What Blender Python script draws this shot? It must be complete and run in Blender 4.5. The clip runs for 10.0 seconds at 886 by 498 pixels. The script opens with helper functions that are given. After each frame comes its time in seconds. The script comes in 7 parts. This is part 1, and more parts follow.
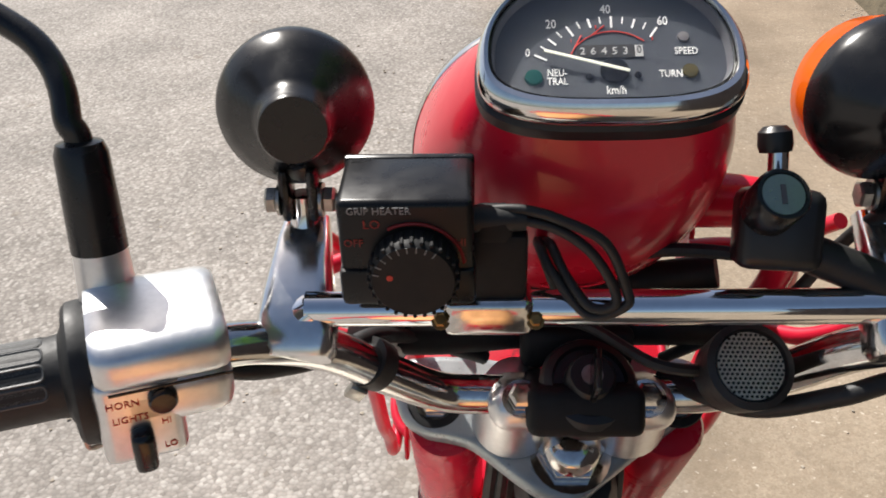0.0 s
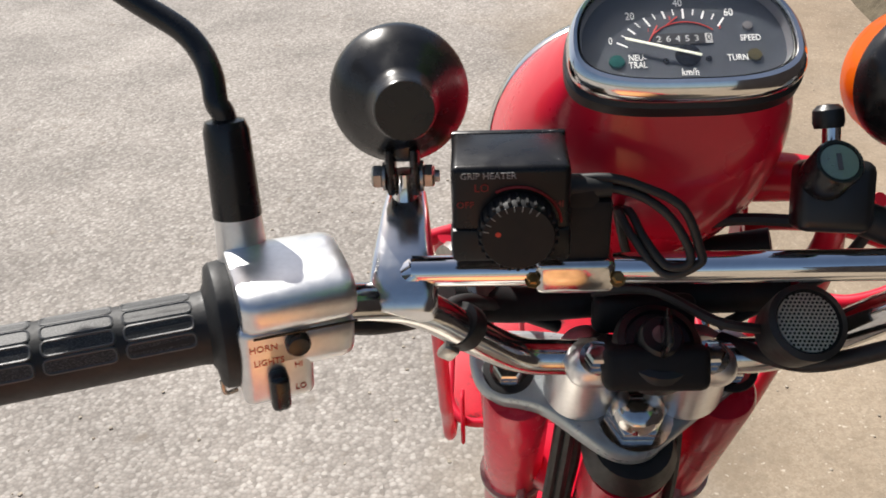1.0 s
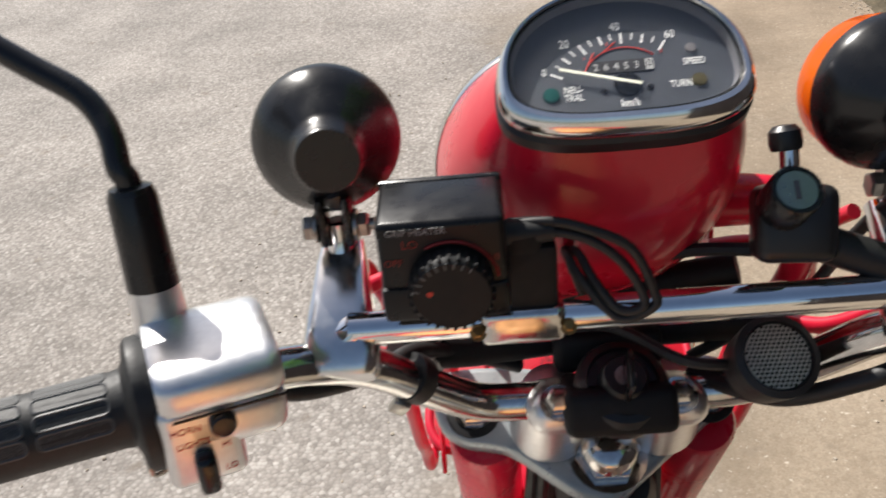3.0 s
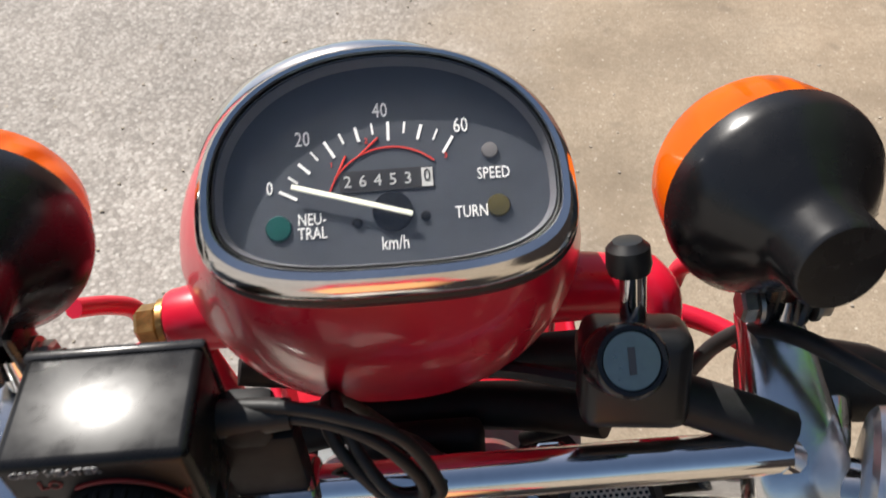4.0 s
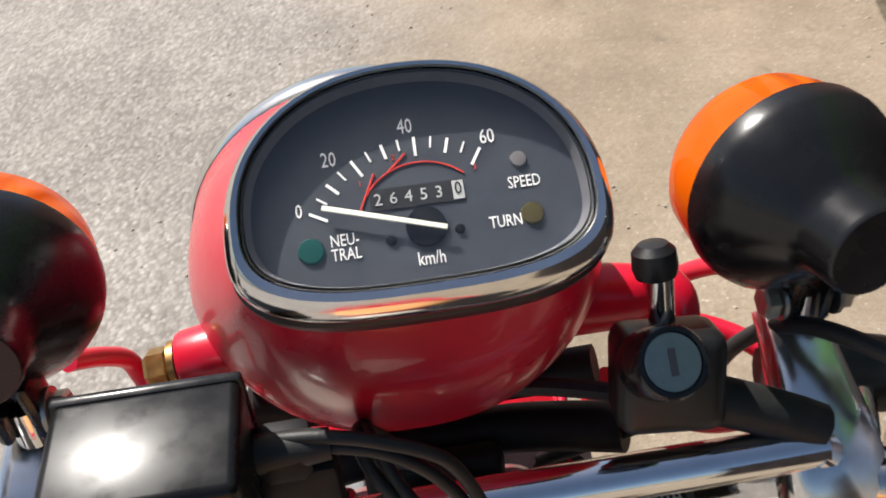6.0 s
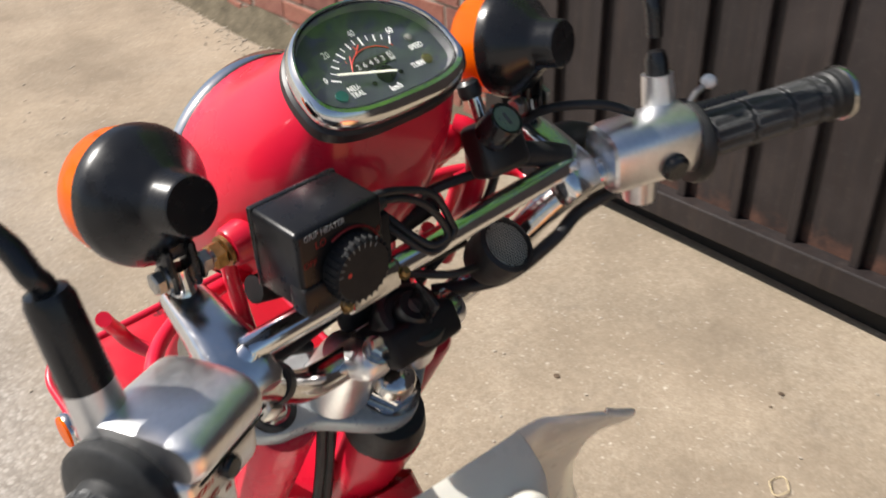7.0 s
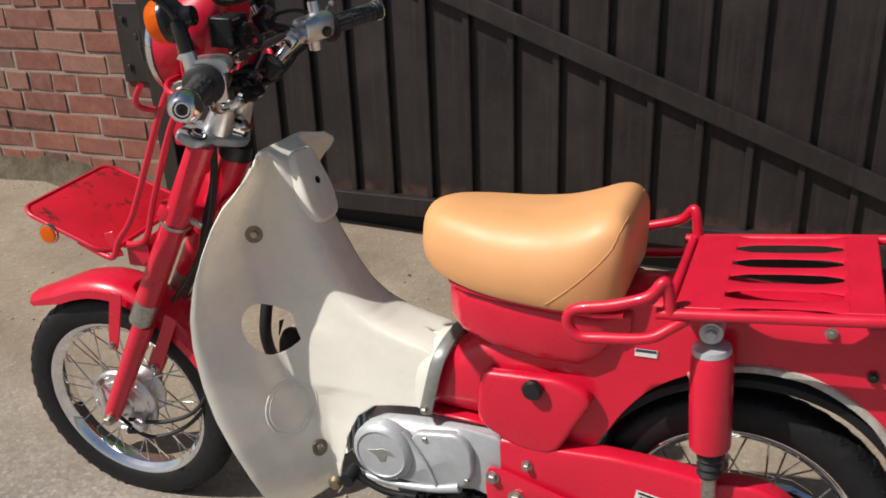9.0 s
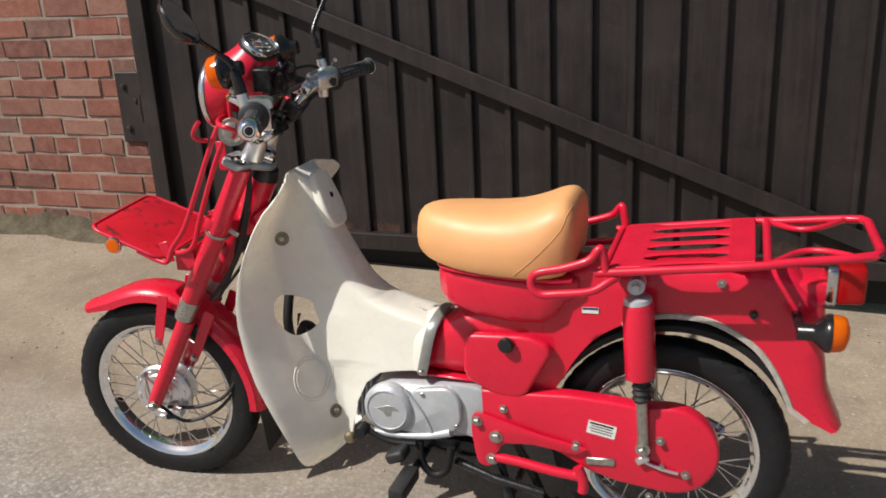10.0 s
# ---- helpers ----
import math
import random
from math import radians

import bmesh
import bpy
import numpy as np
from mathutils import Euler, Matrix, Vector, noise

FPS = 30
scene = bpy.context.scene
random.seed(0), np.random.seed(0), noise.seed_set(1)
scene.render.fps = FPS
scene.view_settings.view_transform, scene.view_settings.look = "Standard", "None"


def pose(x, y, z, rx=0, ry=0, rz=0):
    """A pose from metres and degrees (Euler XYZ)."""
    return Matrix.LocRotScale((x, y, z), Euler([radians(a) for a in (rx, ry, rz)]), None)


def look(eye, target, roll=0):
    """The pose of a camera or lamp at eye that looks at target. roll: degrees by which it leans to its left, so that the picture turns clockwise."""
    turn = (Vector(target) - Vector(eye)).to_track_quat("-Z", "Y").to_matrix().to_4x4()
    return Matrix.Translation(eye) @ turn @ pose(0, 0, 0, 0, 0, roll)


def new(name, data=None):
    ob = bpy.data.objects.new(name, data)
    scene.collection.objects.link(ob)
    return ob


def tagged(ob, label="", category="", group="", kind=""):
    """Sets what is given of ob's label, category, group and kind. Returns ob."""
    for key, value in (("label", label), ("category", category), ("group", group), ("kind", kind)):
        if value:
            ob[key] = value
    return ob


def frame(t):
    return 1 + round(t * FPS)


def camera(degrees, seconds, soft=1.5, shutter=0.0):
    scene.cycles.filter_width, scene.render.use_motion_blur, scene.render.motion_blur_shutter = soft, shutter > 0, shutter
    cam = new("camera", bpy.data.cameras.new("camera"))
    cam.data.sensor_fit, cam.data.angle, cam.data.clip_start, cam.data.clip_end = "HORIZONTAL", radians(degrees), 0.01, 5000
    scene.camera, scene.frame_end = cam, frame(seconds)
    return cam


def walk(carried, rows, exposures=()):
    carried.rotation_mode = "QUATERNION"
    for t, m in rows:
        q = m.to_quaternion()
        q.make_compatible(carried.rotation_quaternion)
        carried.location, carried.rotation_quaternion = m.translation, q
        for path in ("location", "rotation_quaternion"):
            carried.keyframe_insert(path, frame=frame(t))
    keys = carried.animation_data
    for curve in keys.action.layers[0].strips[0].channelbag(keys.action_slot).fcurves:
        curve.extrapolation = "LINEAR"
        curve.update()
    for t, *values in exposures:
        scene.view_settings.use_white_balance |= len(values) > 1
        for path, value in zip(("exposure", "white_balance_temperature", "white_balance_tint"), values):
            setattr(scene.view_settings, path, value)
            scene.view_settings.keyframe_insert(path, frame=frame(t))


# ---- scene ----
cam = camera(53.6, 10.0, soft=1.7, shutter=0.25)
TRIM = pose(0, 0, -0.0225, 1.9, 0, 0)
PATH = [
    (0, (-0.033, -0.038, 1.236), (-0.194, 1.652, 0.18), 0.6),
    (0.5, (-0.054, -0.061, 1.228), (-0.23, 1.645, 0.199), -0.2),
    (1, (-0.067, -0.099, 1.238), (-0.258, 1.617, 0.229), -0.3),
    (1.5, (-0.105, -0.124, 1.231), (-0.298, 1.621, 0.273), -1.5),
    (2, (-0.122, -0.147, 1.222), (-0.353, 1.599, 0.275), -2.5),
    (2.5, (-0.094, -0.124, 1.23), (-0.339, 1.598, 0.243), -3.1),
    (3, (-0.04, -0.056, 1.246), (-0.233, 1.653, 0.225), -3.8),
    (3.2, (-0.014, -0.032, 1.252), (-0.168, 1.676, 0.222), -3.5),
    (4.3, (0.025, 0.17, 1.281), (-0.003, 1.507, -0.207), -0.7),
    (4.5, (0.024, 0.187, 1.27), (-0.022, 1.499, -0.238), -1.1),
    (4.8, (0.02, 0.209, 1.258), (-0.035, 1.481, -0.284), -1.3),
    (5, (0.02, 0.215, 1.253), (-0.041, 1.473, -0.3), -1.6),
    (5.2, (0.018, 0.211, 1.256), (-0.042, 1.47, -0.296), -2.1),
    (6.3, (-0.032, 0.068, 1.282), (0.261, 1.637, 0.077), -1.4),
    (6.5, (-0.071, 0.032, 1.291), (0.44, 1.576, 0.127), -0.9),
    (6.7, (-0.135, 0.003, 1.286), (0.608, 1.466, 0.143), -0.8),
    (7, (-0.27, -0.062, 1.281), (0.807, 1.251, 0.225), -2.0),
    (7.2, (-0.349, -0.124, 1.282), (0.835, 1.133, 0.272), -3.4),
    (7.5, (-0.498, -0.226, 1.268), (0.812, 0.93, 0.296), -3.8),
    (8, (-0.773, -0.355, 1.26), (0.713, 0.62, 0.342), -4.7),
    (8.5, (-1.038, -0.415, 1.257), (0.6, 0.334, 0.387), -4.1),
    (9, (-1.258, -0.586, 1.264), (0.435, 0.137, 0.482), -2.3),
    (9.5, (-1.471, -0.663, 1.282), (0.258, 0.075, 0.6), -2.4),
    (10, (-1.717, -0.679, 1.282), (0.071, -0.048, 0.645), -2.9),
]
walk(cam, [(t, look(eye, target, roll)) for t, eye, target, roll in PATH], exposures=[(0, 0.62), (1.5, 0.56), (2.5, 0.46), (3.2, 0.60), (4.3, 0.66), (5.5, 0.66), (6.5, 0.62), (7.5, 0.78), (8.0, 0.40), (8.5, 0.02), (9.2, 0.06), (10, 0.16)])

# ---- light ----
SUN_WAY = Vector((-0.43, 0.476, 0.767)).normalized()
world = bpy.data.worlds.new("sky")
scene.world = world
world.use_nodes = True
wt = world.node_tree
sky = wt.nodes.new("ShaderNodeTexSky")
sky.sky_type = 'NISHITA'
sky.sun_disc = False
sky.sun_elevation = math.asin(SUN_WAY.z)
sky.sun_rotation = math.atan2(SUN_WAY.x, SUN_WAY.y)
sky.air_density, sky.dust_density = 1.0, 2.0
wt.links.new(sky.outputs[0], wt.nodes["Background"].inputs[0])
wt.nodes["Background"].inputs[1].default_value = 0.065
sun_data = bpy.data.lights.new("sun", 'SUN')
sun_data.energy, sun_data.angle, sun_data.color = 5.0, radians(0.53), (1.0, 0.955, 0.895)
sun = new("sun", sun_data)
sun.matrix_world = look(SUN_WAY * 20, (0, 0, 0))


# ---- materials ----
def node_mat(name):
    m = bpy.data.materials.new(name)
    m.use_nodes = True
    t = m.node_tree
    return m, t, t.nodes["Principled BSDF"]


def noise_node(t, scale, detail=3.0, rough=0.55, coords=None):
    n = t.nodes.new("ShaderNodeTexNoise")
    n.inputs["Scale"].default_value, n.inputs["Detail"].default_value, n.inputs["Roughness"].default_value = scale, detail, rough
    t.links.new((coords or t.nodes.new("ShaderNodeTexCoord").outputs["Object"]), n.inputs["Vector"])
    return n.outputs["Fac"]


def ramp(t, fac, *stops):
    r = t.nodes.new("ShaderNodeValToRGB")
    while len(r.color_ramp.elements) < len(stops):
        r.color_ramp.elements.new(0.5)
    for e, (p, c) in zip(r.color_ramp.elements, stops):
        e.position = p
        e.color = (*c, 1) if len(c) == 3 else c
    t.links.new(fac, r.inputs[0])
    return r.outputs[0]


def mix(t, fac, a, b, kind='MIX'):
    n = t.nodes.new("ShaderNodeMix")
    n.data_type, n.blend_type = 'RGBA', kind
    for sock, v in ((n.inputs[0], fac), (n.inputs[6], a), (n.inputs[7], b)):
        if isinstance(v, (int, float)):
            sock.default_value = v
        elif isinstance(v, tuple):
            sock.default_value = (*v, 1)
        else:
            t.links.new(v, sock)
    return n.outputs[2]


def bump(t, height, strength, distance, b):
    n = t.nodes.new("ShaderNodeBump")
    n.inputs["Strength"].default_value, n.inputs["Distance"].default_value = strength, distance
    t.links.new(height, n.inputs["Height"])
    t.links.new(n.outputs[0], b.inputs["Normal"])
    return n


def grey(v):
    return (v, v, v)


def surface(name, colour, rough, metal=0.0, var=0.12, scale=30.0, fine=0.1, fine_scale=300.0, rough_var=0.08, lift=0.0, coat=0.0, spec=0.5, grime=None):
    """A painted, plastic or metal surface with patchy colour, gloss that varies, and fine relief."""
    m, t, b = node_mat(name)
    big, small = noise_node(t, scale, 4), noise_node(t, fine_scale, 2)
    c = mix(t, 1.0, colour, ramp(t, big, (0.3, grey(1 - var)), (0.7, grey(1 + 0.0))), 'MULTIPLY')
    c = mix(t, 1.0, c, ramp(t, small, (0.3, grey(1 - fine)), (0.7, grey(1.0))), 'MULTIPLY')
    if grime:
        c = mix(t, ramp(t, noise_node(t, scale * 0.6, 8, 0.7), (0.56, grey(0)), (0.72, grey(1))), c, grime)
    t.links.new(c, b.inputs["Base Color"])
    t.links.new(ramp(t, noise_node(t, scale * 2.3, 5), (0.3, grey(max(0, rough - rough_var))), (0.7, grey(rough + rough_var))), b.inputs["Roughness"])
    b.inputs["Metallic"].default_value = metal
    b.inputs["Coat Weight"].default_value, b.inputs["Coat Roughness"].default_value = coat, 0.06
    b.inputs["Specular IOR Level"].default_value = spec
    if lift:
        bump(t, small, lift, 0.001, b)
    return m


RED = surface("red_paint", (0.62, 0.009, 0.036), 0.30, var=0.12, scale=9, fine=0.04, coat=0.40, rough_var=0.08, spec=0.35)
RED_WORN = surface("red_paint_worn", (0.63, 0.010, 0.038), 0.36, var=0.16, scale=14, fine=0.06, coat=0.25, spec=0.4)
CHROME = surface("chrome", (0.90, 0.90, 0.90), 0.06, 1.0, var=0.10, scale=60, fine=0.03, rough_var=0.04)
CHROME_OLD = surface("chrome_pitted", (0.76, 0.75, 0.73), 0.12, 1.0, var=0.25, scale=90, fine=0.15, rough_var=0.07)
ALLOY = surface("cast_alloy", (0.84, 0.84, 0.84), 0.36, 1.0, var=0.07, scale=60, fine=0.08, rough_var=0.04, lift=0.06)
BEZEL = surface("dull_chrome", (0.84, 0.83, 0.81), 0.11, 1.0, var=0.12, scale=50, fine=0.05, rough_var=0.05)
POLISHED = surface("polished_alloy", (0.86, 0.86, 0.85), 0.20, 1.0, var=0.10, scale=60, fine=0.05, rough_var=0.05)
FAINT = surface("faint_print", (0.26, 0.26, 0.25), 0.6)
MATTE = surface("matte_black", (0.010, 0.010, 0.011), 0.60, var=0.25, scale=40, fine=0.1, spec=0.3)
PALE_EDGE = surface("pale_worn_edge", (0.52, 0.47, 0.41), 0.55, var=0.35, scale=60, fine=0.2)
SILVER = surface("silver_engine_paint", (0.52, 0.54, 0.56), 0.42, 0.35, var=0.15, scale=40, fine=0.08, lift=0.12)
STEEL = surface("zinc_steel", (0.55, 0.53, 0.48), 0.34, 0.9, var=0.35, scale=120, fine=0.2)
GREYPAINT = surface("grey_fork_paint", (0.36, 0.39, 0.40), 0.32, 0.25, var=0.15, scale=50, fine=0.08, lift=0.06)
BLACK = surface("black_plastic", (0.014, 0.014, 0.015), 0.36, var=0.25, scale=40, fine=0.1, lift=0.05)
SATIN = surface("satin_black", (0.011, 0.011, 0.012), 0.26, var=0.25, scale=30, fine=0.1)
RUBBER = surface("rubber", (0.020, 0.020, 0.020), 0.55, var=0.35, scale=60, fine=0.25, lift=0.15)
TYRE = surface("tyre_rubber", (0.010, 0.010, 0.011), 0.62, spec=0.35, var=0.4, scale=35, fine=0.3, lift=0.3, grime=(0.019, 0.017, 0.016))
CREAM = surface("cream_plastic", (0.97, 0.95, 0.86), 0.28, var=0.06, scale=9, fine=0.02, rough_var=0.07, grime=(0.92, 0.88, 0.78), coat=0.15)
def see_through(m, colour, share):
    """Lets some light pass through a thin plastic skin."""
    t = m.node_tree
    glow = t.nodes.new("ShaderNodeBsdfTranslucent")
    glow.inputs["Color"].default_value = (*colour, 1)
    mx = t.nodes.new("ShaderNodeMixShader")
    mx.inputs[0].default_value = share
    t.links.new(t.nodes["Principled BSDF"].outputs[0], mx.inputs[1])
    t.links.new(glow.outputs[0], mx.inputs[2])
    t.links.new(mx.outputs[0], t.nodes["Material Output"].inputs["Surface"])


see_through(CREAM, (0.98, 0.92, 0.78), 0.26)
GASKET = surface("gasket_rubber", (0.012, 0.012, 0.013), 0.42)
BRASS = surface("oxidised_brass", (0.42, 0.25, 0.09), 0.4, 0.9, var=0.4, scale=150)
REDDIM = surface("faded_red_marking", (0.30, 0.012, 0.012), 0.5, var=0.3, scale=200)
HEATBLACK = surface("heater_black", (0.009, 0.009, 0.010), 0.30, var=0.2, scale=40, fine=0.1, spec=0.28)
WORN = surface("worn_white_marking", (0.34, 0.34, 0.34), 0.5, var=0.3, scale=300)
WHITE = surface("white_marking", (0.80, 0.80, 0.78), 0.5, var=0.05)
REDMARK = surface("red_marking", (0.62, 0.035, 0.02), 0.5, var=0.1)
SEATSKIN = surface("tan_vinyl", (0.74, 0.365, 0.15), 0.50, var=0.10, scale=10, fine=0.08, fine_scale=900, rough_var=0.05, lift=0.10)
SEAM = surface("seat_seam", (0.62, 0.31, 0.115), 0.5)
STICKER = surface("paper_sticker", (0.74, 0.73, 0.69), 0.5, var=0.15, scale=200)
PRINT = surface("grey_print", (0.10, 0.10, 0.11), 0.6)
NEEDLE = surface("needle_cream", (0.80, 0.80, 0.66), 0.45, var=0.04)
# Blue tint and lift: the glass's sky reflection put into the base colour.
DIAL = surface("dial_face", (0.034, 0.041, 0.054), 0.5, var=0.2, scale=50)
WINDOW = surface("odometer_black", (0.008, 0.008, 0.009), 0.5)
GREENLENS = surface("green_lens", (0.012, 0.07, 0.06), 0.15)
YELLENS = surface("yellow_lens", (0.07, 0.058, 0.022), 0.10)
CLEARLENS = surface("clear_lens", (0.16, 0.15, 0.15), 0.08)
KEYFACE = surface("lock_face", (0.34, 0.39, 0.36), 0.35, 0.8)


def lens_mat(name, colour, deep):
    """Moulded translucent lens plastic with faint ribs."""
    m, t, b = node_mat(name)
    t.links.new(mix(t, noise_node(t, 40, 3), colour, deep), b.inputs["Base Color"])
    b.inputs["Roughness"].default_value = 0.07
    b.inputs["Specular IOR Level"].default_value = 0.5
    ribs = t.nodes.new("ShaderNodeTexWave")
    ribs.inputs["Scale"].default_value, ribs.inputs["Distortion"].default_value = 30, 1.5
    t.links.new(t.nodes.new("ShaderNodeTexCoord").outputs["Object"], ribs.inputs["Vector"])
    bump(t, ribs.outputs["Fac"], 0.5, 0.002, b)
    see_through(m, colour, 0.50)
    return m


AMBER = lens_mat("amber_lens", (1.0, 0.25, 0.006), (0.85, 0.12, 0.002))
REDLENS = lens_mat("red_lens", (0.55, 0.012, 0.014), (0.45, 0.008, 0.01))


def glass_mat(name, rough=0.0):
    m, _, b = node_mat(name)
    b.inputs["Base Color"].default_value = (1, 1, 1, 1)
    b.inputs["Transmission Weight"].default_value = 1.0
    b.inputs["Roughness"].default_value = rough
    b.inputs["IOR"].default_value = 1.45
    return m


GLASS = glass_mat("clear_glass")
MIRROR, _t, _b = node_mat("mirror_glass")
_b.inputs["Base Color"].default_value, _b.inputs["Metallic"].default_value, _b.inputs["Roughness"].default_value = (0.9, 0.9, 0.9, 1), 1, 0.02


def ground_mat():
    """Worn concrete that turns into stone-chip tarmac away from the gate."""
    m, t, b = node_mat("yard_surface")
    co = t.nodes.new("ShaderNodeTexCoord").outputs["Object"]
    sep = t.nodes.new("ShaderNodeSeparateXYZ")
    t.links.new(co, sep.inputs[0])
    wob = t.nodes.new("ShaderNodeMath")
    wob.operation = 'MULTIPLY_ADD'
    t.links.new(noise_node(t, 1.7, 5, 0.6, co), wob.inputs[0])
    wob.inputs[1].default_value = 0.9
    t.links.new(sep.outputs[0], wob.inputs[2])
    side = ramp(t, wob.outputs[0], (0.14, grey(0)), (0.74, grey(1)))
    chips = t.nodes.new("ShaderNodeTexVoronoi")
    chips.inputs["Scale"].default_value = 100
    t.links.new(co, chips.inputs["Vector"])
    chip_col = ramp(t, chips.outputs["Color"], (0.0, (0.215, 0.193, 0.172)), (0.3, (0.285, 0.258, 0.232)), (0.6, (0.355, 0.325, 0.294)), (0.8, (0.41, 0.380, 0.346)), (1.0, (0.51, 0.475, 0.436)))
    chip_col = mix(t, ramp(t, chips.outputs["Distance"], (0.34, grey(0)), (0.75, grey(0.36))), chip_col, (0.13, 0.118, 0.105))
    grit = t.nodes.new("ShaderNodeTexVoronoi")
    grit.inputs["Scale"].default_value = 230
    t.links.new(co, grit.inputs["Vector"])
    sand = ramp(t, noise_node(t, 5.0, 8, 0.65, co), (0.3, (0.275, 0.222, 0.163)), (0.5, (0.345, 0.283, 0.211)), (0.72, (0.395, 0.332, 0.255)))
    sand = mix(t, ramp(t, grit.outputs["Color"], (0.25, grey(0.0)), (0.95, grey(0.62))), sand, (0.24, 0.185, 0.13))
    sand = mix(t, ramp(t, noise_node(t, 60, 5, 0.75, co), (0.38, grey(0.45)), (0.62, grey(0.0))), sand, (0.20, 0.16, 0.115))
    sand = mix(t, ramp(t, noise_node(t, 90, 2, 0.5, co), (0.66, grey(0.0)), (0.74, grey(0.6))), sand, (0.60, 0.54, 0.45))
    blotch = ramp(t, noise_node(t, 2.3, 6, 0.6, co), (0.35, grey(0.72)), (0.65, grey(1.0)))
    col = mix(t, side, chip_col, sand)
    col = mix(t, 1.0, col, blotch, 'MULTIPLY')
    spots = ramp(t, noise_node(t, 13, 3, 0.4, co), (0.69, grey(0)), (0.76, grey(0.5)))
    col = mix(t, spots, col, (0.16, 0.13, 0.10))
    t.links.new(col, b.inputs["Base Color"])
    b.inputs["Roughness"].default_value = 0.88
    b.inputs["Specular IOR Level"].default_value = 0.25
    h = mix(t, side, ramp(t, chips.outputs["Distance"], (0.0, grey(1)), (0.8, grey(0))), ramp(t, grit.outputs["Distance"], (0, grey(0.5)), (0.8, grey(0.2))))
    h = mix(t, 0.35, h, noise_node(t, 28, 6, 0.7, co))
    bump(t, h, 0.40, 0.004, b)
    return m


def brick_mat():
    m, t, b = node_mat("red_brick")
    rnd = t.nodes.new("ShaderNodeObjectInfo").outputs["Random"]
    geo = t.nodes.new("ShaderNodeNewGeometry")
    shift = t.nodes.new("ShaderNodeVectorMath")
    shift.operation = 'ADD'
    t.links.new(geo.outputs["Position"], shift.inputs[0])
    t.links.new(rnd, shift.inputs[1])
    both = t.nodes.new("ShaderNodeMath")
    both.operation = 'ADD'
    t.links.new(rnd, both.inputs[0])
    t.links.new(geo.outputs["Random Per Island"], both.inputs[1])
    frac = t.nodes.new("ShaderNodeMath")
    frac.operation = 'FRACT'
    t.links.new(both.outputs[0], frac.inputs[0])
    base = ramp(t, frac.outputs[0], (0.0, (0.125, 0.046, 0.038)), (0.25, (0.205, 0.070, 0.050)), (0.5, (0.245, 0.088, 0.060)), (0.75, (0.165, 0.070, 0.056)), (0.92, (0.25, 0.13, 0.098)), (1.0, (0.09, 0.050, 0.044)))
    p = shift.outputs[0]
    col = mix(t, ramp(t, noise_node(t, 22, 6, 0.7, p), (0.35, grey(0)), (0.75, grey(0.55))), base, (0.34, 0.18, 0.13))
    col = mix(t, ramp(t, noise_node(t, 120, 3, 0.6, p), (0.45, grey(0)), (0.8, grey(0.6))), col, (0.12, 0.06, 0.05))
    t.links.new(col, b.inputs["Base Color"])
    b.inputs["Roughness"].default_value = 0.86
    b.inputs["Specular IOR Level"].default_value = 0.25
    bump(t, noise_node(t, 90, 6, 0.7, p), 0.6, 0.004, b)
    return m


def gate_mat(name, rusty):
    """Dark brown-black gate paint, chalky, with rust and dirt along the foot."""
    m, t, b = node_mat(name)
    co = t.nodes.new("ShaderNodeNewGeometry").outputs["Position"]
    sep = t.nodes.new("ShaderNodeSeparateXYZ")
    t.links.new(co, sep.inputs[0])
    col = ramp(t, noise_node(t, 3.5, 6, 0.6, co), (0.3, (0.013, 0.0102, 0.0102)), (0.55, (0.021, 0.0160, 0.0155)), (0.75, (0.034, 0.0265, 0.025)))
    col = mix(t, ramp(t, noise_node(t, 55, 6, 0.75, co), (0.56, grey(0)), (0.75, grey(0.45))), col, (0.065, 0.056, 0.050))
    flow = t.nodes.new("ShaderNodeMapping")
    flow.inputs["Scale"].default_value = (60, 60, 2.2)
    t.links.new(co, flow.inputs["Vector"])
    col = mix(t, ramp(t, noise_node(t, 1.0, 5, 0.65, flow.outputs[0]), (0.50, grey(0)), (0.72, grey(0.5))), col, (0.045, 0.032, 0.026))
    if rusty:
        edge = t.nodes.new("ShaderNodeMath")
        edge.operation = 'MULTIPLY_ADD'
        t.links.new(noise_node(t, 16, 6, 0.75, co), edge.inputs[0])
        edge.inputs[1].default_value = -0.20
        t.links.new(sep.outputs[2], edge.inputs[2])
        rust = ramp(t, edge.outputs[0], (0.100, grey(0.85)), (0.165, grey(0)))
        col = mix(t, rust, col, (0.105, 0.050, 0.034))
    b.inputs["Specular IOR Level"].default_value = 0.33
    t.links.new(col, b.inputs["Base Color"])
    t.links.new(ramp(t, noise_node(t, 20, 5, 0.6, co), (0.3, grey(0.42)), (0.7, grey(0.62))), b.inputs["Roughness"])
    bump(t, noise_node(t, 70, 5, 0.7, co), 0.25, 0.002, b)
    return m


GROUND = ground_mat()
BRICK = brick_mat()
MORTAR = surface("lime_mortar", (0.37, 0.31, 0.255), 0.9, var=0.3, scale=12, fine=0.3, fine_scale=150, lift=0.5, spec=0.2)
FOOTING = surface("mossy_footing", (0.15, 0.125, 0.085), 0.95, var=0.45, scale=18, fine=0.35, fine_scale=120, lift=0.8, spec=0.2)
GATE = gate_mat("gate_paint", False)
GATE_RUST = gate_mat("gate_paint_rusty_foot", True)


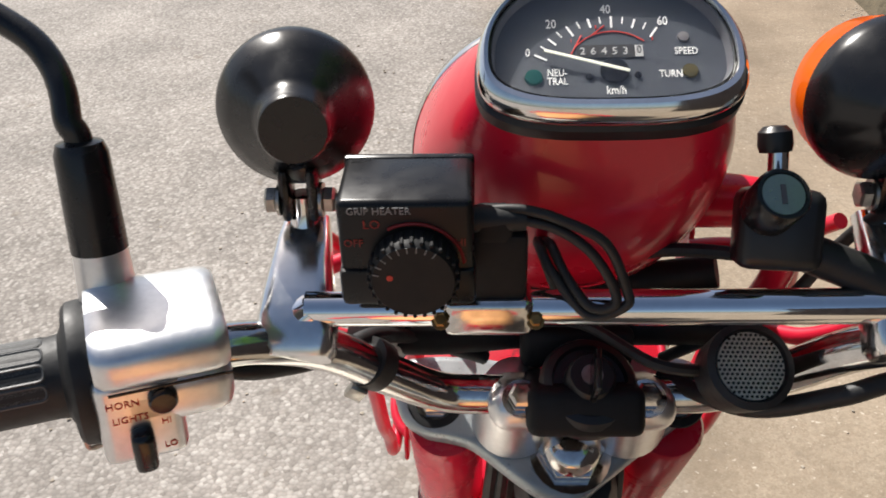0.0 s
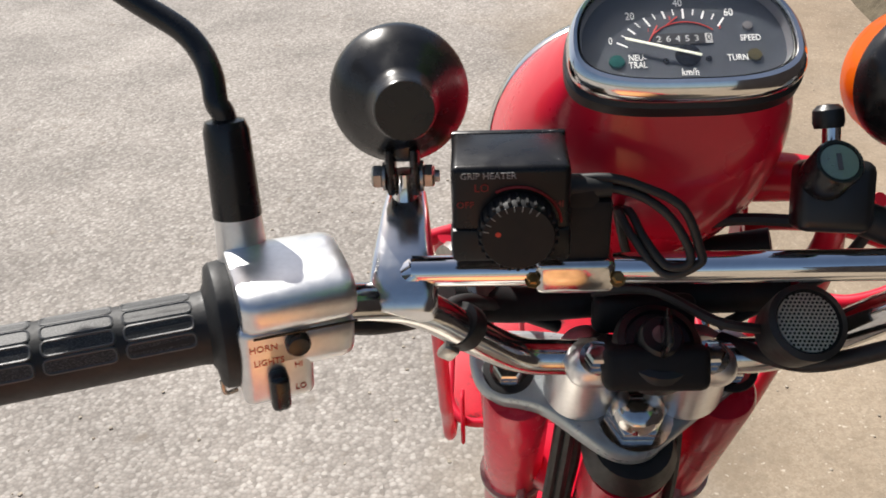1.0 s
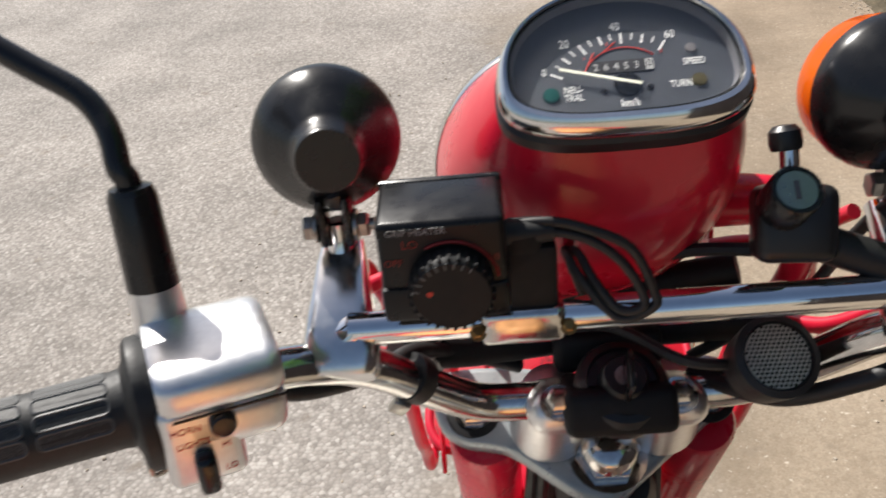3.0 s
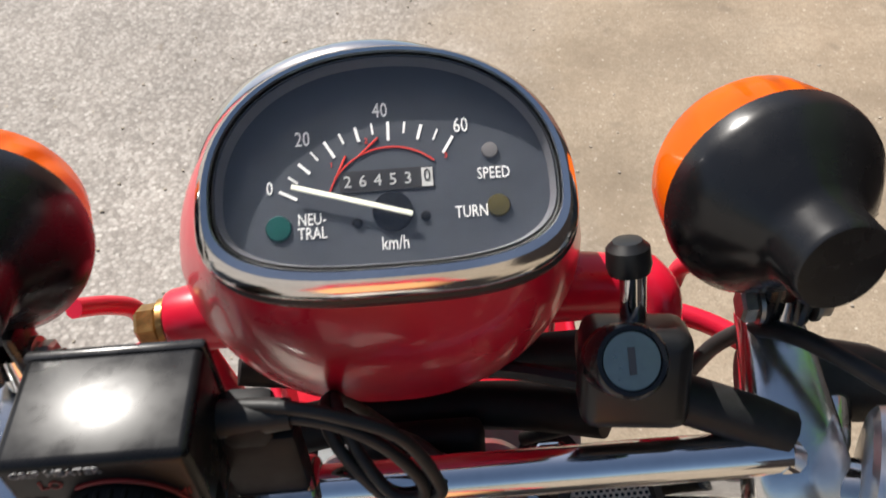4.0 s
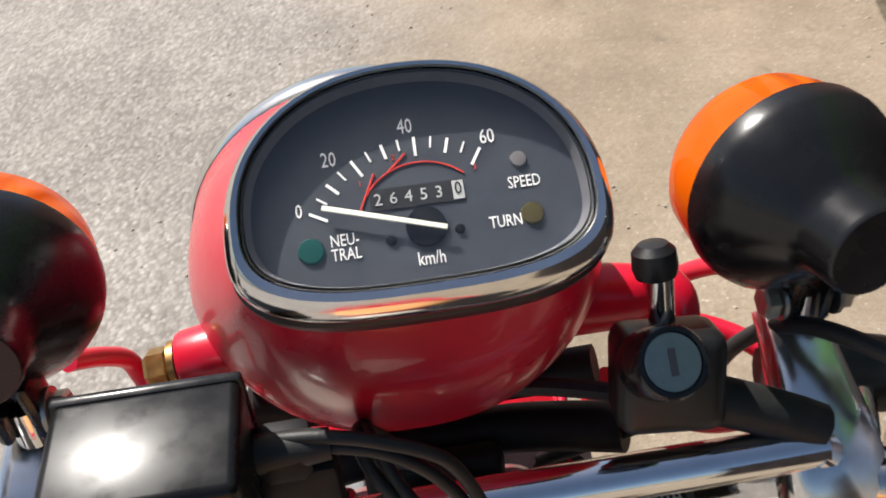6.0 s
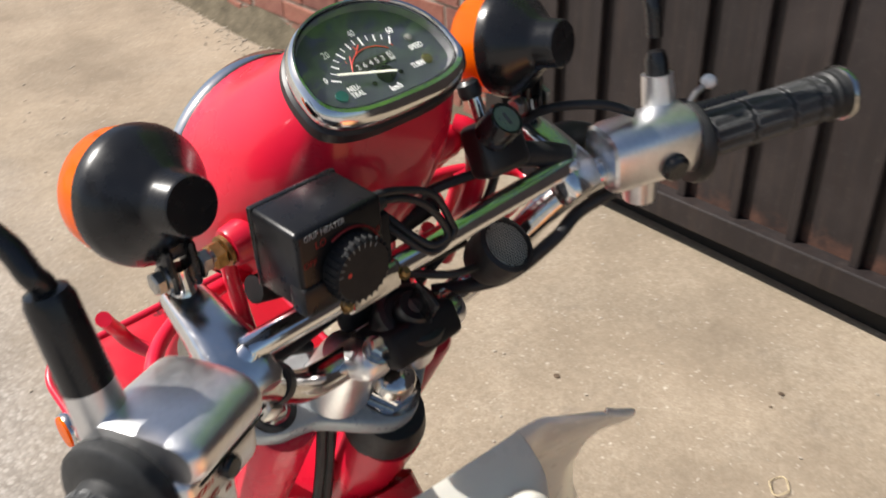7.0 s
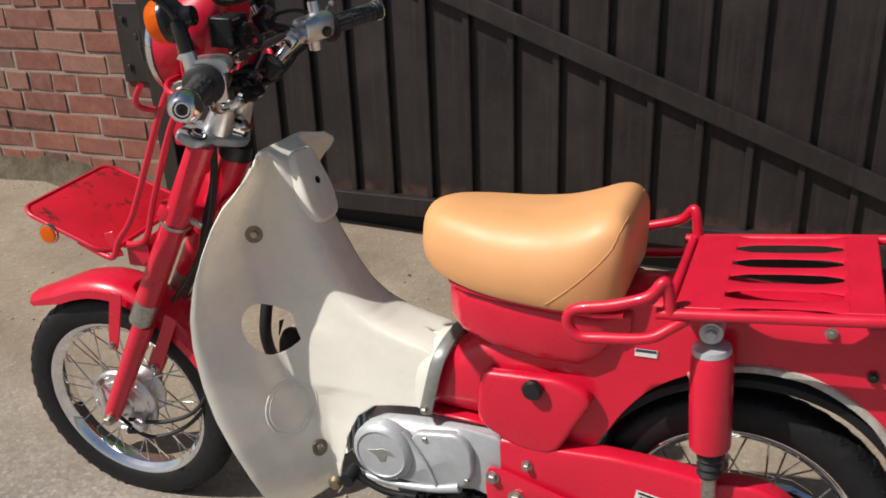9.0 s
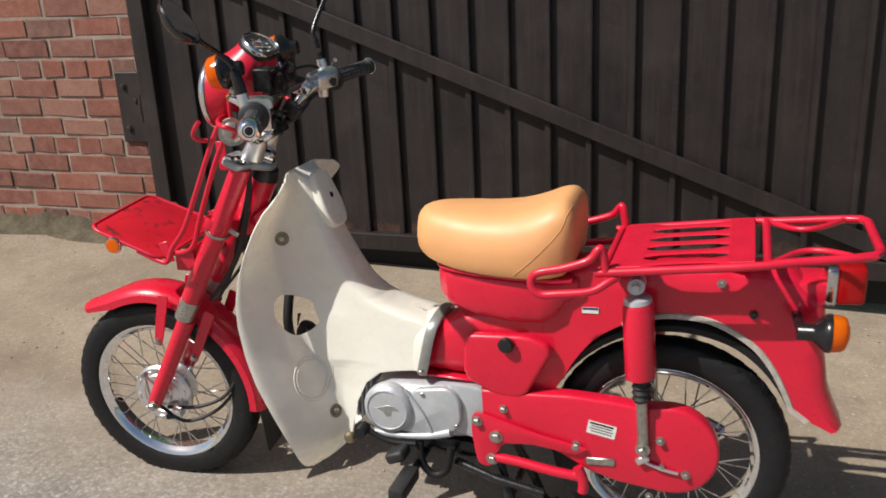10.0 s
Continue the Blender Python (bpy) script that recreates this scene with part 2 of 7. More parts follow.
# ---- mesh tools ----
def part(name, bm, material, parent, label="", smooth=True, data=None):
    """Links a bmesh as one mesh object under a thing or a part."""
    if data is None:
        data = bpy.data.meshes.new(name)
        bmesh.ops.recalc_face_normals(bm, faces=bm.faces[:])
        bm.to_mesh(data)
        bm.free()
        data.materials.append(material)
        data.polygons.foreach_set("use_smooth", [smooth] * len(data.polygons))
        if smooth:
            data.set_sharp_from_angle(angle=radians(38))
    ob = new(name, data)
    ob.parent = parent
    if label:
        tagged(ob, label)
    return ob


def moved(bm, m):
    bm.transform(m)
    return bm


def joined(*parts):
    out = bmesh.new()
    for b in parts:
        tmp = bpy.data.meshes.new("tmp")
        b.to_mesh(tmp)
        b.free()
        out.from_mesh(tmp)
        bpy.data.meshes.remove(tmp)
    return out


def spline(points, n=8, closed=False):
    """Catmull-Rom through points, n steps a span."""
    p = [Vector(q) for q in points]
    k = len(p)
    out = []
    for i in range(k if closed else k - 1):
        a, b, c, d = (p[(i + j) % k] if closed else p[min(max(i + j, 0), k - 1)] for j in (-1, 0, 1, 2))
        for s in range(n):
            u = s / n
            out.append(0.5 * ((2 * b) + (c - a) * u + (2 * a - 5 * b + 4 * c - d) * u * u + (3 * b - a - 3 * c + d) * u ** 3))
    if not closed:
        out.append(p[-1])
    return out


def loft(rings, closed_ring=True, closed_path=False, caps=True):
    bm = bmesh.new()
    rows = [[bm.verts.new(v) for v in r] for r in rings]
    n = len(rows[0])
    pairs = list(zip(rows, rows[1:])) + ([(rows[-1], rows[0])] if closed_path else [])
    for a, b in pairs:
        for i in range(n if closed_ring else n - 1):
            j = (i + 1) % n
            bm.faces.new((a[i], a[j], b[j], b[i]))
    if caps and closed_ring and not closed_path:
        bm.faces.new(rows[0][::-1])
        bm.faces.new(rows[-1])
    return bm


def tube(points, r, seg=12, closed=False, smooth_n=0, caps=True, flat=1.0):
    """A round bar along points; r is a number or one number a point."""
    p = spline(points, smooth_n, closed) if smooth_n else [Vector(q) for q in points]
    k = len(p)
    rr = r if isinstance(r, (list, tuple)) else [r] * k
    if len(rr) != k:
        rr = [float(q) for q in np.interp(np.linspace(0, 1, k), np.linspace(0, 1, len(rr)), rr)]
    rings, ref = [], None
    for i in range(k):
        a, b = (p[i - 1], p[(i + 1) % k]) if closed else (p[max(i - 1, 0)], p[min(i + 1, k - 1)])
        d = (b - a).normalized()
        if ref is None:
            ref = Vector((0, 0, 1)) if abs(d.z) < 0.9 else Vector((0, 1, 0))
        u = (ref - d * ref.dot(d)).normalized()
        w = d.cross(u)
        ref = u
        rings.append([p[i] + rr[i] * (math.cos(2 * math.pi * s / seg) * u * flat + math.sin(2 * math.pi * s / seg) * w) for s in range(seg)])
    return loft(rings, True, closed, caps)


def turned(profile, seg=32, m=None):
    """A body of revolution about z from (radius, height) pairs."""
    rings = [[Vector((max(r, 1e-5) * math.cos(2 * math.pi * s / seg), max(r, 1e-5) * math.sin(2 * math.pi * s / seg), h)) for s in range(seg)] for r, h in profile]
    bm = loft(rings)
    bmesh.ops.remove_doubles(bm, verts=bm.verts[:], dist=2e-5)
    return moved(bm, m) if m else bm


def block(sx, sy, sz, r=0.003, seg=2, m=None, taper=None):
    """A box with rounded edges, centred; taper shrinks its top in x and y."""
    bm = bmesh.new()
    bmesh.ops.create_cube(bm, size=1)
    for v in bm.verts:
        v.co = Vector((v.co.x * sx, v.co.y * sy, v.co.z * sz))
        if taper and v.co.z > 0:
            v.co.x *= taper[0]
            v.co.y *= taper[1]
    if r:
        bmesh.ops.bevel(bm, geom=bm.edges[:], offset=r, segments=seg, profile=0.5, affect='EDGES')
    return moved(bm, m) if m else bm


def slab(outline, thick, r=0.002, seg=2, m=None):
    """A flat plate of this outline (x, y) with rounded rims, from z 0 to thick."""
    bm = bmesh.new()
    f = bm.faces.new([bm.verts.new((x, y, 0)) for x, y in outline])
    top = bmesh.ops.extrude_face_region(bm, geom=[f])
    bmesh.ops.translate(bm, verts=[v for v in top["geom"] if isinstance(v, bmesh.types.BMVert)], vec=(0, 0, thick))
    bmesh.ops.recalc_face_normals(bm, faces=bm.faces[:])
    if r:
        rim = [e for e in bm.edges if abs(e.verts[0].co.z - e.verts[1].co.z) < 1e-6]
        bmesh.ops.bevel(bm, geom=rim, offset=r, segments=seg, profile=0.5, affect='EDGES')
    return moved(bm, m) if m else bm


def rounded(points, r, n=5):
    """A polygon with its corners rounded by r (2D)."""
    out, k = [], len(points)
    for i in range(k):
        a, b, c = (Vector(points[(i + j) % k]) for j in (-1, 0, 1))
        u, w = (a - b), (c - b)
        d = min(r, u.length * 0.48, w.length * 0.48)
        s, e = b + u.normalized() * d, b + w.normalized() * d
        for q in range(n + 1):
            f = q / n
            v = s * (1 - f) ** 2 + b * 2 * f * (1 - f) + e * f * f
            out.append((v.x, v.y))
    return out


def frame_to(origin, zdir, xdir=(1, 0, 0)):
    """A pose whose z looks along zdir and whose x lies near xdir."""
    z = Vector(zdir).normalized()
    x = Vector(xdir) if abs(z.dot(Vector(xdir))) < 0.99 else Vector((0, 0, 1))
    x = (x - z * x.dot(z)).normalized()
    m = Matrix((x, z.cross(x), z)).transposed().to_4x4()
    return Matrix.Translation(origin) @ m


def bolt(r, h, m, washer=1.5):
    """A hexagon head on a washer."""
    hexa = [(r * math.cos(math.pi / 3 * i), r * math.sin(math.pi / 3 * i)) for i in range(6)]
    return moved(joined(turned([(0, 0), (r * washer, 0), (r * washer, h * 0.25), (0, h * 0.25)], 16), slab(hexa, h, h * 0.18, 1, Matrix.Translation((0, 0, h * 0.22)))), m)


def lettering(text, size, material, parent, m, name="lettering", label="", squeeze=1.0, depth=0.00015):
    """Raised print in the built-in font, centred on the pose m, in its xy plane."""
    cu = bpy.data.curves.new("text", 'FONT')
    cu.body, cu.size, cu.align_x, cu.align_y, cu.extrude, cu.resolution_u = text, size, 'CENTER', 'CENTER', depth, 2
    ob = bpy.data.objects.new("text", cu)
    scene.collection.objects.link(ob)
    bpy.context.view_layer.update()
    me = bpy.data.meshes.new_from_object(ob.evaluated_get(bpy.context.evaluated_depsgraph_get()))
    bpy.data.objects.remove(ob)
    bm = bmesh.new()
    bm.from_mesh(me)
    bpy.data.meshes.remove(me)
    bm.transform(m @ Matrix.Diagonal((squeeze, 1, 1, 1)))
    return part(name, bm, material, parent, label, smooth=False)


def thing(name, label, category, m=None, group="", kind=""):
    ob = new(name)
    ob.empty_display_size = 0.05
    if m:
        ob.matrix_world = m
    return tagged(ob, label, category, group, kind)


def ground_z(x, y):
    return 0.05 * min(max(x, -2.5), 1.75) + 0.033 * (min(max(y, -3.5), 6.0) - 0.7)


# ---- ground ----
def build_ground():
    bm = bmesh.new()
    xs = [-900, -60, -12, -5, -2.5] + [-2.5 + 0.1 * i for i in range(1, 43)] + [2.5, 6, 20, 900]
    ys = [-900, -60, -12, -5, -3.5] + [-3 + 0.1 * i for i in range(0, 91)] + [6.05, 9, 20, 60, 900]
    rows = []
    for x in xs:
        row = []
        for y in ys:
            z = ground_z(x, y)
            if -3 < x < 2.2 and -3 < y < 6:
                near = min(1.0, max(0.0, (math.hypot(x - 0.05, y - 0.1) - 0.8) * 1.5))
                z += near * 0.006 * noise.noise((x * 1.3, y * 1.3, 0.4))
            row.append(bm.verts.new((x, y, z)))
        rows.append(row)
    for a, b in zip(rows, rows[1:]):
        for i in range(len(ys) - 1):
            bm.faces.new((a[i], a[i + 1], b[i + 1], b[i]))
    ob = part("ground", bm, GROUND, None)
    return tagged(ob, "sunlit worn concrete yard turning to stone-chip tarmac", "ground", kind="structure")


build_ground()

# ---- gate ----
GATE_X, GATE_TOP, GATE_END = 1.396, 2.05, -2.6
GATE_SIDE = 1.722


def build_gate():
    g = thing("metal_gate", "dark brown-black ribbed steel gate with diagonal brace and rusty foot", "gate")
    w = GATE_SIDE - GATE_END
    mid = (GATE_SIDE + GATE_END) / 2
    part("sheet", block(0.003, w - 0.01, GATE_TOP - 0.20, 0, m=Matrix.Translation((GATE_X + 0.022, mid, (GATE_TOP + 0.20) / 2))), GATE_RUST, g, smooth=False)
    part("bottom_rail", block(0.045, w, 0.069, 0.004, 2, Matrix.Translation((GATE_X, mid, 0.1935))), GATE, g, "steel rail with chipped edge", smooth=False)
    # Added black strip; its colour holds the shade in the gap under the rail.
    part("draught_strip", block(0.006, w, 0.150, 0.001, 1, Matrix.Translation((GATE_X + 0.055, mid, 0.125))), MATTE, g, "black strip behind the rail for the shade under the gate", smooth=False)
    part("top_rail", block(0.045, w, 0.06, 0.004, 2, Matrix.Translation((GATE_X, mid, GATE_TOP))), GATE, g, smooth=False)
    part("hinge_stile", block(0.05, 0.075, GATE_TOP - 0.12, 0.004, 2, Matrix.Translation((GATE_X, GATE_SIDE - 0.0375, (GATE_TOP + 0.15) / 2 - 0.01))), GATE, g, smooth=False)
    part("latch_stile", block(0.05, 0.06, GATE_TOP - 0.12, 0.004, 2, Matrix.Translation((GATE_X, GATE_END + 0.03, (GATE_TOP + 0.15) / 2 - 0.01))), GATE, g, smooth=False)
    y = 0.8775
    rib = None
    for k in range(-4, 24):
        yy = y - 0.1490 * k
        if yy > GATE_SIDE - 0.09 or yy < GATE_END + 0.06:
            continue
        if rib is None:
            bm = joined(block(0.020, 0.006, GATE_TOP - 0.26, 0.001, 1), block(0.004, 0.022, GATE_TOP - 0.26, 0.001, 1, Matrix.Translation((-0.008, 0.0085, 0))))
            rib = part("rib", bm, GATE, g, smooth=False)
        else:
            rib = part("rib", None, None, g, data=rib.data)
        rib.location = (GATE_X + 0.0105, yy, (GATE_TOP + 0.197) / 2)
    a, b = Vector((GATE_X - 0.010, 1.66, 1.390)), Vector((GATE_X - 0.010, -1.27, 0.223))
    d = (b - a)
    m = frame_to((a + b) / 2, d, (1, 0, 0))
    part("diagonal_brace", block(0.018, 0.062, d.length, 0.003, 2, m), GATE, g, "flat dark steel diagonal brace", smooth=False)
    for z in (0.722, 1.69):
        plate = part("hinge_plate", block(0.010, 0.19, 0.300, 0.003, 1, Matrix.Translation((GATE_X + 0.0225, GATE_SIDE + 0.055, z))), GATE, g, "bolted steel hinge plate", smooth=False)
        part("hinge_pin", joined(turned([(0, -0.06), (0.012, -0.06), (0.012, 0.06), (0, 0.06)], 16), turned([(0, -0.015), (0.017, -0.015), (0.017, 0.015), (0, 0.015)], 16)), GATE, plate).location = (GATE_X - 0.0, GATE_SIDE + 0.02, z)
        for dy, dz in ((0.09, 0.09), (0.09, -0.09), (0.035, 0.03)):
            part("bolt", bolt(0.011, 0.010, frame_to((GATE_X + 0.0175, GATE_SIDE + 0.02 + dy, z + dz), (-1, 0, 0), (0, 1, 0))), GATE, plate)


build_gate()


# ---- motorcycle: frames of reference ----
bike = thing("motorcycle", "small red step-through motorcycle with cream leg shield and tan saddle", "motorcycle", TRIM @ pose(0, 0, 0, 0, 0.55, 0))
PIVOT = Vector((0, 0.352, 0.881))
UP = Vector((0, -math.sin(radians(27)), math.cos(radians(27))))
FWD = Vector((0, UP.z, -UP.y))
STEER = Matrix.Translation(PIVOT) @ Matrix.Rotation(radians(5), 4, UP) @ Matrix.Translation(-PIVOT)


def fork_at(x, f, h):
    """A point by its offset from the steering axis and height along it (not yet steered)."""
    return PIVOT + Vector((x, 0, 0)) + FWD * f + UP * h


def front(name, bm, material, parent=bike, label="", smooth=True):
    """A part that turns with the handlebar."""
    return part(name, moved(bm, STEER), material, parent, label, smooth)


def both(fn):
    for s in (-1, 1):
        fn(s)


# ---- wheels ----
def tyre_mesh(R, w, seg=96):
    sec = [(0.181, -0.021), (0.187, -0.028), (0.201, -w * 0.47), (0.217, -w * 0.5), (0.231, -w * 0.475), (0.240, -w * 0.39), (0.2456, -w * 0.22), (R, 0)]
    sec = sec + [(r, -x) for r, x in sec[-2::-1]]
    rings = []
    for s in range(seg):
        a = 2 * math.pi * s / seg
        rings.append([Vector((x, r * math.cos(a), r * math.sin(a))) for r, x in sec])
    return loft(rings, True, True, False)


def tread_block():
    """One slanting pair of tread blocks, laid on the crown at the top of the wheel."""
    parts = []
    for sx in (-1, 1):
        pts = [(0.003, -0.010), (0.012, -0.014), (0.025, -0.011), (0.0305, -0.003), (0.0290, 0.003), (0.016, 0.001), (0.004, 0.006)]
        bm = slab([(sx * x, y) for x, y in pts], 0.0028, 0.0008, 1)
        for v in bm.verts:
            v.co.z += 0.2457 - (abs(v.co.x) / 0.03) ** 2.2 * 0.0095 - v.co.y ** 2 * 2
        parts.append(bm)
    return joined(*parts)


def wheel(name, m, drum, label):
    hub_group = part(name, tyre_mesh(0.2475, 0.068), TYRE, bike, label)
    hub_group.matrix_basis = m @ Matrix.Diagonal((1, 1.02, 1.02, 1))
    first = None
    for i in range(46):
        if first is None:
            first = part("tread_block", tread_block(), TYRE, hub_group, smooth=False)
            b = first
        else:
            b = part("tread_block", None, None, hub_group, data=first.data)
        b.matrix_basis = Matrix.Rotation(2 * math.pi * i / 46, 4, 'X')
    sec = [(0.191, -0.027), (0.186, -0.0285), (0.181, -0.0265), (0.176, -0.021), (0.169, -0.015), (0.166, 0), (0.169, 0.015), (0.176, 0.021), (0.181, 0.0265), (0.186, 0.0285), (0.191, 0.027), (0.186, 0.022), (0.174, 0.0), (0.186, -0.022)]
    rings = [[Vector((x, r * math.cos(a), r * math.sin(a))) for r, x in sec] for a in (2 * math.pi * s / 96 for s in range(96))]
    part("rim", loft(rings, True, True, False), CHROME, hub_group, "chromed steel rim")
    part("hub", turned(drum, 48, Matrix.Rotation(radians(90), 4, 'Y')), ALLOY, hub_group, "cast alloy drum hub")
    spoke = None
    for i in range(36):
        a = 2 * math.pi * i / 36
        side = 1 if i % 2 else -1
        lean = 0.62 * (1 if (i // 2) % 2 else -1)
        p0 = Vector((side * 0.028, 0.052 * math.cos(a + lean), 0.052 * math.sin(a + lean)))
        p1 = Vector((side * 0.004, 0.172 * math.cos(a), 0.172 * math.sin(a)))
        if spoke is None:
            spoke = part("spoke", tube([(0, 0, 0), (0, 0, 1)], 0.0017, 6), CHROME_OLD, hub_group, "thin wire spoke")
            s = spoke
        else:
            s = part("spoke", None, None, hub_group, data=spoke.data)
        s.matrix_basis = frame_to(p0, p1 - p0) @ Matrix.Diagonal((1, 1, (p1 - p0).length, 1))
    return hub_group


WHEEL_F = fork_at(0, 0.030, -0.735)
FRONT_M = STEER @ frame_to(WHEEL_F, UP, (1, 0, 0))
drum_f = [(0.0, -0.046), (0.026, -0.046), (0.029, -0.041), (0.046, -0.039), (0.049, -0.042), (0.054, -0.042), (0.057, -0.039), (0.073, -0.038), (0.078, -0.033), (0.078, -0.024), (0.064, -0.020), (0.052, -0.012), (0.048, 0.0), (0.052, 0.014), (0.062, 0.024), (0.062, 0.030), (0.022, 0.034), (0.018, 0.045), (0, 0.045)]
wf = wheel("front_wheel", FRONT_M, drum_f, "front wheel with worn black tyre and wire spokes")
WHEEL_R = Vector((0.0, -0.552, 0.294))
wheel("rear_wheel", Matrix.Translation(WHEEL_R), drum_f, "rear wheel with black tyre and wire spokes")

# ---- fork ----
def build_fork(s):
    x = 0.068 * s - 0.006
    f = 0.037
    top, bot = fork_at(x, f, -0.034), fork_at(x, f, -0.405)
    m = frame_to(bot, UP, (1, 0, 0))
    leg = front("fork_leg", turned([(0, 0), (0.0235, 0), (0.0240, 0.004), (0.0240, 0.16), (0.0238, 0.20), (0.0232, 0.370), (0.021, 0.374), (0, 0.374)], 32, m), RED, bike, "red painted upper fork cover")
    m2 = frame_to(fork_at(x, f, -0.462), UP, (1, 0, 0))
    front("fork_band", turned([(0, 0), (0.0238, 0), (0.0238, 0.056), (0, 0.056)], 32, m2), STEEL, leg, "bare grey metal sleeve")
    m3 = frame_to(fork_at(x, f - 0.008, -0.752), UP, (1, 0, 0))
    front("slider", turned([(0, 0), (0.012, 0.0), (0.016, 0.006), (0.0185, 0.03), (0.0200, 0.09), (0.0210, 0.20), (0.0216, 0.290), (0, 0.290)], 32, m3), RED, leg, "red painted lower fork leg")
    ring_c = fork_at(x, f, -0.213)
    front("clamp_ring", joined(turned([(0.0238, 0), (0.0272, 0), (0.0272, 0.007), (0.0238, 0.007)], 32, frame_to(ring_c, UP, (1, 0, 0))),
                               block(0.008, 0.030, 0.012, 0.002, 1, frame_to(ring_c + Vector((0.006 * s * -1, -0.040, 0.004)), UP))), STEEL, leg, "zinc steel hose clamp")
    front("axle_nut", bolt(0.010, 0.010, frame_to(fork_at(x + 0.018 * s, 0.024, -0.735), (s, 0, 0), (0, 1, 0)), 1.3), STEEL, leg)
    # pressed brackets that carry the mudguard, ahead of and behind the slider
    for tip, top in (((0.681, 0.408), (0.650, 0.535)), ((0.588, 0.372), (0.530, 0.500))):
        lo, hi = Vector((s * 0.064, *tip)), Vector((s * 0.064, *top))
        d = (hi - lo).length
        o = rounded([(-0.010, -0.010), (0.010, -0.010), (0.0125, 0.03), (0.014, d), (-0.014, d), (-0.0125, 0.03)], 0.007, 3)
        stay = front("mudguard_stay", slab(o, 0.004, 0.0012, 1, frame_to(lo, (s, 0, 0), Vector((0, (hi - lo).z, -(hi - lo).y)) * s)), RED, leg, "red pressed mudguard bracket")
        front("stay_bolt", bolt(0.0062, 0.008, frame_to(lo + Vector((s * 0.004, 0, 0.002)), (s, 0, 0), (0, 0, 1)), 1.4), STEEL, stay)


both(build_fork)
front("axle", tube([fork_at(-0.09, 0.024, -0.735), fork_at(0.09, 0.024, -0.735)], 0.006, 12), STEEL)
# brake arm and cables at the hub
brake = front("brake_arm", joined(tube([fork_at(-0.058, 0.046, -0.705), fork_at(-0.062, 0.082, -0.690)], [0.009, 0.005], 10, flat=0.5), turned([(0, 0), (0.010, 0), (0.010, 0.016), (0.007, 0.018), (0, 0.018)], 16, frame_to(fork_at(-0.042, 0.046, -0.705), (-1, 0, 0)))), ALLOY, bike, "alloy brake arm on the hub plate")
front("cable_nipple", joined(turned([(0, -0.008), (0.006, -0.008), (0.006, 0.008), (0, 0.008)], 14, frame_to(fork_at(-0.062, 0.084, -0.689), (-1, 0, 0))), tube([fork_at(-0.062, 0.084, -0.689), fork_at(-0.060, 0.030, -0.775)], 0.0025, 8)), STEEL, brake)
front("cable_stop", turned([(0, 0), (0.008, 0), (0.008, 0.022), (0.005, 0.026), (0, 0.026)], 14, frame_to(fork_at(-0.056, -0.010, -0.775), (0, -0.9, 0.2))), SATIN, brake)
front("speed_drive", turned([(0, 0), (0.013, 0), (0.013, 0.020), (0.008, 0.026), (0, 0.026)], 18, frame_to(fork_at(-0.052, -0.020, -0.745), (-0.3, -0.9, -0.1))), ALLOY, brake)
for n, (p, q) in enumerate((((-0.05, -0.075, -0.70), (-0.02, -0.12, -0.52)), ((-0.052, -0.06, -0.76), (-0.015, -0.13, -0.55)))):
    pts = [fork_at(-0.052, 0.0 + 0.02 * n, -0.75 - 0.01 * n), fork_at(*p), fork_at((p[0] + q[0]) / 2, -0.125, (p[2] + q[2]) / 2 - 0.02), fork_at(*q), fork_at(-0.01 + 0.01 * n, -0.07, -0.36), fork_at(-0.015 + 0.02 * n, -0.005, -0.20), fork_at(-0.02 + 0.02 * n, 0.01, -0.03)]
    front("brake_cable", tube(pts, 0.0046, 10, smooth_n=8), RUBBER, bike, "black cable looping from hub up the fork")


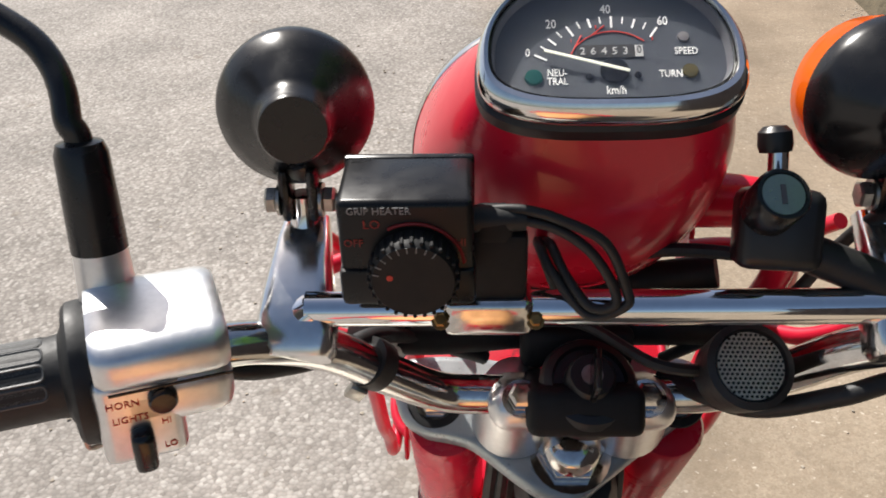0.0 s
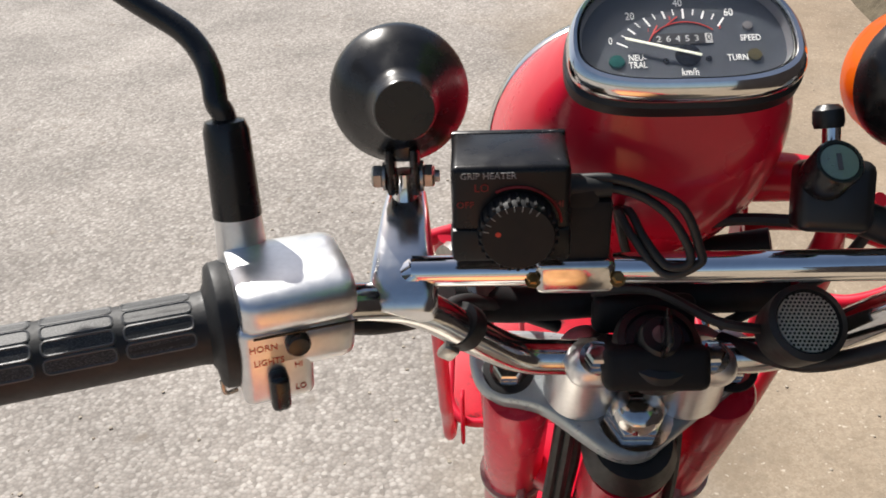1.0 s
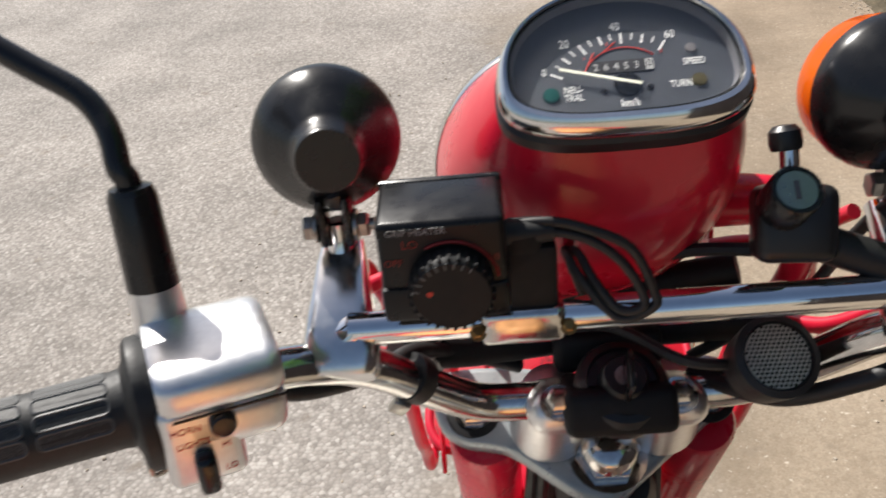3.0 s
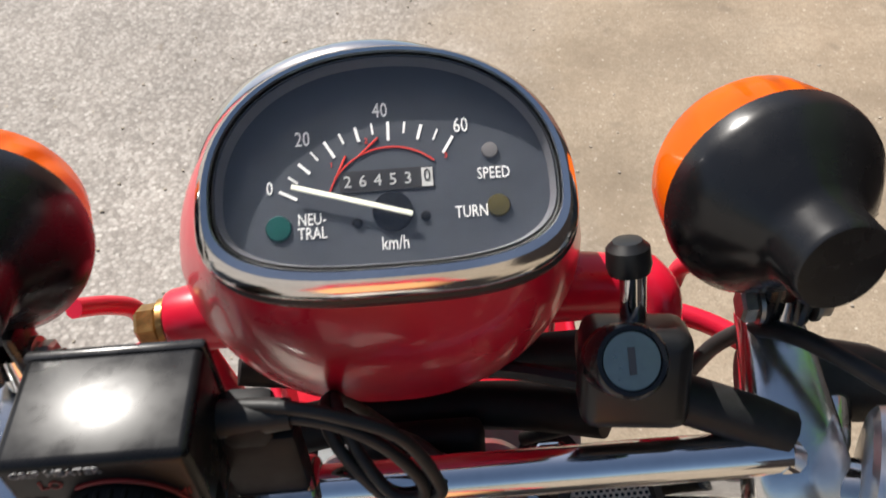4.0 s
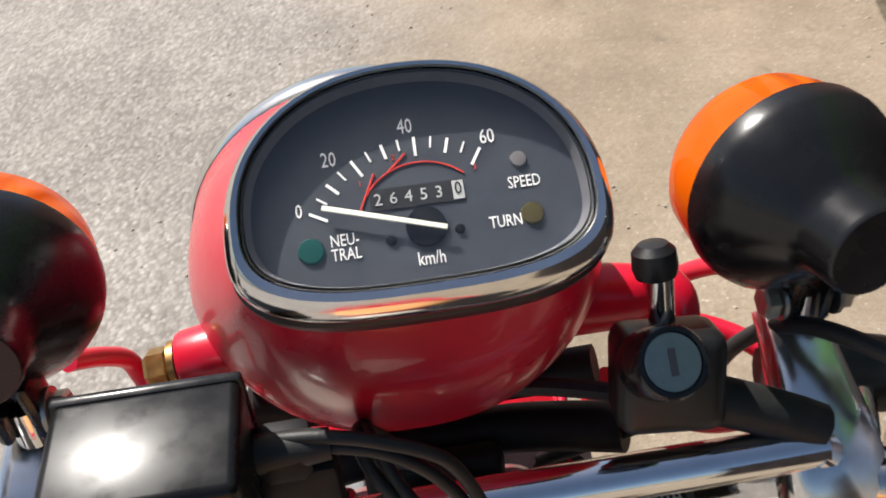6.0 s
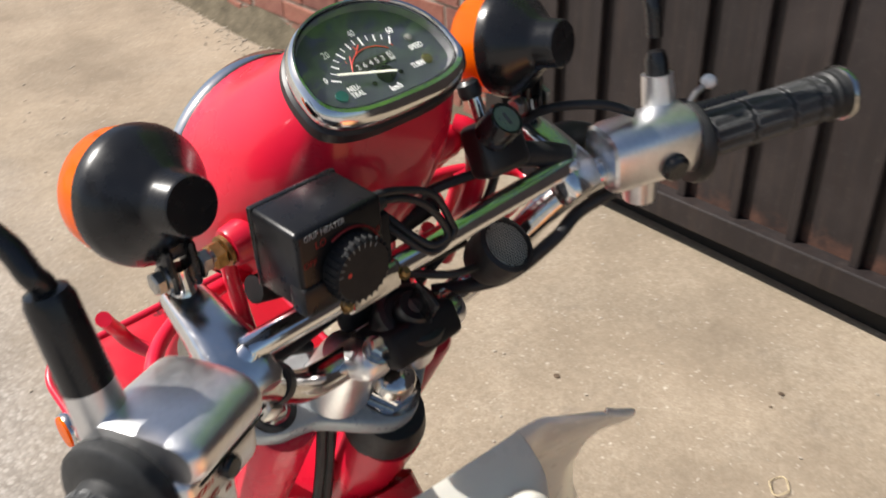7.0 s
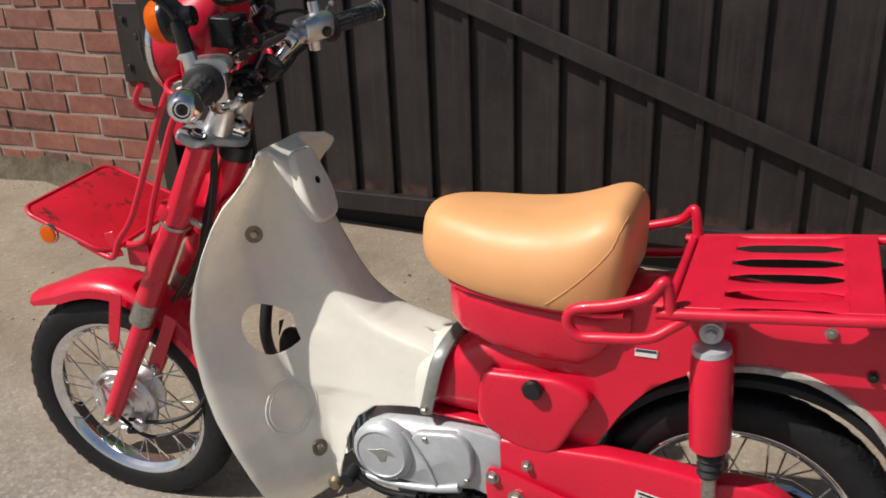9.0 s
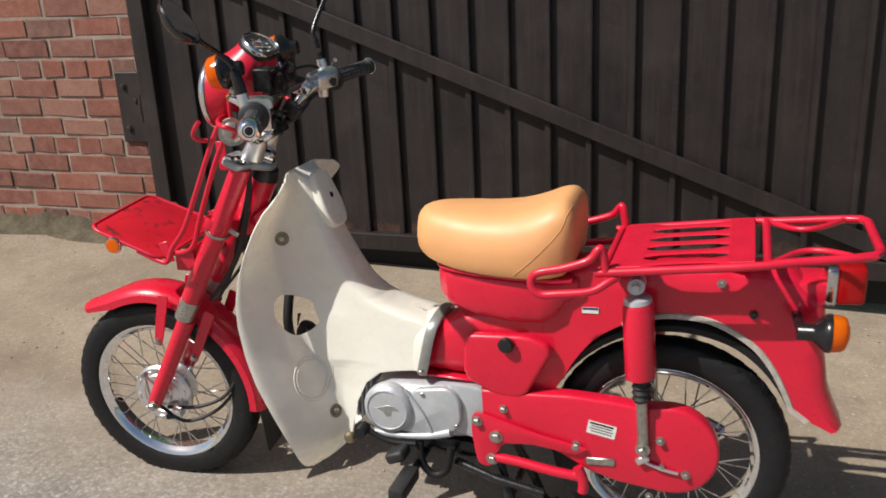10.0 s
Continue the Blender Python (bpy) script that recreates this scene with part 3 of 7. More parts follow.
def build_crown():
    o = [(-0.106, 0.062), (-0.101, 0.039), (-0.087, 0.0275), (-0.072, 0.0240), (-0.057, 0.0190), (-0.034, 0.0010), (-0.018, -0.0100), (-0.004, -0.0133), (0.008, -0.0108), (0.018, -0.0030), (0.040, 0.0140), (0.062, 0.0300), (0.080, 0.0450), (0.085, 0.0600), (0.078, 0.0740), (0.050, 0.0760), (0.0, 0.0660), (-0.050, 0.0760), (-0.096, 0.0760)]
    o2 = [(v.x, v.y) for v in spline([Vector((x, y, 0)) for x, y in o], 4, True)]
    crown = front("top_yoke", slab(o2, 0.018, 0.005, 3, frame_to(fork_at(0, 0, -0.036), UP, (1, 0, 0))), GREYPAINT, bike, "grey painted fork yoke plate")
    hexa = [(0.0195 * math.cos(math.pi / 3 * i), 0.0195 * math.sin(math.pi / 3 * i)) for i in range(6)]
    c = fork_at(0, 0.014, -0.018)
    front("stem_nut", joined(slab(hexa, 0.010, 0.002, 2, frame_to(c + UP * 0.002, UP)), turned([(0, 0.0), (0.0170, 0.0), (0.0160, 0.007), (0.012, 0.011), (0.0, 0.0130)], 24, frame_to(c + UP * 0.011, UP)), turned([(0, 0), (0.024, 0), (0.024, 0.002), (0, 0.002)], 24, frame_to(c, UP))), CHROME_OLD, crown, "chromed domed stem nut")
    for x in (-0.080, 0.066):
        # Raised black ring; the shade of the cap's recess is put into its colour.
        front("fork_cap_recess", turned([(0, 0.0), (0.0175, 0.0), (0.0170, 0.0012), (0.0155, 0.0016), (0, 0.0008)], 28, frame_to(fork_at(x, 0.047, -0.0185), UP)), MATTE, crown, "black ring for the shaded recess round the fork cap")
        front("fork_cap", joined(bolt(0.0105, 0.006, frame_to(fork_at(x, 0.047, -0.0176), UP), 1.2)), CHROME_OLD, crown)
    front("steering_dust_cover", turned([(0, 0), (0.030, 0), (0.032, 0.012), (0.026, 0.030), (0, 0.030)], 28, frame_to(fork_at(0, 0.004, -0.066), UP)), RUBBER, bike, "black rubber cover on the steering head")
    low = [(x * 0.92, y * 0.9) for x, y in o2]
    front("lower_yoke", slab(low, 0.03, 0.005, 2, frame_to(fork_at(0, 0, -0.205), UP, (1, 0, 0))), RED, bike)


build_crown()
part("steering_head", tube([PIVOT - UP * 0.062, PIVOT - UP * 0.205], 0.029, 24), RED, bike, "red steering head tube")
# black harness down inside the fork
for way in (((-0.043, 0.030, -0.045), (-0.047, 0.010, -0.10), (-0.053, -0.014, -0.19), (-0.056, -0.020, -0.28), (-0.048, 0.0, -0.40)),
            ((-0.036, 0.030, -0.045), (-0.040, 0.008, -0.10), (-0.045, -0.016, -0.19), (-0.047, -0.022, -0.28), (-0.040, 0.0, -0.40)),
            ((-0.030, 0.034, -0.045), (-0.031, 0.016, -0.11), (-0.034, 0.002, -0.20), (-0.030, -0.016, -0.30), (-0.024, -0.01, -0.40)),
            ((0.034, 0.026, -0.045), (0.036, -0.004, -0.11), (0.036, -0.020, -0.20), (0.030, -0.020, -0.30), (0.024, 0.0, -0.40))):
    front("cable", tube([fork_at(*p) for p in way], 0.0042, 8, smooth_n=6), RUBBER, bike, "black sheathed cable down the fork")


# ---- mudguards ----
def arch(centre, axes, a0, a1, r_in, r_out, half, n=40, lip=0.004, thick=0.0025):
    """A wheel arch: an inverted U swept round the wheel. r_in, r_out and half are functions of 0..1."""
    e_f, e_u = axes
    rings = []
    for i in range(n + 1):
        t = i / n
        a = radians(a0 + (a1 - a0) * t)
        d = e_f * math.cos(a) + e_u * math.sin(a)
        ri, ro, h = r_in(t), r_out(t), half(t)
        prof = [(ri, -h), (ri + (ro - ri) * 0.5, -h), (ro - 0.018, -h * 0.97), (ro - 0.007, -h * 0.83), (ro - 0.001, -h * 0.5), (ro, 0)]
        prof = prof + [(r, -x) for r, x in prof[-2::-1]]
        inner = [(max(r - thick, ri) if k not in (0, len(prof) - 1) else r, x * (1 - thick / h)) for k, (r, x) in enumerate(prof)]
        ring = [centre + d * r + Vector((x, 0, 0)) for r, x in prof + inner[::-1]]
        rings.append(ring)
    return loft(rings)


def fg_out(t):
    return 0.286 + 0.018 * max(0, 1 - t * 6) ** 2 + 0.014 * math.sin(math.pi * min(1.0, t * 1.5)) ** 2


front("front_mudguard", arch(WHEEL_F, (Vector((0, 1, 0)), Vector((0, 0, 1))), 50, 183, lambda t: fg_out(t) - 0.036 + 0.012 * max(0, 1 - t * 8), fg_out, lambda t: 0.050 - 0.010 * max(0, 1 - t * 5)), RED, bike, "glossy red front mudguard")
front("mud_flap", slab(rounded([(-0.038, 0.0), (0.038, 0.0), (0.044, -0.13), (-0.044, -0.13)], 0.010, 3), 0.004, 0.001, 1, frame_to(WHEEL_F + Vector((0, -0.268, -0.005)), (0, -1, 0.12), (1, 0, 0))), RUBBER, bike, "black rubber mud flap")
for k in range(10):
    a = 2 * math.pi * k / 10
    part("hub_rib", block(0.005, 0.004, 0.016, 0.001, 1, Matrix.Translation((-0.0395, 0.065 * math.cos(a), 0.065 * math.sin(a))) @ Matrix.Rotation(a, 4, 'X')), ALLOY, wf)
# ---- leg shield ----
def shield_half(s):
    """Rows of a wing and half of the tunnel behind it, level by level from the foot to the top."""
    def at(table, z):
        return float(np.interp(z, [p[0] for p in table], [p[1] for p in table]))
    out_x = [(0.158, 0.104), (0.165, 0.128), (0.175, 0.146), (0.21, 0.180), (0.25, 0.203), (0.30, 0.220), (0.36, 0.232), (0.42, 0.236), (0.48, 0.232), (0.55, 0.224), (0.60, 0.214), (0.65, 0.196), (0.70, 0.180), (0.75, 0.169), (0.79, 0.164), (0.825, 0.164), (0.845, 0.156), (0.858, 0.140), (0.866, 0.112)]
    out_y = [(0.158, 0.250), (0.175, 0.244), (0.21, 0.240), (0.25, 0.240), (0.30, 0.254), (0.36, 0.276), (0.42, 0.302), (0.48, 0.324), (0.55, 0.342), (0.60, 0.348), (0.65, 0.348), (0.70, 0.337), (0.75, 0.318), (0.79, 0.294), (0.825, 0.270), (0.845, 0.262), (0.858, 0.262), (0.866, 0.266)]
    in_y = [(0.158, 0.242), (0.175, 0.226), (0.21, 0.194), (0.25, 0.176), (0.30, 0.183), (0.39, 0.220), (0.52, 0.273), (0.57, 0.294), (0.64, 0.320), (0.70, 0.333), (0.75, 0.326), (0.80, 0.304), (0.845, 0.288), (0.866, 0.284)]
    rear_y = [(0.158, 0.234), (0.175, 0.214), (0.21, 0.178), (0.24, 0.152), (0.33, 0.139), (0.375, 0.121), (0.405, 0.088), (0.416, 0.044), (0.426, -0.018), (0.528, -0.040), (0.536, -0.026), (0.543, 0.002), (0.552, 0.036), (0.562, 0.066), (0.575, 0.092), (0.600, 0.126), (0.64, 0.155), (0.67, 0.172), (0.71, 0.196), (0.76, 0.216), (0.80, 0.230), (0.83, 0.242), (0.846, 0.251), (0.856, 0.263), (0.862, 0.279), (0.866, 0.299)]
    side_x = [(0.158, 0.078), (0.175, 0.086), (0.20, 0.090), (0.25, 0.088), (0.36, 0.070), (0.45, 0.063), (0.55, 0.058), (0.65, 0.054), (0.75, 0.052), (0.82, 0.050), (0.866, 0.046)]

    def smooth_at(table, z):
        return sum(at(table, z + d) * w for d, w in ((-0.012, 0.15), (-0.006, 0.22), (0, 0.26), (0.006, 0.22), (0.012, 0.15)))
    rows = []
    levels = [0.158 + 0.008 * i for i in range(31)] + [0.402 + 0.003 * i for i in range(10)] + [0.434 + 0.008 * i for i in range(11)] + [0.521 + 0.003 * i for i in range(30)] + [0.613 + 0.007 * i for i in range(33)] + [0.842 + 0.003 * i for i in range(9)]
    for z in levels:
        xo, yo, yi, yr, xs = smooth_at(out_x, z), smooth_at(out_y, z), smooth_at(in_y, z), at(rear_y, z) if z < 0.58 else smooth_at(rear_y, z), at(side_x, z)
        k = min(1.0, max(0.0, (z - 0.505) / 0.045))
        k = k * k * (3 - 2 * k)
        deep = k * (1 - min(1.0, max(0.0, (z - 0.815) / 0.045)))
        ctl = [(xs * (1 - k), yr), (xs * (1 - 0.42 * k), yr + 0.003 * deep), (xs * (1 - 0.10 * k), yr + 0.016 * deep + 0.0004), (xs, yr + 0.036 * deep + 0.001)]
        ya = ctl[-1][1]
        yi = max(yi, ya + 0.008 * (1 - k) + 0.008 * deep)
        xi = xs + 0.012
        ctl += [(xs * 1.01, ya + (yi - ya) * 0.42), (xs * 1.03 + 0.003, ya + (yi - ya) * 0.74), (xi + 0.012, yi + (yo - yi) * 0.04), (xi + (xo - xi) * 0.42, yi + (yo - yi) * 0.30), (xi + (xo - xi) * 0.72, yi + (yo - yi) * 0.64), (xi + (xo - xi) * 0.93, yi + (yo - yi) * 0.91), (xo, yo + 0.005)]
        up = max(0.0, (z - 0.79) / 0.076)

        def crown(x):
            k = min(1.0, max(0.0, (x - 0.05) / 0.10))
            return up * (-0.007 - 0.014 * k * k * (3 - 2 * k))
        rows.append([Vector((v.x, v.y, v.z + crown(abs(v.x)))) for v in spline([Vector((s * x, y, z)) for x, y in ctl], 5)])
    return rows


def build_shield():
    halves = []
    for s in (-1, 1):
        bm = loft(shield_half(s), closed_ring=False)
        halves.append(bm)
    bm = joined(*halves)
    bmesh.ops.remove_doubles(bm, verts=bm.verts[:], dist=0.0004)
    ob = part("leg_shield", bm, CREAM, bike, "cream plastic leg shield, yellowed, with oval openings")
    mod = ob.modifiers.new("thickness", 'SOLIDIFY')
    mod.thickness, mod.offset = 0.0035, 0.0
    # the oval openings, cut once while building
    cutters = []
    for s in (-1, 1):
        o = [(0.057 * math.cos(a), 0.043 * math.sin(a)) for a in (2 * math.pi * i / 40 for i in range(40))]
        c = new("cut", bpy.data.meshes.new("cut"))
        way = Vector((s * 0.34, -0.88, 0.36)).normalized()
        b = slab(o, 0.09, 0, 1, frame_to(Vector((s * 0.085, 0.277, 0.517)) - way * 0.045, way, (-s * 0.50, -0.35, -0.62)))
        bmesh.ops.recalc_face_normals(b, faces=b.faces[:])
        b.to_mesh(c.data)
        b.free()
        cm = ob.modifiers.new("opening", 'BOOLEAN')
        cm.operation, cm.solver, cm.object = 'DIFFERENCE', 'EXACT', c
        cutters.append(c)
    bpy.context.view_layer.update()
    me = bpy.data.meshes.new_from_object(ob.evaluated_get(bpy.context.evaluated_depsgraph_get()))
    ob.modifiers.clear()
    ob.data = me
    me.polygons.foreach_set("use_smooth", [True] * len(me.polygons))
    me.set_sharp_from_angle(angle=radians(50))
    for c in cutters:
        bpy.data.objects.remove(c)
    bpy.context.view_layer.update()

    def on_skin(p, way):
        hit, c, n, _ = ob.ray_cast(Vector(p) + way * 0.06, -way)
        if not hit:
            c, n = Vector(p), way
        return c, (n if n.dot(way) > 0 else -n)
    # raised cover with its keyhole on the column
    o = rounded([(-0.034, -0.078), (0.034, -0.078), (0.047, -0.028), (0.033, 0.056), (-0.033, 0.056), (-0.047, -0.028)], 0.022, 7)
    m = frame_to((0.0, 0.2435, 0.792), (0, -0.92, 0.39), (1, 0, 0))
    pad = part("column_cover", slab(o, 0.032, 0.007, 5, m @ Matrix.Translation((0, 0, -0.0065))), CREAM, ob, "raised cream cover with a keyhole")
    part("keyhole", turned([(0, 0), (0.0062, 0), (0.0068, 0.0012), (0, 0.0012)], 20, m @ Matrix.Translation((0.004, -0.006, 0.0252))), SATIN, pad)
    for s in (-1, 1):
        for x, y, z in ((0.057, 0.334, 0.697), (0.101, 0.185, 0.308)):
            p, n = on_skin((s * x, y, z), Vector((s * 0.3, -0.9, 0.3)).normalized())
            c = frame_to(p + n * 0.0005, n, (1, 0, 0))
            sc = part("shield_bolt", turned([(0, 0), (0.0155, 0), (0.0160, 0.0012), (0.0150, 0.0026), (0.0095, 0.0012), (0, 0.0010)], 28, c), WASHER, ob, "screw in a dull brassy cup washer")
            part("screw_head", turned([(0, 0.001), (0.0070, 0.001), (0.0062, 0.0045), (0.003, 0.0058), (0, 0.006)], 20, c), STEEL, sc)
        # moulded round boss low on each wing
        p, n = on_skin((s * 0.118, 0.236, 0.392), Vector((s * 0.3, -0.9, 0.3)).normalized())
        c = frame_to(p, n, (1, 0, 0))
        for rad, thick in ((0.0425, 0.0024), (0.0500, 0.0018)):
            ring = []
            for i in range(48):
                a = 2 * math.pi * i / 48
                q, _ = on_skin(c @ Vector((rad * math.cos(a), rad * math.sin(a), 0.0)), n)
                ring.append(q - n * 0.0006)
            part("moulded_boss", tube(ring, thick, 8, closed=True), CREAM, ob)
    return ob


WASHER = surface("brassy_washer", (0.34, 0.27, 0.17), 0.42, 0.8, var=0.4, scale=150)
shield = build_shield()

DULL = surface("dull_grey_metal", (0.36, 0.37, 0.35), 0.45, 0.6, var=0.2, scale=60)
# grey strap round the end of the tunnel
def strap():
    pts = [(-0.070, -0.018, 0.418), (-0.072, -0.027, 0.46), (-0.070, -0.036, 0.505), (-0.060, -0.042, 0.532), (-0.032, -0.046, 0.546), (0, -0.047, 0.549), (0.032, -0.046, 0.546), (0.060, -0.042, 0.532), (0.070, -0.036, 0.505), (0.072, -0.027, 0.46), (0.070, -0.018, 0.418)]
    way = spline(pts, 5)
    rows = []
    for i, p in enumerate(way):
        d = (way[min(i + 1, len(way) - 1)] - way[max(i - 1, 0)]).normalized()
        along = Vector((0, -1, 0))
        along = (along - d * along.dot(d)).normalized()
        out = d.cross(along)
        if out.dot(Vector((p.x, 0, p.z - 0.45))) < 0:
            out = -out
        rows.append([p + along * a + out * b for a, b in ((-0.011, -0.002), (-0.0115, 0.003), (-0.006, 0.0055), (0.006, 0.0055), (0.0115, 0.003), (0.011, -0.002))])
    ob = part("shield_strap", loft(rows), DULL, bike, "dull grey metal strap holding the shield")
    collar = []
    for i, p in enumerate(way):
        d = (way[min(i + 1, len(way) - 1)] - way[max(i - 1, 0)]).normalized()
        along = Vector((0, -1, 0))
        along = (along - d * along.dot(d)).normalized()
        out = d.cross(along)
        if out.dot(Vector((p.x, 0, p.z - 0.45))) < 0:
            out = -out
        collar.append([p + along * a + out * b for a, b in ((-0.065, -0.017), (-0.035, -0.009), (-0.012, -0.001), (0.010, -0.001), (0.010, -0.006), (-0.035, -0.014))])
    part("tunnel_collar", loft(collar), CREAM, shield)
    for s in (-1, 1):
        part("strap_bolt", bolt(0.006, 0.006, frame_to((s * 0.076, -0.018, 0.425), (s, 0, 0), (0, 1, 0))), STEEL, ob)


strap()

# ---- frame and tail ----
def section(y, hw, z0, z1, p=4.0, n=28, low=1.0):
    """A rounded upright section across the bike at y; low narrows its foot."""
    c, h = (z0 + z1) / 2, (z1 - z0) / 2
    out = []
    for i in range(n):
        a = 2 * math.pi * i / n
        ca, sa = math.cos(a), math.sin(a)
        x = hw * math.copysign(abs(ca) ** (2 / p), ca)
        z = c + h * math.copysign(abs(sa) ** (2 / p), sa)
        k = (z - z0) / (z1 - z0)
        out.append(Vector((x * (low + (1 - low) * k), y, z)))
    return out


part("frame_beam", loft([section(y, hw, z0, z1, 3.5) for y, hw, z0, z1 in ((0.02, 0.042, 0.415, 0.480), (-0.03, 0.050, 0.415, 0.508), (-0.055, 0.055, 0.415, 0.540), (-0.10, 0.057, 0.415, 0.562), (-0.16, 0.06, 0.42, 0.59), (-0.33, 0.06, 0.43, 0.62))]), RED, bike, "red pressed steel frame beam")
part("beam_lip", block(0.122, 0.16, 0.006, 0.002, 1, pose(0, -0.10, 0.412)), RED, bike)
tub = part("seat_tub", loft([section(y, hw, z0, z1, 5.0, 36, low) for y, hw, z0, z1, low in ((-0.052, 0.040, 0.625, 0.672, 0.9), (-0.060, 0.058, 0.602, 0.674, 0.88), (-0.085, 0.077, 0.584, 0.676, 0.86), (-0.14, 0.092, 0.572, 0.678, 0.86), (-0.22, 0.099, 0.566, 0.680, 0.86), (-0.285, 0.100, 0.570, 0.682, 0.86), (-0.315, 0.096, 0.590, 0.682, 0.88), (-0.335, 0.085, 0.62, 0.682, 0.9), (-0.36, 0.074, 0.64, 0.682, 0.95))]), RED, bike, "glossy red tank tub under the saddle")
part("tub_rim", loft([section(y, hw, 0.672 + k, 0.684 + k, 6, 36) for y, hw, k in ((-0.049, 0.045, 0), (-0.062, 0.068, 0), (-0.09, 0.084, 0.0), (-0.15, 0.098, 0.0), (-0.24, 0.106, 0.002), (-0.31, 0.104, 0.003), (-0.35, 0.09, 0.003))]), RED, tub)


def tail_angle(t):
    return 18 + 145 * t


def tail_out(t):
    return float(np.interp(tail_angle(t), [18, 40, 60, 75, 90, 105, 118, 129, 139, 150, 157, 163], [0.33, 0.42, 0.46, 0.416, 0.403, 0.416, 0.448, 0.434, 0.372, 0.344, 0.343, 0.350]))


def tail_in(t):
    return float(np.interp(tail_angle(t), [18, 38, 58, 73, 86, 103, 119, 141, 151, 157, 163], [0.262, 0.268, 0.289, 0.298, 0.305, 0.305, 0.294, 0.276, 0.271, 0.290, 0.328]))


def tail_half(t):
    return float(np.interp(t, [0, 0.2, 0.4, 0.7, 1.0], [0.060, 0.064, 0.062, 0.058, 0.052]))


tail = part("tail_frame", arch(WHEEL_R, (Vector((0, 1, 0)), Vector((0, 0, 1))), 18, 163, tail_in, tail_out, tail_half, 60), RED, bike, "red pressed steel tail and rear mudguard")
# pale flange along the edge of the arch
for s in (-1, 1):
    rows = []
    for i in range(41):
        t = 0.36 + 0.60 * i / 40
        a = radians(tail_angle(t))
        d = Vector((0, math.cos(a), math.sin(a)))
        x, r = tail_half(t), tail_in(t)
        rows.append([WHEEL_R + d * rr + Vector((s * xx, 0, 0)) for rr, xx in ((r - 0.006, x - 0.003), (r - 0.0065, x + 0.0045), (r + 0.003, x + 0.0040), (r + 0.005, x - 0.001))])
    part("arch_flange", loft(rows), PALE_EDGE, tail, "pale worn edge of the arch")
    for (y, z, r) in ((-0.636, 0.690, 0.0058), (-0.70, 0.628, 0.0055)):
        part("tail_bolt", bolt(r, 0.006, frame_to((s * 0.062, y, z - 0.02), (s, 0, 0), (0, 1, 0)), 1.5), STEEL if z > 0.65 else SATIN, tail)
part("tail_bracket", block(0.10, 0.06, 0.045, 0.006, 2, pose(0, -0.80, 0.650)), RED, tail)
# Added black liner: the shade inside the arch is put into its colour.
part("inner_mudguard", arch(WHEEL_R, (Vector((0, 1, 0)), Vector((0, 0, 1))), 22, 150, lambda t: 0.264, lambda t: 0.290, lambda t: 0.050, 40), MATTE, tail, "black liner for the shaded inside of the arch")


def side_cover(s):
    o = rounded([(y - 0.005, z - 0.011) for y, z in ((-0.118, 0.548), (-0.255, 0.560), (-0.300, 0.545), (-0.308, 0.525), (-0.258, 0.424), (-0.240, 0.412), (-0.185, 0.412), (-0.128, 0.440), (-0.114, 0.462))], 0.022, 5)
    m = Matrix.Translation((s * 0.066, 0, 0)) @ Matrix(((0, 0, s, 0), (1, 0, 0, 0), (0, 1, 0, 0), (0, 0, 0, 1)))
    c = part("side_cover", slab(o, 0.026, 0.010, 4, m), RED, bike, "red side cover with a black knob")
    part("knob", turned([(0, 0), (0.012, 0), (0.0165, 0.004), (0.0175, 0.012), (0.014, 0.017), (0, 0.019)], 28, frame_to((s * 0.091, -0.218, 0.527), (s, 0, 0.05), (0, 1, 0))), SATIN, c, "black plastic knob")


both(side_cover)
part("frame_label", block(0.0006, 0.034, 0.013, 0, m=pose(-0.0650, -0.386, 0.602, 0, 0, 0)), STICKER, tail, "small dark blue and white sticker")
part("label_print", block(0.0004, 0.032, 0.005, 0, m=pose(-0.0654, -0.386, 0.6055)), surface("blue_print", (0.02, 0.05, 0.10), 0.5), tail)

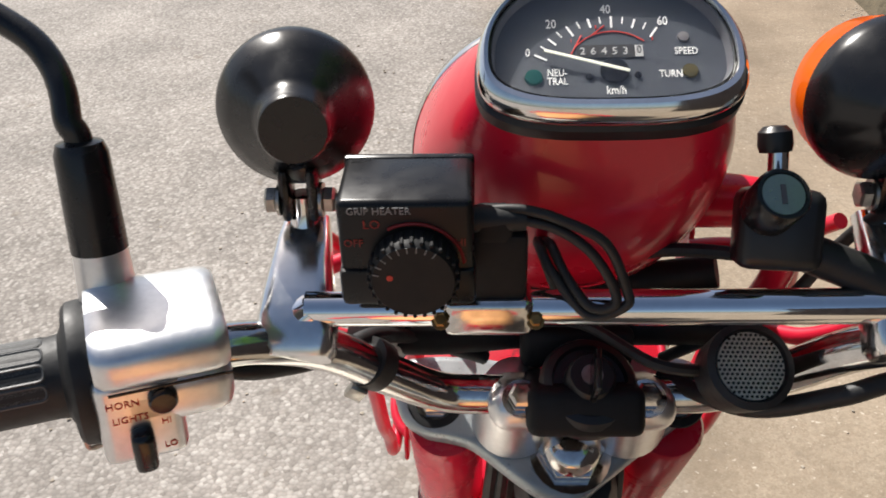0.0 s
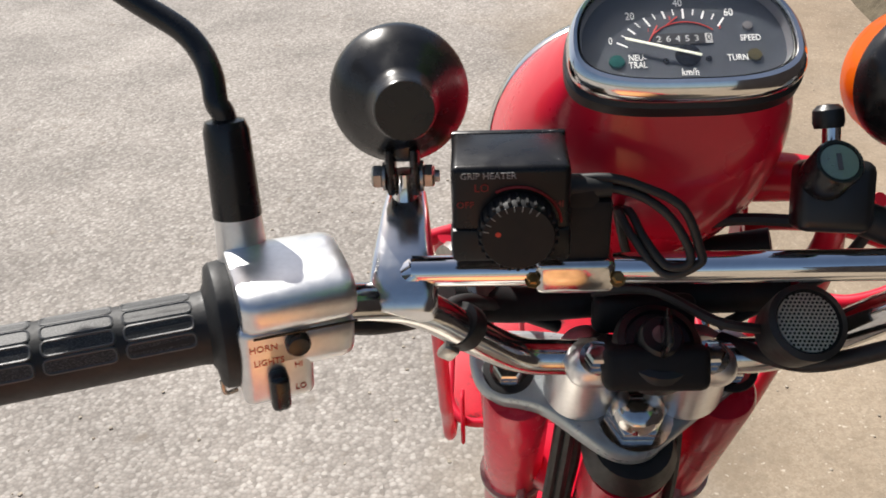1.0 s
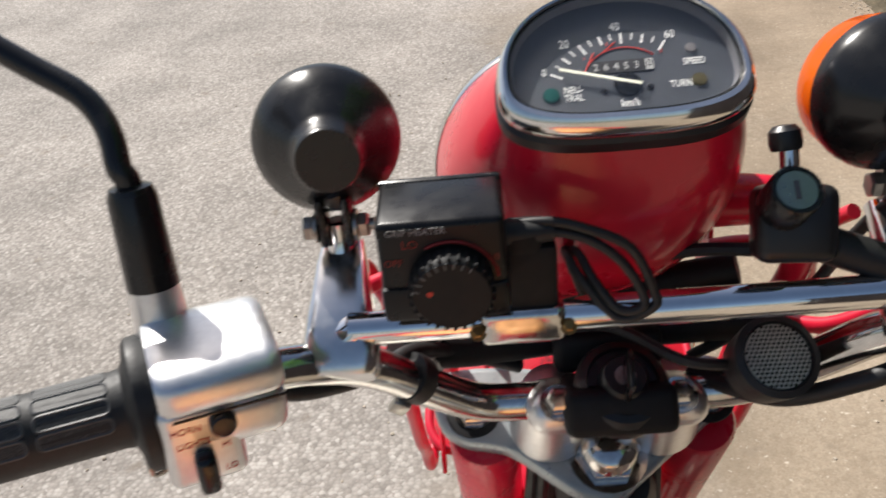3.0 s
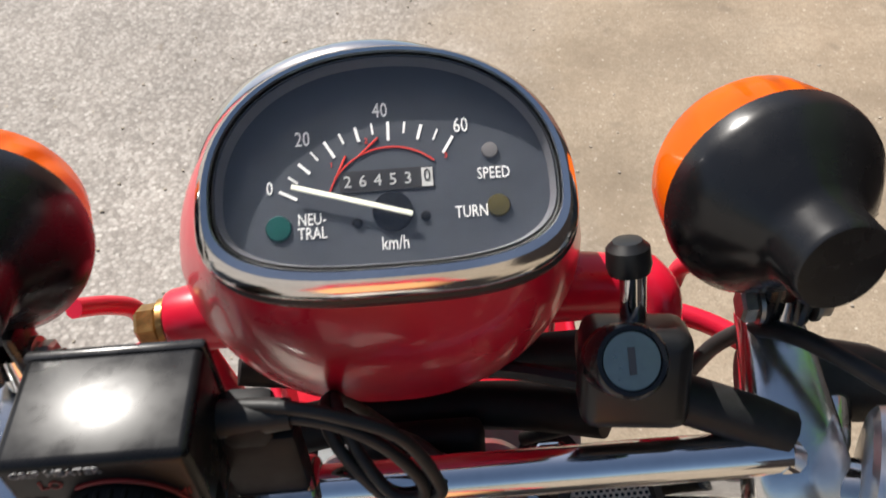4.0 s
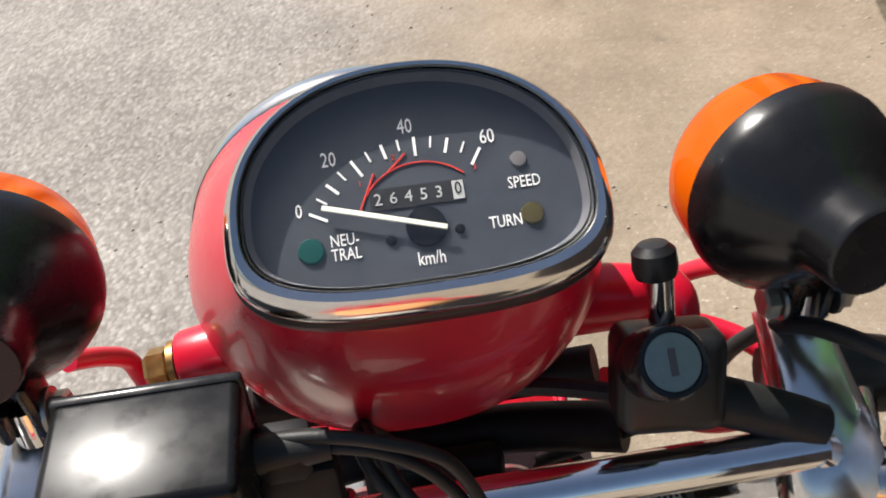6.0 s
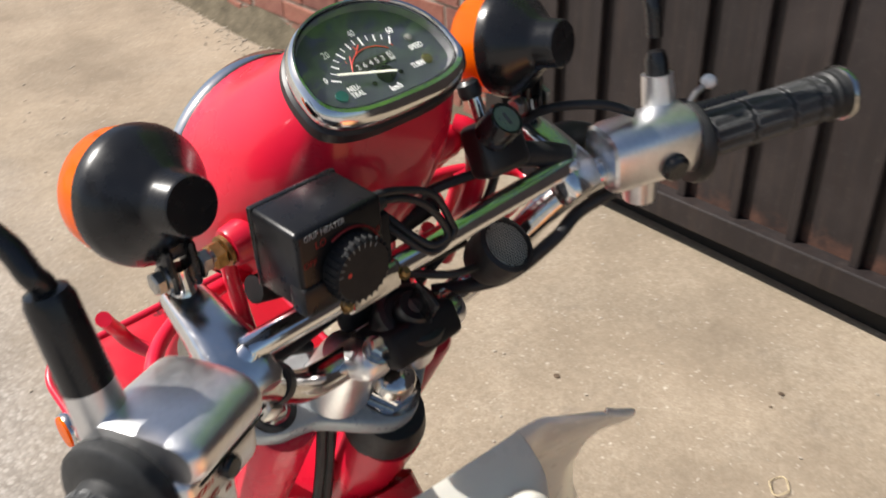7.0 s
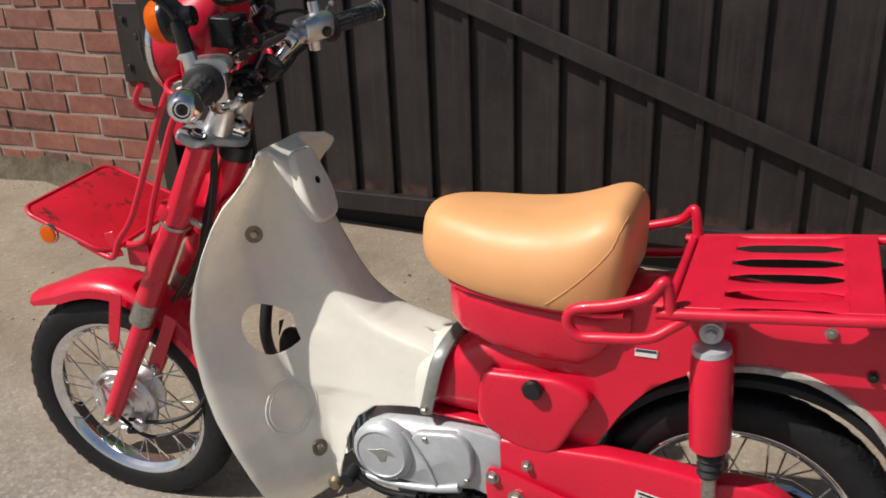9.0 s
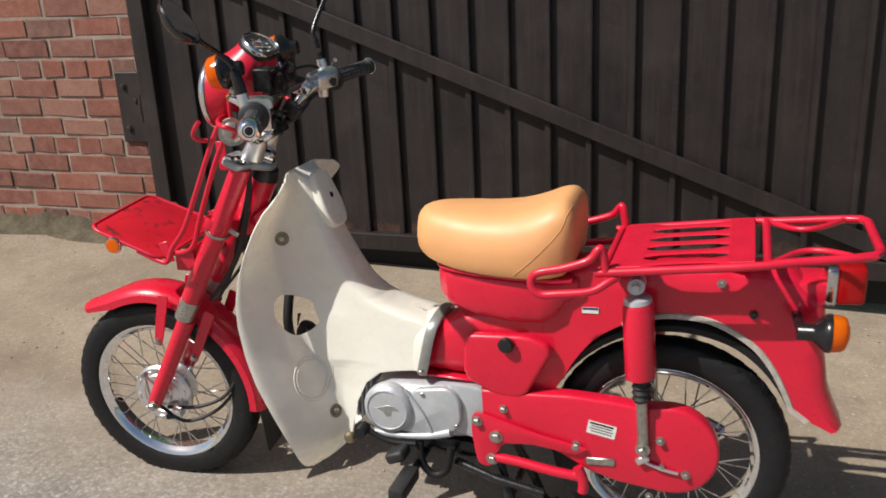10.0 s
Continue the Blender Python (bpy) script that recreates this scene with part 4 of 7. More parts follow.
# ---- saddle ----
def build_seat():
    # station: y, half width, underside, side seam, crown
    st = [(0.000, 0.008, 0.736, 0.750, 0.765), (-0.002, 0.032, 0.724, 0.749, 0.777), (-0.008, 0.050, 0.713, 0.753, 0.789), (-0.024, 0.067, 0.702, 0.756, 0.796), (-0.05, 0.083, 0.692, 0.757, 0.800), (-0.10, 0.101, 0.684, 0.755, 0.802), (-0.16, 0.114, 0.681, 0.755, 0.804), (-0.22, 0.120, 0.681, 0.760, 0.812), (-0.265, 0.122, 0.683, 0.771, 0.826), (-0.300, 0.119, 0.687, 0.787, 0.841), (-0.324, 0.112, 0.692, 0.798, 0.846), (-0.338, 0.104, 0.698, 0.802, 0.840), (-0.348, 0.093, 0.710, 0.795, 0.826), (-0.352, 0.076, 0.728, 0.784, 0.808)]
    rings = []
    for y, hw, z0, zs, z1 in st:
        half = [(0.0, z1), (hw * 0.35, z1 - 0.002), (hw * 0.62, z1 - 0.007), (hw * 0.80, z1 - (z1 - zs) * 0.38), (hw * 0.93, zs + (z1 - zs) * 0.22), (hw * 1.0, zs - (zs - z0) * 0.25), (hw * 0.985, z0 + (zs - z0) * 0.35), (hw * 0.93, z0 + 0.006), (hw * 0.86, z0), (hw * 0.5, z0)]
        half = [(v.x, v.y) for v in spline([Vector((x, z, 0)) for x, z in half], 3)]
        ring = [Vector((x, y, z)) for x, z in half] + [Vector((-x, y, z)) for x, z in half[-1:0:-1]]
        rings.append(ring)
    rings = [[Vector(v) for v in r] for r in zip(*[spline(col, 3) for col in zip(*rings)])]
    s = part("saddle", loft(rings), SEATSKIN, bike, "tan vinyl saddle with stitched rear corner seams")
    s.data.attributes.remove(s.data.attributes["sharp_edge"])
    bpy.context.view_layer.update()
    for sx in (-1, 1):
        way = spline([(sx * 0.118, -0.235, 0.690), (sx * 0.124, -0.268, 0.722), (sx * 0.124, -0.300, 0.756), (sx * 0.112, -0.328, 0.792), (sx * 0.098, -0.340, 0.822), (sx * 0.060, -0.345, 0.834)], 8)
        part("seam", tube([s.closest_point_on_mesh(p)[1] for p in way], 0.0010, 6), SEAM, s)
    return s


build_seat()

# ---- rear rack ----
def build_rack():
    zf = lambda y: 0.714 + (-0.42 - y) * 0.082
    T, W = 0.0085, 0.147
    pts = [(-W, -0.405), (-W, -0.66), (-W + 0.002, -0.70), (-W + 0.012, -0.74), (-W + 0.022, -0.85), (-W + 0.030, -0.886), (-W + 0.055, -0.898)]
    pts = [(x, y, zf(y)) for x, y in pts]
    rack = part("rear_rack", tube(pts + [(-x, y, z) for x, y, z in pts[::-1]], T, 14), RED_WORN, bike, "red painted tubular luggage rack")
    for y in (-0.418, -0.712):
        part("cross_tube", tube([(-W, y, zf(y)), (W, y, zf(y))], T * 0.95, 12), RED_WORN, rack)
    for s in (-1, 1):
        part("brace_tube", tube([(s * (W - 0.008), -0.715, zf(-0.715)), (s * 0.075, -0.765, zf(-0.765)), (s * 0.075, -0.81, zf(-0.81)), (s * (W - 0.024), -0.86, zf(-0.86))], 0.006, 10, smooth_n=4), RED_WORN, rack)
        loop = [(s * 0.140, -0.448, 0.706), (s * 0.152, -0.430, 0.697), (s * 0.163, -0.40, 0.681), (s * 0.166, -0.34, 0.674), (s * 0.166, -0.302, 0.672), (s * 0.166, -0.285, 0.690), (s * 0.166, -0.292, 0.714), (s * 0.164, -0.345, 0.726), (s * 0.160, -0.386, 0.739), (s * 0.157, -0.400, 0.749), (s * 0.155, -0.407, 0.760), (s * 0.152, -0.413, 0.764), (s * 0.149, -0.418, 0.752), (s * W, -0.425, zf(-0.425))]
        part("grab_loop", tube(loop, T, 12, smooth_n=5), RED_WORN, rack)
        part("rack_foot", block(0.050, 0.030, 0.012, 0.003, 2, pose(s * 0.070, -0.450, 0.700)), RED_WORN, rack)
    for y0, y1 in ((-0.428, -0.490), (-0.642, -0.690)):
        part("rack_plate", block(2 * W - 0.012, abs(y1 - y0), 0.003, 0.001, 1, pose(0, (y0 + y1) / 2, zf((y0 + y1) / 2) + 0.007, -4.7, 0, 0)), RED_WORN, rack, "pressed red plate", smooth=False)
    for i in range(5):
        x = -0.118 + i * 0.059
        strip = tube([(x, -0.485, 0), (x, -0.515, 0), (x, -0.565, 0), (x, -0.615, 0), (x, -0.647, 0)], [0.027, 0.0145, 0.0125, 0.0145, 0.027], 12, smooth_n=4)
        for v in strip.verts:
            v.co.z = v.co.z * 0.14 + zf(v.co.y) + 0.006
        part("plate_bar", strip, RED_WORN, rack)


build_rack()

# ---- shocks, chain case, swing arm ----
def build_shock(s):
    top, bot = Vector((s * 0.104, -0.480, 0.677)), Vector((s * 0.098, -0.512, 0.335))
    ax = (top - bot).normalized()
    m = frame_to(bot, ax, (1, 0, 0))
    L = (top - bot).length
    sh = part("shock_absorber", turned([(0, L - 0.195), (0.030, L - 0.195), (0.031, L - 0.185), (0.031, L - 0.045), (0.028, L - 0.038), (0, L - 0.036)], 32, m), RED, bike, "rear shock absorber with red cover")
    part("top_cap", turned([(0, L - 0.036), (0.0285, L - 0.037), (0.027, L - 0.028), (0.014, L - 0.024), (0, L - 0.022)], 28, m), SILVER, sh, "silver top cap")
    part("top_eye", joined(turned([(0, -0.016), (0.0165, -0.016), (0.0165, 0.016), (0, 0.016)], 24, frame_to(top, (1, 0, 0))), bolt(0.009, 0.008, frame_to(top + Vector((s * 0.016, 0, 0)), (s, 0, 0)), 1.3)), SILVER, sh, "silver mounting eye")
    part("boot", turned([(0, L - 0.245)] + [(0.019 if k % 2 else 0.0155, L - 0.245 + 0.0062 * k) for k in range(9)] + [(0, L - 0.195)], 24, m), RUBBER, sh, "black rubber bellows")
    part("damper_rod", turned([(0, 0.0), (0.0118, 0.0), (0.0118, L - 0.235), (0, L - 0.235)], 20, m), STEEL, sh, "dull bare metal damper tube")
    part("bottom_eye", joined(turned([(0, -0.012), (0.015, -0.012), (0.015, 0.012), (0, 0.012)], 20, frame_to(bot, (1, 0, 0))), bolt(0.008, 0.008, frame_to(bot + Vector((s * 0.012, 0, 0)), (s, 0, 0)), 1.4)), STEEL, sh)


both(build_shock)


def flat_side(x, s):
    """Maps a side-view outline (y, z) to a plate that grows outwards from x."""
    return Matrix.Translation((x, 0, 0)) @ Matrix(((0, 0, s, 0), (1, 0, 0, 0), (0, 1, 0, 0), (0, 0, 0, 1)))


case = [(-0.155, 0.410), (-0.25, 0.414), (-0.35, 0.424), (-0.44, 0.424), (-0.50, 0.420)]
case += [(WHEEL_R.y - 0.012 + 0.100 * math.cos(radians(a)), WHEEL_R.z + 0.034 + 0.100 * math.sin(radians(a))) for a in range(84, 286, 12)]
case += [(-0.46, 0.236), (-0.40, 0.252), (-0.34, 0.282), (-0.28, 0.300), (-0.22, 0.296), (-0.165, 0.296)]
cc = part("chain_case", slab(rounded(case, 0.012, 3), 0.040, 0.008, 3, flat_side(-0.050, -1)), RED, bike, "red enclosed chain case")
arm = [(-0.142, 0.345), (-0.150, 0.358), (-0.175, 0.355), (-0.30, 0.325), (-0.40, 0.310), (-0.375, 0.292), (-0.28, 0.300), (-0.215, 0.292), (-0.198, 0.262), (-0.198, 0.240), (-0.180, 0.226), (-0.158, 0.232), (-0.150, 0.262), (-0.142, 0.31)]
part("pivot_plate", slab(rounded(arm, 0.010, 3), 0.006, 0.002, 2, flat_side(-0.094, -1)), RED, cc, "red footrest and pivot plate")
tor = tube([(-0.094, -0.185, 0.252), (-0.096, -0.25, 0.250), (-0.098, -0.32, 0.243), (-0.098, -0.385, 0.240)], 0.011, 12, smooth_n=4)
part("torque_arm", joined(tor, tube([(-0.098, -0.378, 0.262), (-0.100, -0.392, 0.232), (-0.100, -0.392, 0.206)], 0.012, 10, smooth_n=3)), RED, cc)
part("case_label", block(0.0006, 0.060, 0.030, 0, m=pose(-0.0905, -0.424, 0.357, 8, 0, 0)), STICKER, cc, "white warning sticker with unreadable print")
for k in range(4):
    part("print_bar", block(0.0004, 0.050 - 0.006 * (k % 2), 0.0026 if k else 0.004, 0, m=pose(-0.0909, -0.424, 0.3675 - 0.0062 * k, 8, 0, 0)), PRINT if k else SATIN, cc)
part("alloy_tab", block(0.005, 0.062, 0.018, 0.003, 1, pose(-0.092, -0.425, 0.281, -6, 0, 0)), STEEL, cc)
for y, z, r in ((-0.155, 0.338, 0.009), (-0.198, 0.306, 0.011), (-0.190, 0.250, 0.010), (-0.212, 0.372, 0.007), (-0.372, 0.309, 0.009), (-0.545, 0.352, 0.007), (-0.53, 0.218, 0.006), (-0.60, 0.282, 0.007)):
    part("case_bolt", bolt(r, 0.009, frame_to((-0.0905 if y < -0.2 else -0.100, y, z), (-1, 0, 0), (0, 1, 0)), 1.35), STEEL, cc)
part("adjuster", joined(tube([(-0.095, -0.515, 0.300), (-0.097, -0.550, 0.290), (-0.095, -0.585, 0.284)], 0.0038, 10), block(0.012, 0.03, 0.016, 0.003, 1, pose(-0.098, -0.512, 0.306, -35, 0, 0))), ALLOY, cc, "bare metal axle adjuster")
part("swing_arm", tube([(0.085, -0.16, 0.32), (0.085, -0.35, 0.29), (0.08, -0.545, 0.255)], 0.018, 12), RED, bike)
part("rear_axle", tube([(-0.10, WHEEL_R.y, WHEEL_R.z), (0.10, WHEEL_R.y, WHEEL_R.z)], 0.006, 10), STEEL, bike)
muffler = turned([(0, 0), (0.024, 0), (0.028, 0.006), (0.034, 0.06), (0.037, 0.16), (0.037, 0.36), (0.033, 0.44), (0.018, 0.47), (0.014, 0.475), (0, 0.475)], 28, frame_to((0.125, -0.20, 0.225), (0, -1, 0.10), (1, 0, 0)))
mf = part("exhaust", muffler, CHROME, bike, "chromed exhaust silencer")
part("downpipe", tube([(0.12, -0.19, 0.223), (0.11, -0.05, 0.21), (0.06, 0.08, 0.20), (0.02, 0.155, 0.23), (0.0, 0.165, 0.285)], 0.014, 14, smooth_n=6), CHROME_OLD, mf)

# ---- engine ----
def build_engine():
    e = part("engine", loft([section(y, hw, z0, z1, 4) for y, hw, z0, z1 in ((0.10, 0.072, 0.275, 0.375), (0.06, 0.085, 0.262, 0.390), (-0.06, 0.088, 0.258, 0.400), (-0.14, 0.080, 0.27, 0.410), (-0.165, 0.06, 0.29, 0.400))]), SILVER, bike, "silver painted horizontal engine")
    part("generator_cover", turned([(0, 0), (0.058, 0), (0.059, 0.018), (0.055, 0.026), (0.047, 0.030), (0.0455, 0.0275), (0.020, 0.029), (0, 0.0285)], 48, frame_to((-0.086, 0.052, 0.338), (-1, 0, 0), (0, 1, 0))), SILVER, e, "round silver engine cover")
    # worn maker's emblem as a plain shape
    wing = [(-0.026, 0.004), (-0.010, 0.008), (0.004, 0.014), (0.020, 0.010), (0.028, 0.002), (0.012, 0.001), (0.010, -0.012), (-0.002, -0.016), (-0.008, -0.006)]
    part("emblem", slab(wing, 0.0012, 0.0004, 1, frame_to((-0.1145, 0.052, 0.338), (-1, 0, 0), (0, -1, 0))), DULL, e, "raised plain emblem")
    gear = rounded([(-0.006, 0.392), (-0.090, 0.408), (-0.115, 0.385), (-0.120, 0.330), (-0.100, 0.296), (-0.040, 0.286), (0.030, 0.282), (0.020, 0.30)], 0.016, 4)
    part("gear_cover", slab(gear, 0.020, 0.006, 3, flat_side(-0.084, -1)), SILVER, e)
    part("rear_cover", slab(rounded([(-0.085, 0.415), (-0.165, 0.412), (-0.170, 0.30), (-0.155, 0.285), (-0.08, 0.30)], 0.012, 4), 0.010, 0.004, 2, flat_side(-0.080, -1)), SILVER, e)
    part("crankcase_rib", tube([(-0.106, 0.010, 0.392), (-0.106, -0.030, 0.340), (-0.105, -0.052, 0.292)], 0.0035, 8, smooth_n=3), SILVER, e)
    for y, z in ((-0.030, 0.385), (-0.108, 0.318)):
        part("cover_screw", bolt(0.0055, 0.006, frame_to((-0.100, y, z), (-1, 0, 0), (0, 1, 0)), 1.3), STEEL, e)
    part("cylinder", block(0.085, 0.12, 0.075, 0.01, 2, pose(0, 0.15, 0.325)), SILVER, e)
    for k in range(7):
        part("cylinder_fin", block(0.115, 0.006, 0.10, 0.003, 1, pose(0, 0.115 + 0.012 * k, 0.325)), SILVER, e)
    part("cylinder_head", block(0.105, 0.045, 0.105, 0.012, 3, pose(0, 0.215, 0.325)), SILVER, e)
    part("gear_pedal", joined(tube([(-0.112, -0.015, 0.262), (-0.118, 0.045, 0.262), (-0.120, 0.10, 0.283)], 0.0065, 10, smooth_n=4), turned([(0, -0.017), (0.013, -0.017), (0.0135, 0.017), (0, 0.017)], 16, frame_to((-0.128, 0.108, 0.285), (1, 0, 0)))), MATTE, e, "black gear pedal")
    part("engine_rim", tube([(-0.100, 0.120, 0.284), (-0.102, 0.090, 0.274), (-0.102, 0.030, 0.272), (-0.102, -0.040, 0.282), (-0.102, -0.095, 0.300)], [0.005, 0.007, 0.007, 0.008, 0.010], 12, smooth_n=4), SILVER, e, "silver cast lower rim")
    part("shield_knob", turned([(0, -0.004), (0.012, -0.004), (0.014, 0.004), (0.009, 0.012), (0, 0.013)], 20, frame_to((-0.128, 0.139, 0.262), (-1, -0.2, 0.1))), WASHER, e, "dull brassy knob at the shield foot")
    part("pedal_rubber", block(0.050, 0.046, 0.026, 0.008, 3, pose(-0.140, 0.018, 0.248, -22, 0, 0)), RUBBER, e, "grey worn rubber on the gear pedal")
    part("stand_loop", tube([(-0.100, -0.020, 0.262), (-0.108, -0.028, 0.215), (-0.110, -0.055, 0.190), (-0.108, -0.085, 0.205), (-0.100, -0.095, 0.262)], 0.009, 12, smooth_n=5), MATTE, e, "black bent steel loop")
    part("carburettor", joined(block(0.05, 0.06, 0.05, 0.01, 2, pose(0.0, 0.10, 0.44)), turned([(0, 0), (0.018, 0), (0.018, 0.05), (0, 0.05)], 20, pose(0, 0.10, 0.44))), ALLOY, e)


build_engine()
part("air_hose", tube([(0.03, 0.335, 0.60), (0.0, 0.339, 0.550), (-0.014, 0.339, 0.515), (-0.022, 0.338, 0.482), (-0.016, 0.338, 0.445), (0.004, 0.338, 0.408), (0.03, 0.32, 0.385)], 0.0115, 14, smooth_n=6), MATTE, bike, "black rubber breather hose in a loop")
part("air_intake", tube([(0.065, 0.335, 0.375), (0.066, 0.335, 0.400), (0.062, 0.335, 0.425), (0.050, 0.335, 0.445)], [0.030, 0.030, 0.026, 0.010], 16, smooth_n=4), MATTE, bike, "black rubber intake elbow")
part("wire_tab", slab([(0.0, 0.0), (0.020, 0.026), (0.006, 0.030)], 0.003, 0.0005, 1, frame_to((0.020, 0.338, 0.452), (0, -1, 0), (1, 0, 0))), MATTE, bike)
part("down_tube", tube([(0, 0.40, 0.74), (0, 0.27, 0.60), (0, 0.12, 0.495), (0, -0.02, 0.470)], [0.034, 0.038, 0.038, 0.036], 20, smooth_n=5), RED, bike)
# footrests and centre stand
for s in (-1, 1):
    fr = part("footrest", tube([(s * 0.05, -0.02, 0.215), (s * 0.16, -0.02, 0.215)], 0.009, 12), SATIN, bike)
    part("footrest_rubber", block(0.105, 0.036, 0.032, 0.006, 2, pose(s * 0.205, -0.02, 0.218)), RUBBER, fr, "black footrest rubber")
stand = part("centre_stand", joined(*[tube([(s * 0.055, -0.19, 0.235), (s * 0.085, -0.235, 0.12), (s * 0.120, -0.27, 0.014), (s * 0.135, -0.30, 0.010)], 0.011, 12, smooth_n=4) for s in (-1, 1)], tube([(-0.08, -0.225, 0.14), (0.08, -0.225, 0.14)], 0.009, 10)), SATIN, bike, "black tubular centre stand")
part("stand_lever", tube([(-0.10, -0.245, 0.09), (-0.15, -0.22, 0.10), (-0.17, -0.19, 0.13)], 0.006, 10, smooth_n=4), SATIN, stand)
part("side_stand", tube([(-0.08, -0.10, 0.215), (-0.10, -0.20, 0.200), (-0.11, -0.31, 0.190)], 0.010, 10), SATIN, bike)
part("under_guard", block(0.13, 0.20, 0.05, 0.015, 2, pose(0, -0.05, 0.235)), SATIN, bike)

# ---- tail lamps ----
lamp_m = frame_to((0, -0.822, 0.664), (0, -1, 0.02), (1, 0, 0))
lamp = part("tail_lamp", slab(rounded([(-0.052, -0.038), (0.052, -0.038), (0.050, 0.040), (-0.050, 0.040)], 0.014, 4), 0.020, 0.004, 2, lamp_m), CHROME_OLD, bike, "tail lamp with chromed base and red lens")
part("tail_lens", slab(rounded([(-0.050, -0.036), (0.050, -0.036), (0.048, 0.039), (-0.048, 0.039)], 0.014, 4), 0.052, 0.010, 3, lamp_m @ Matrix.Translation((0, 0, 0.018))), REDLENS, lamp, "square red lens")


def indicator(base_m, parent, r=0.0365, hub=0.033):
    """A round indicator that faces along +z of its pose: black dish with its hub behind, amber lens before."""
    dish = part("indicator", turned([(0, -hub), (0.0145, -hub), (0.0155, 0.0015 - hub), (0.0160, -0.020), (0.019, -0.016), (r * 0.80, -0.006), (r * 0.97, 0.002), (r, 0.006), (r, 0.011), (r * 0.95, 0.012), (0, 0.010)], 48, base_m), SATIN, parent, "black indicator body with an amber lens")
    prof = [(r * 0.965, 0.010), (r * 0.95, 0.020), (r * 0.90, 0.030), (r * 0.79, 0.036), (r * 0.4, 0.041), (0, 0.042)]
    part("amber_lens", turned([(0, 0.010)] + prof, 48, base_m), AMBER, dish, "amber plastic lens")
    return dish


for s in (-1, 1):
    c = Vector((s * 0.130, -0.800, 0.607))
    st = part("rear_indicator_arm", tube([(s * 0.045, -0.775, 0.612), (s * 0.130, -0.782, 0.607)], 0.009, 14), SATIN, bike)
    indicator(frame_to(c + Vector((0, -0.020, 0)), (0, -1, 0.0), (1, 0, 0)), st, 0.036, 0.046)


def raise_tail():
    """The rear end climbs a little behind the saddle."""
    rear = {"rear_rack", "cross_tube", "brace_tube", "grab_loop", "rack_foot", "rack_plate", "plate_bar", "tail_frame", "arch_flange", "tail_bolt", "tail_bracket", "inner_mudguard", "tail_lamp", "tail_lens", "rear_indicator_arm", "indicator", "amber_lens", "shock_absorber", "top_cap", "top_eye", "boot", "damper_rod", "frame_label", "label_print"}
    for ob in bike.children_recursive:
        if ob.name.split(".")[0] in rear:
            for v in ob.data.vertices:
                v.co.z += 0.066 * max(0.0, -v.co.y - 0.22) * min(1.0, max(0.0, (v.co.z - 0.33) / 0.20))


raise_tail()
# ---- handlebar ----
BAR = [(0, 0.362, 0.929), (0.045, 0.362, 0.929), (0.074, 0.360, 0.933), (0.100, 0.348, 0.956), (0.126, 0.330, 0.988), (0.150, 0.315, 1.005), (0.185, 0.299, 1.013), (0.255, 0.2695, 1.0185), (0.352, 0.2288, 1.025)]
BAR_R = BAR[:-2] + [(0.255, 0.2695, 1.020), (0.352, 0.2288, 1.028)]
bar_pts = [Vector((-x, y, z)) for x, y, z in BAR[:0:-1]] + [Vector(p) for p in BAR_R]
bar = front("handlebar", tube(bar_pts, 0.0108, 20, smooth_n=6), CHROME_OLD, bike, "chromed tubular handlebar with crossbar")
front("crossbar", tube([(-0.132, 0.322, 1.019), (0.132, 0.322, 1.019)], 0.0082, 20), CHROME, bar, "chromed crossbar")
for s in (-1, 1):
    front("crossbar_weld", tube([(s * 0.128, 0.322, 1.019), (s * 0.137, 0.322, 1.012), (s * 0.142, 0.320, 1.006)], [0.0086, 0.0105, 0.0115], 16), CHROME, bar)


def along_bar(s):
    """A pose on the straight of the bar: z runs outwards along it, y up."""
    a, b = Vector((s * 0.185, 0.299, 1.013)), Vector((s * 0.352, 0.2288, 1.025 if s < 0 else 1.028))
    z = (b - a).normalized()
    y = Vector((0, 0, 1))
    y = (y - z * y.dot(z)).normalized()
    x = y.cross(z)
    return Matrix.Translation(a) @ Matrix((x, y, z)).transposed().to_4x4()


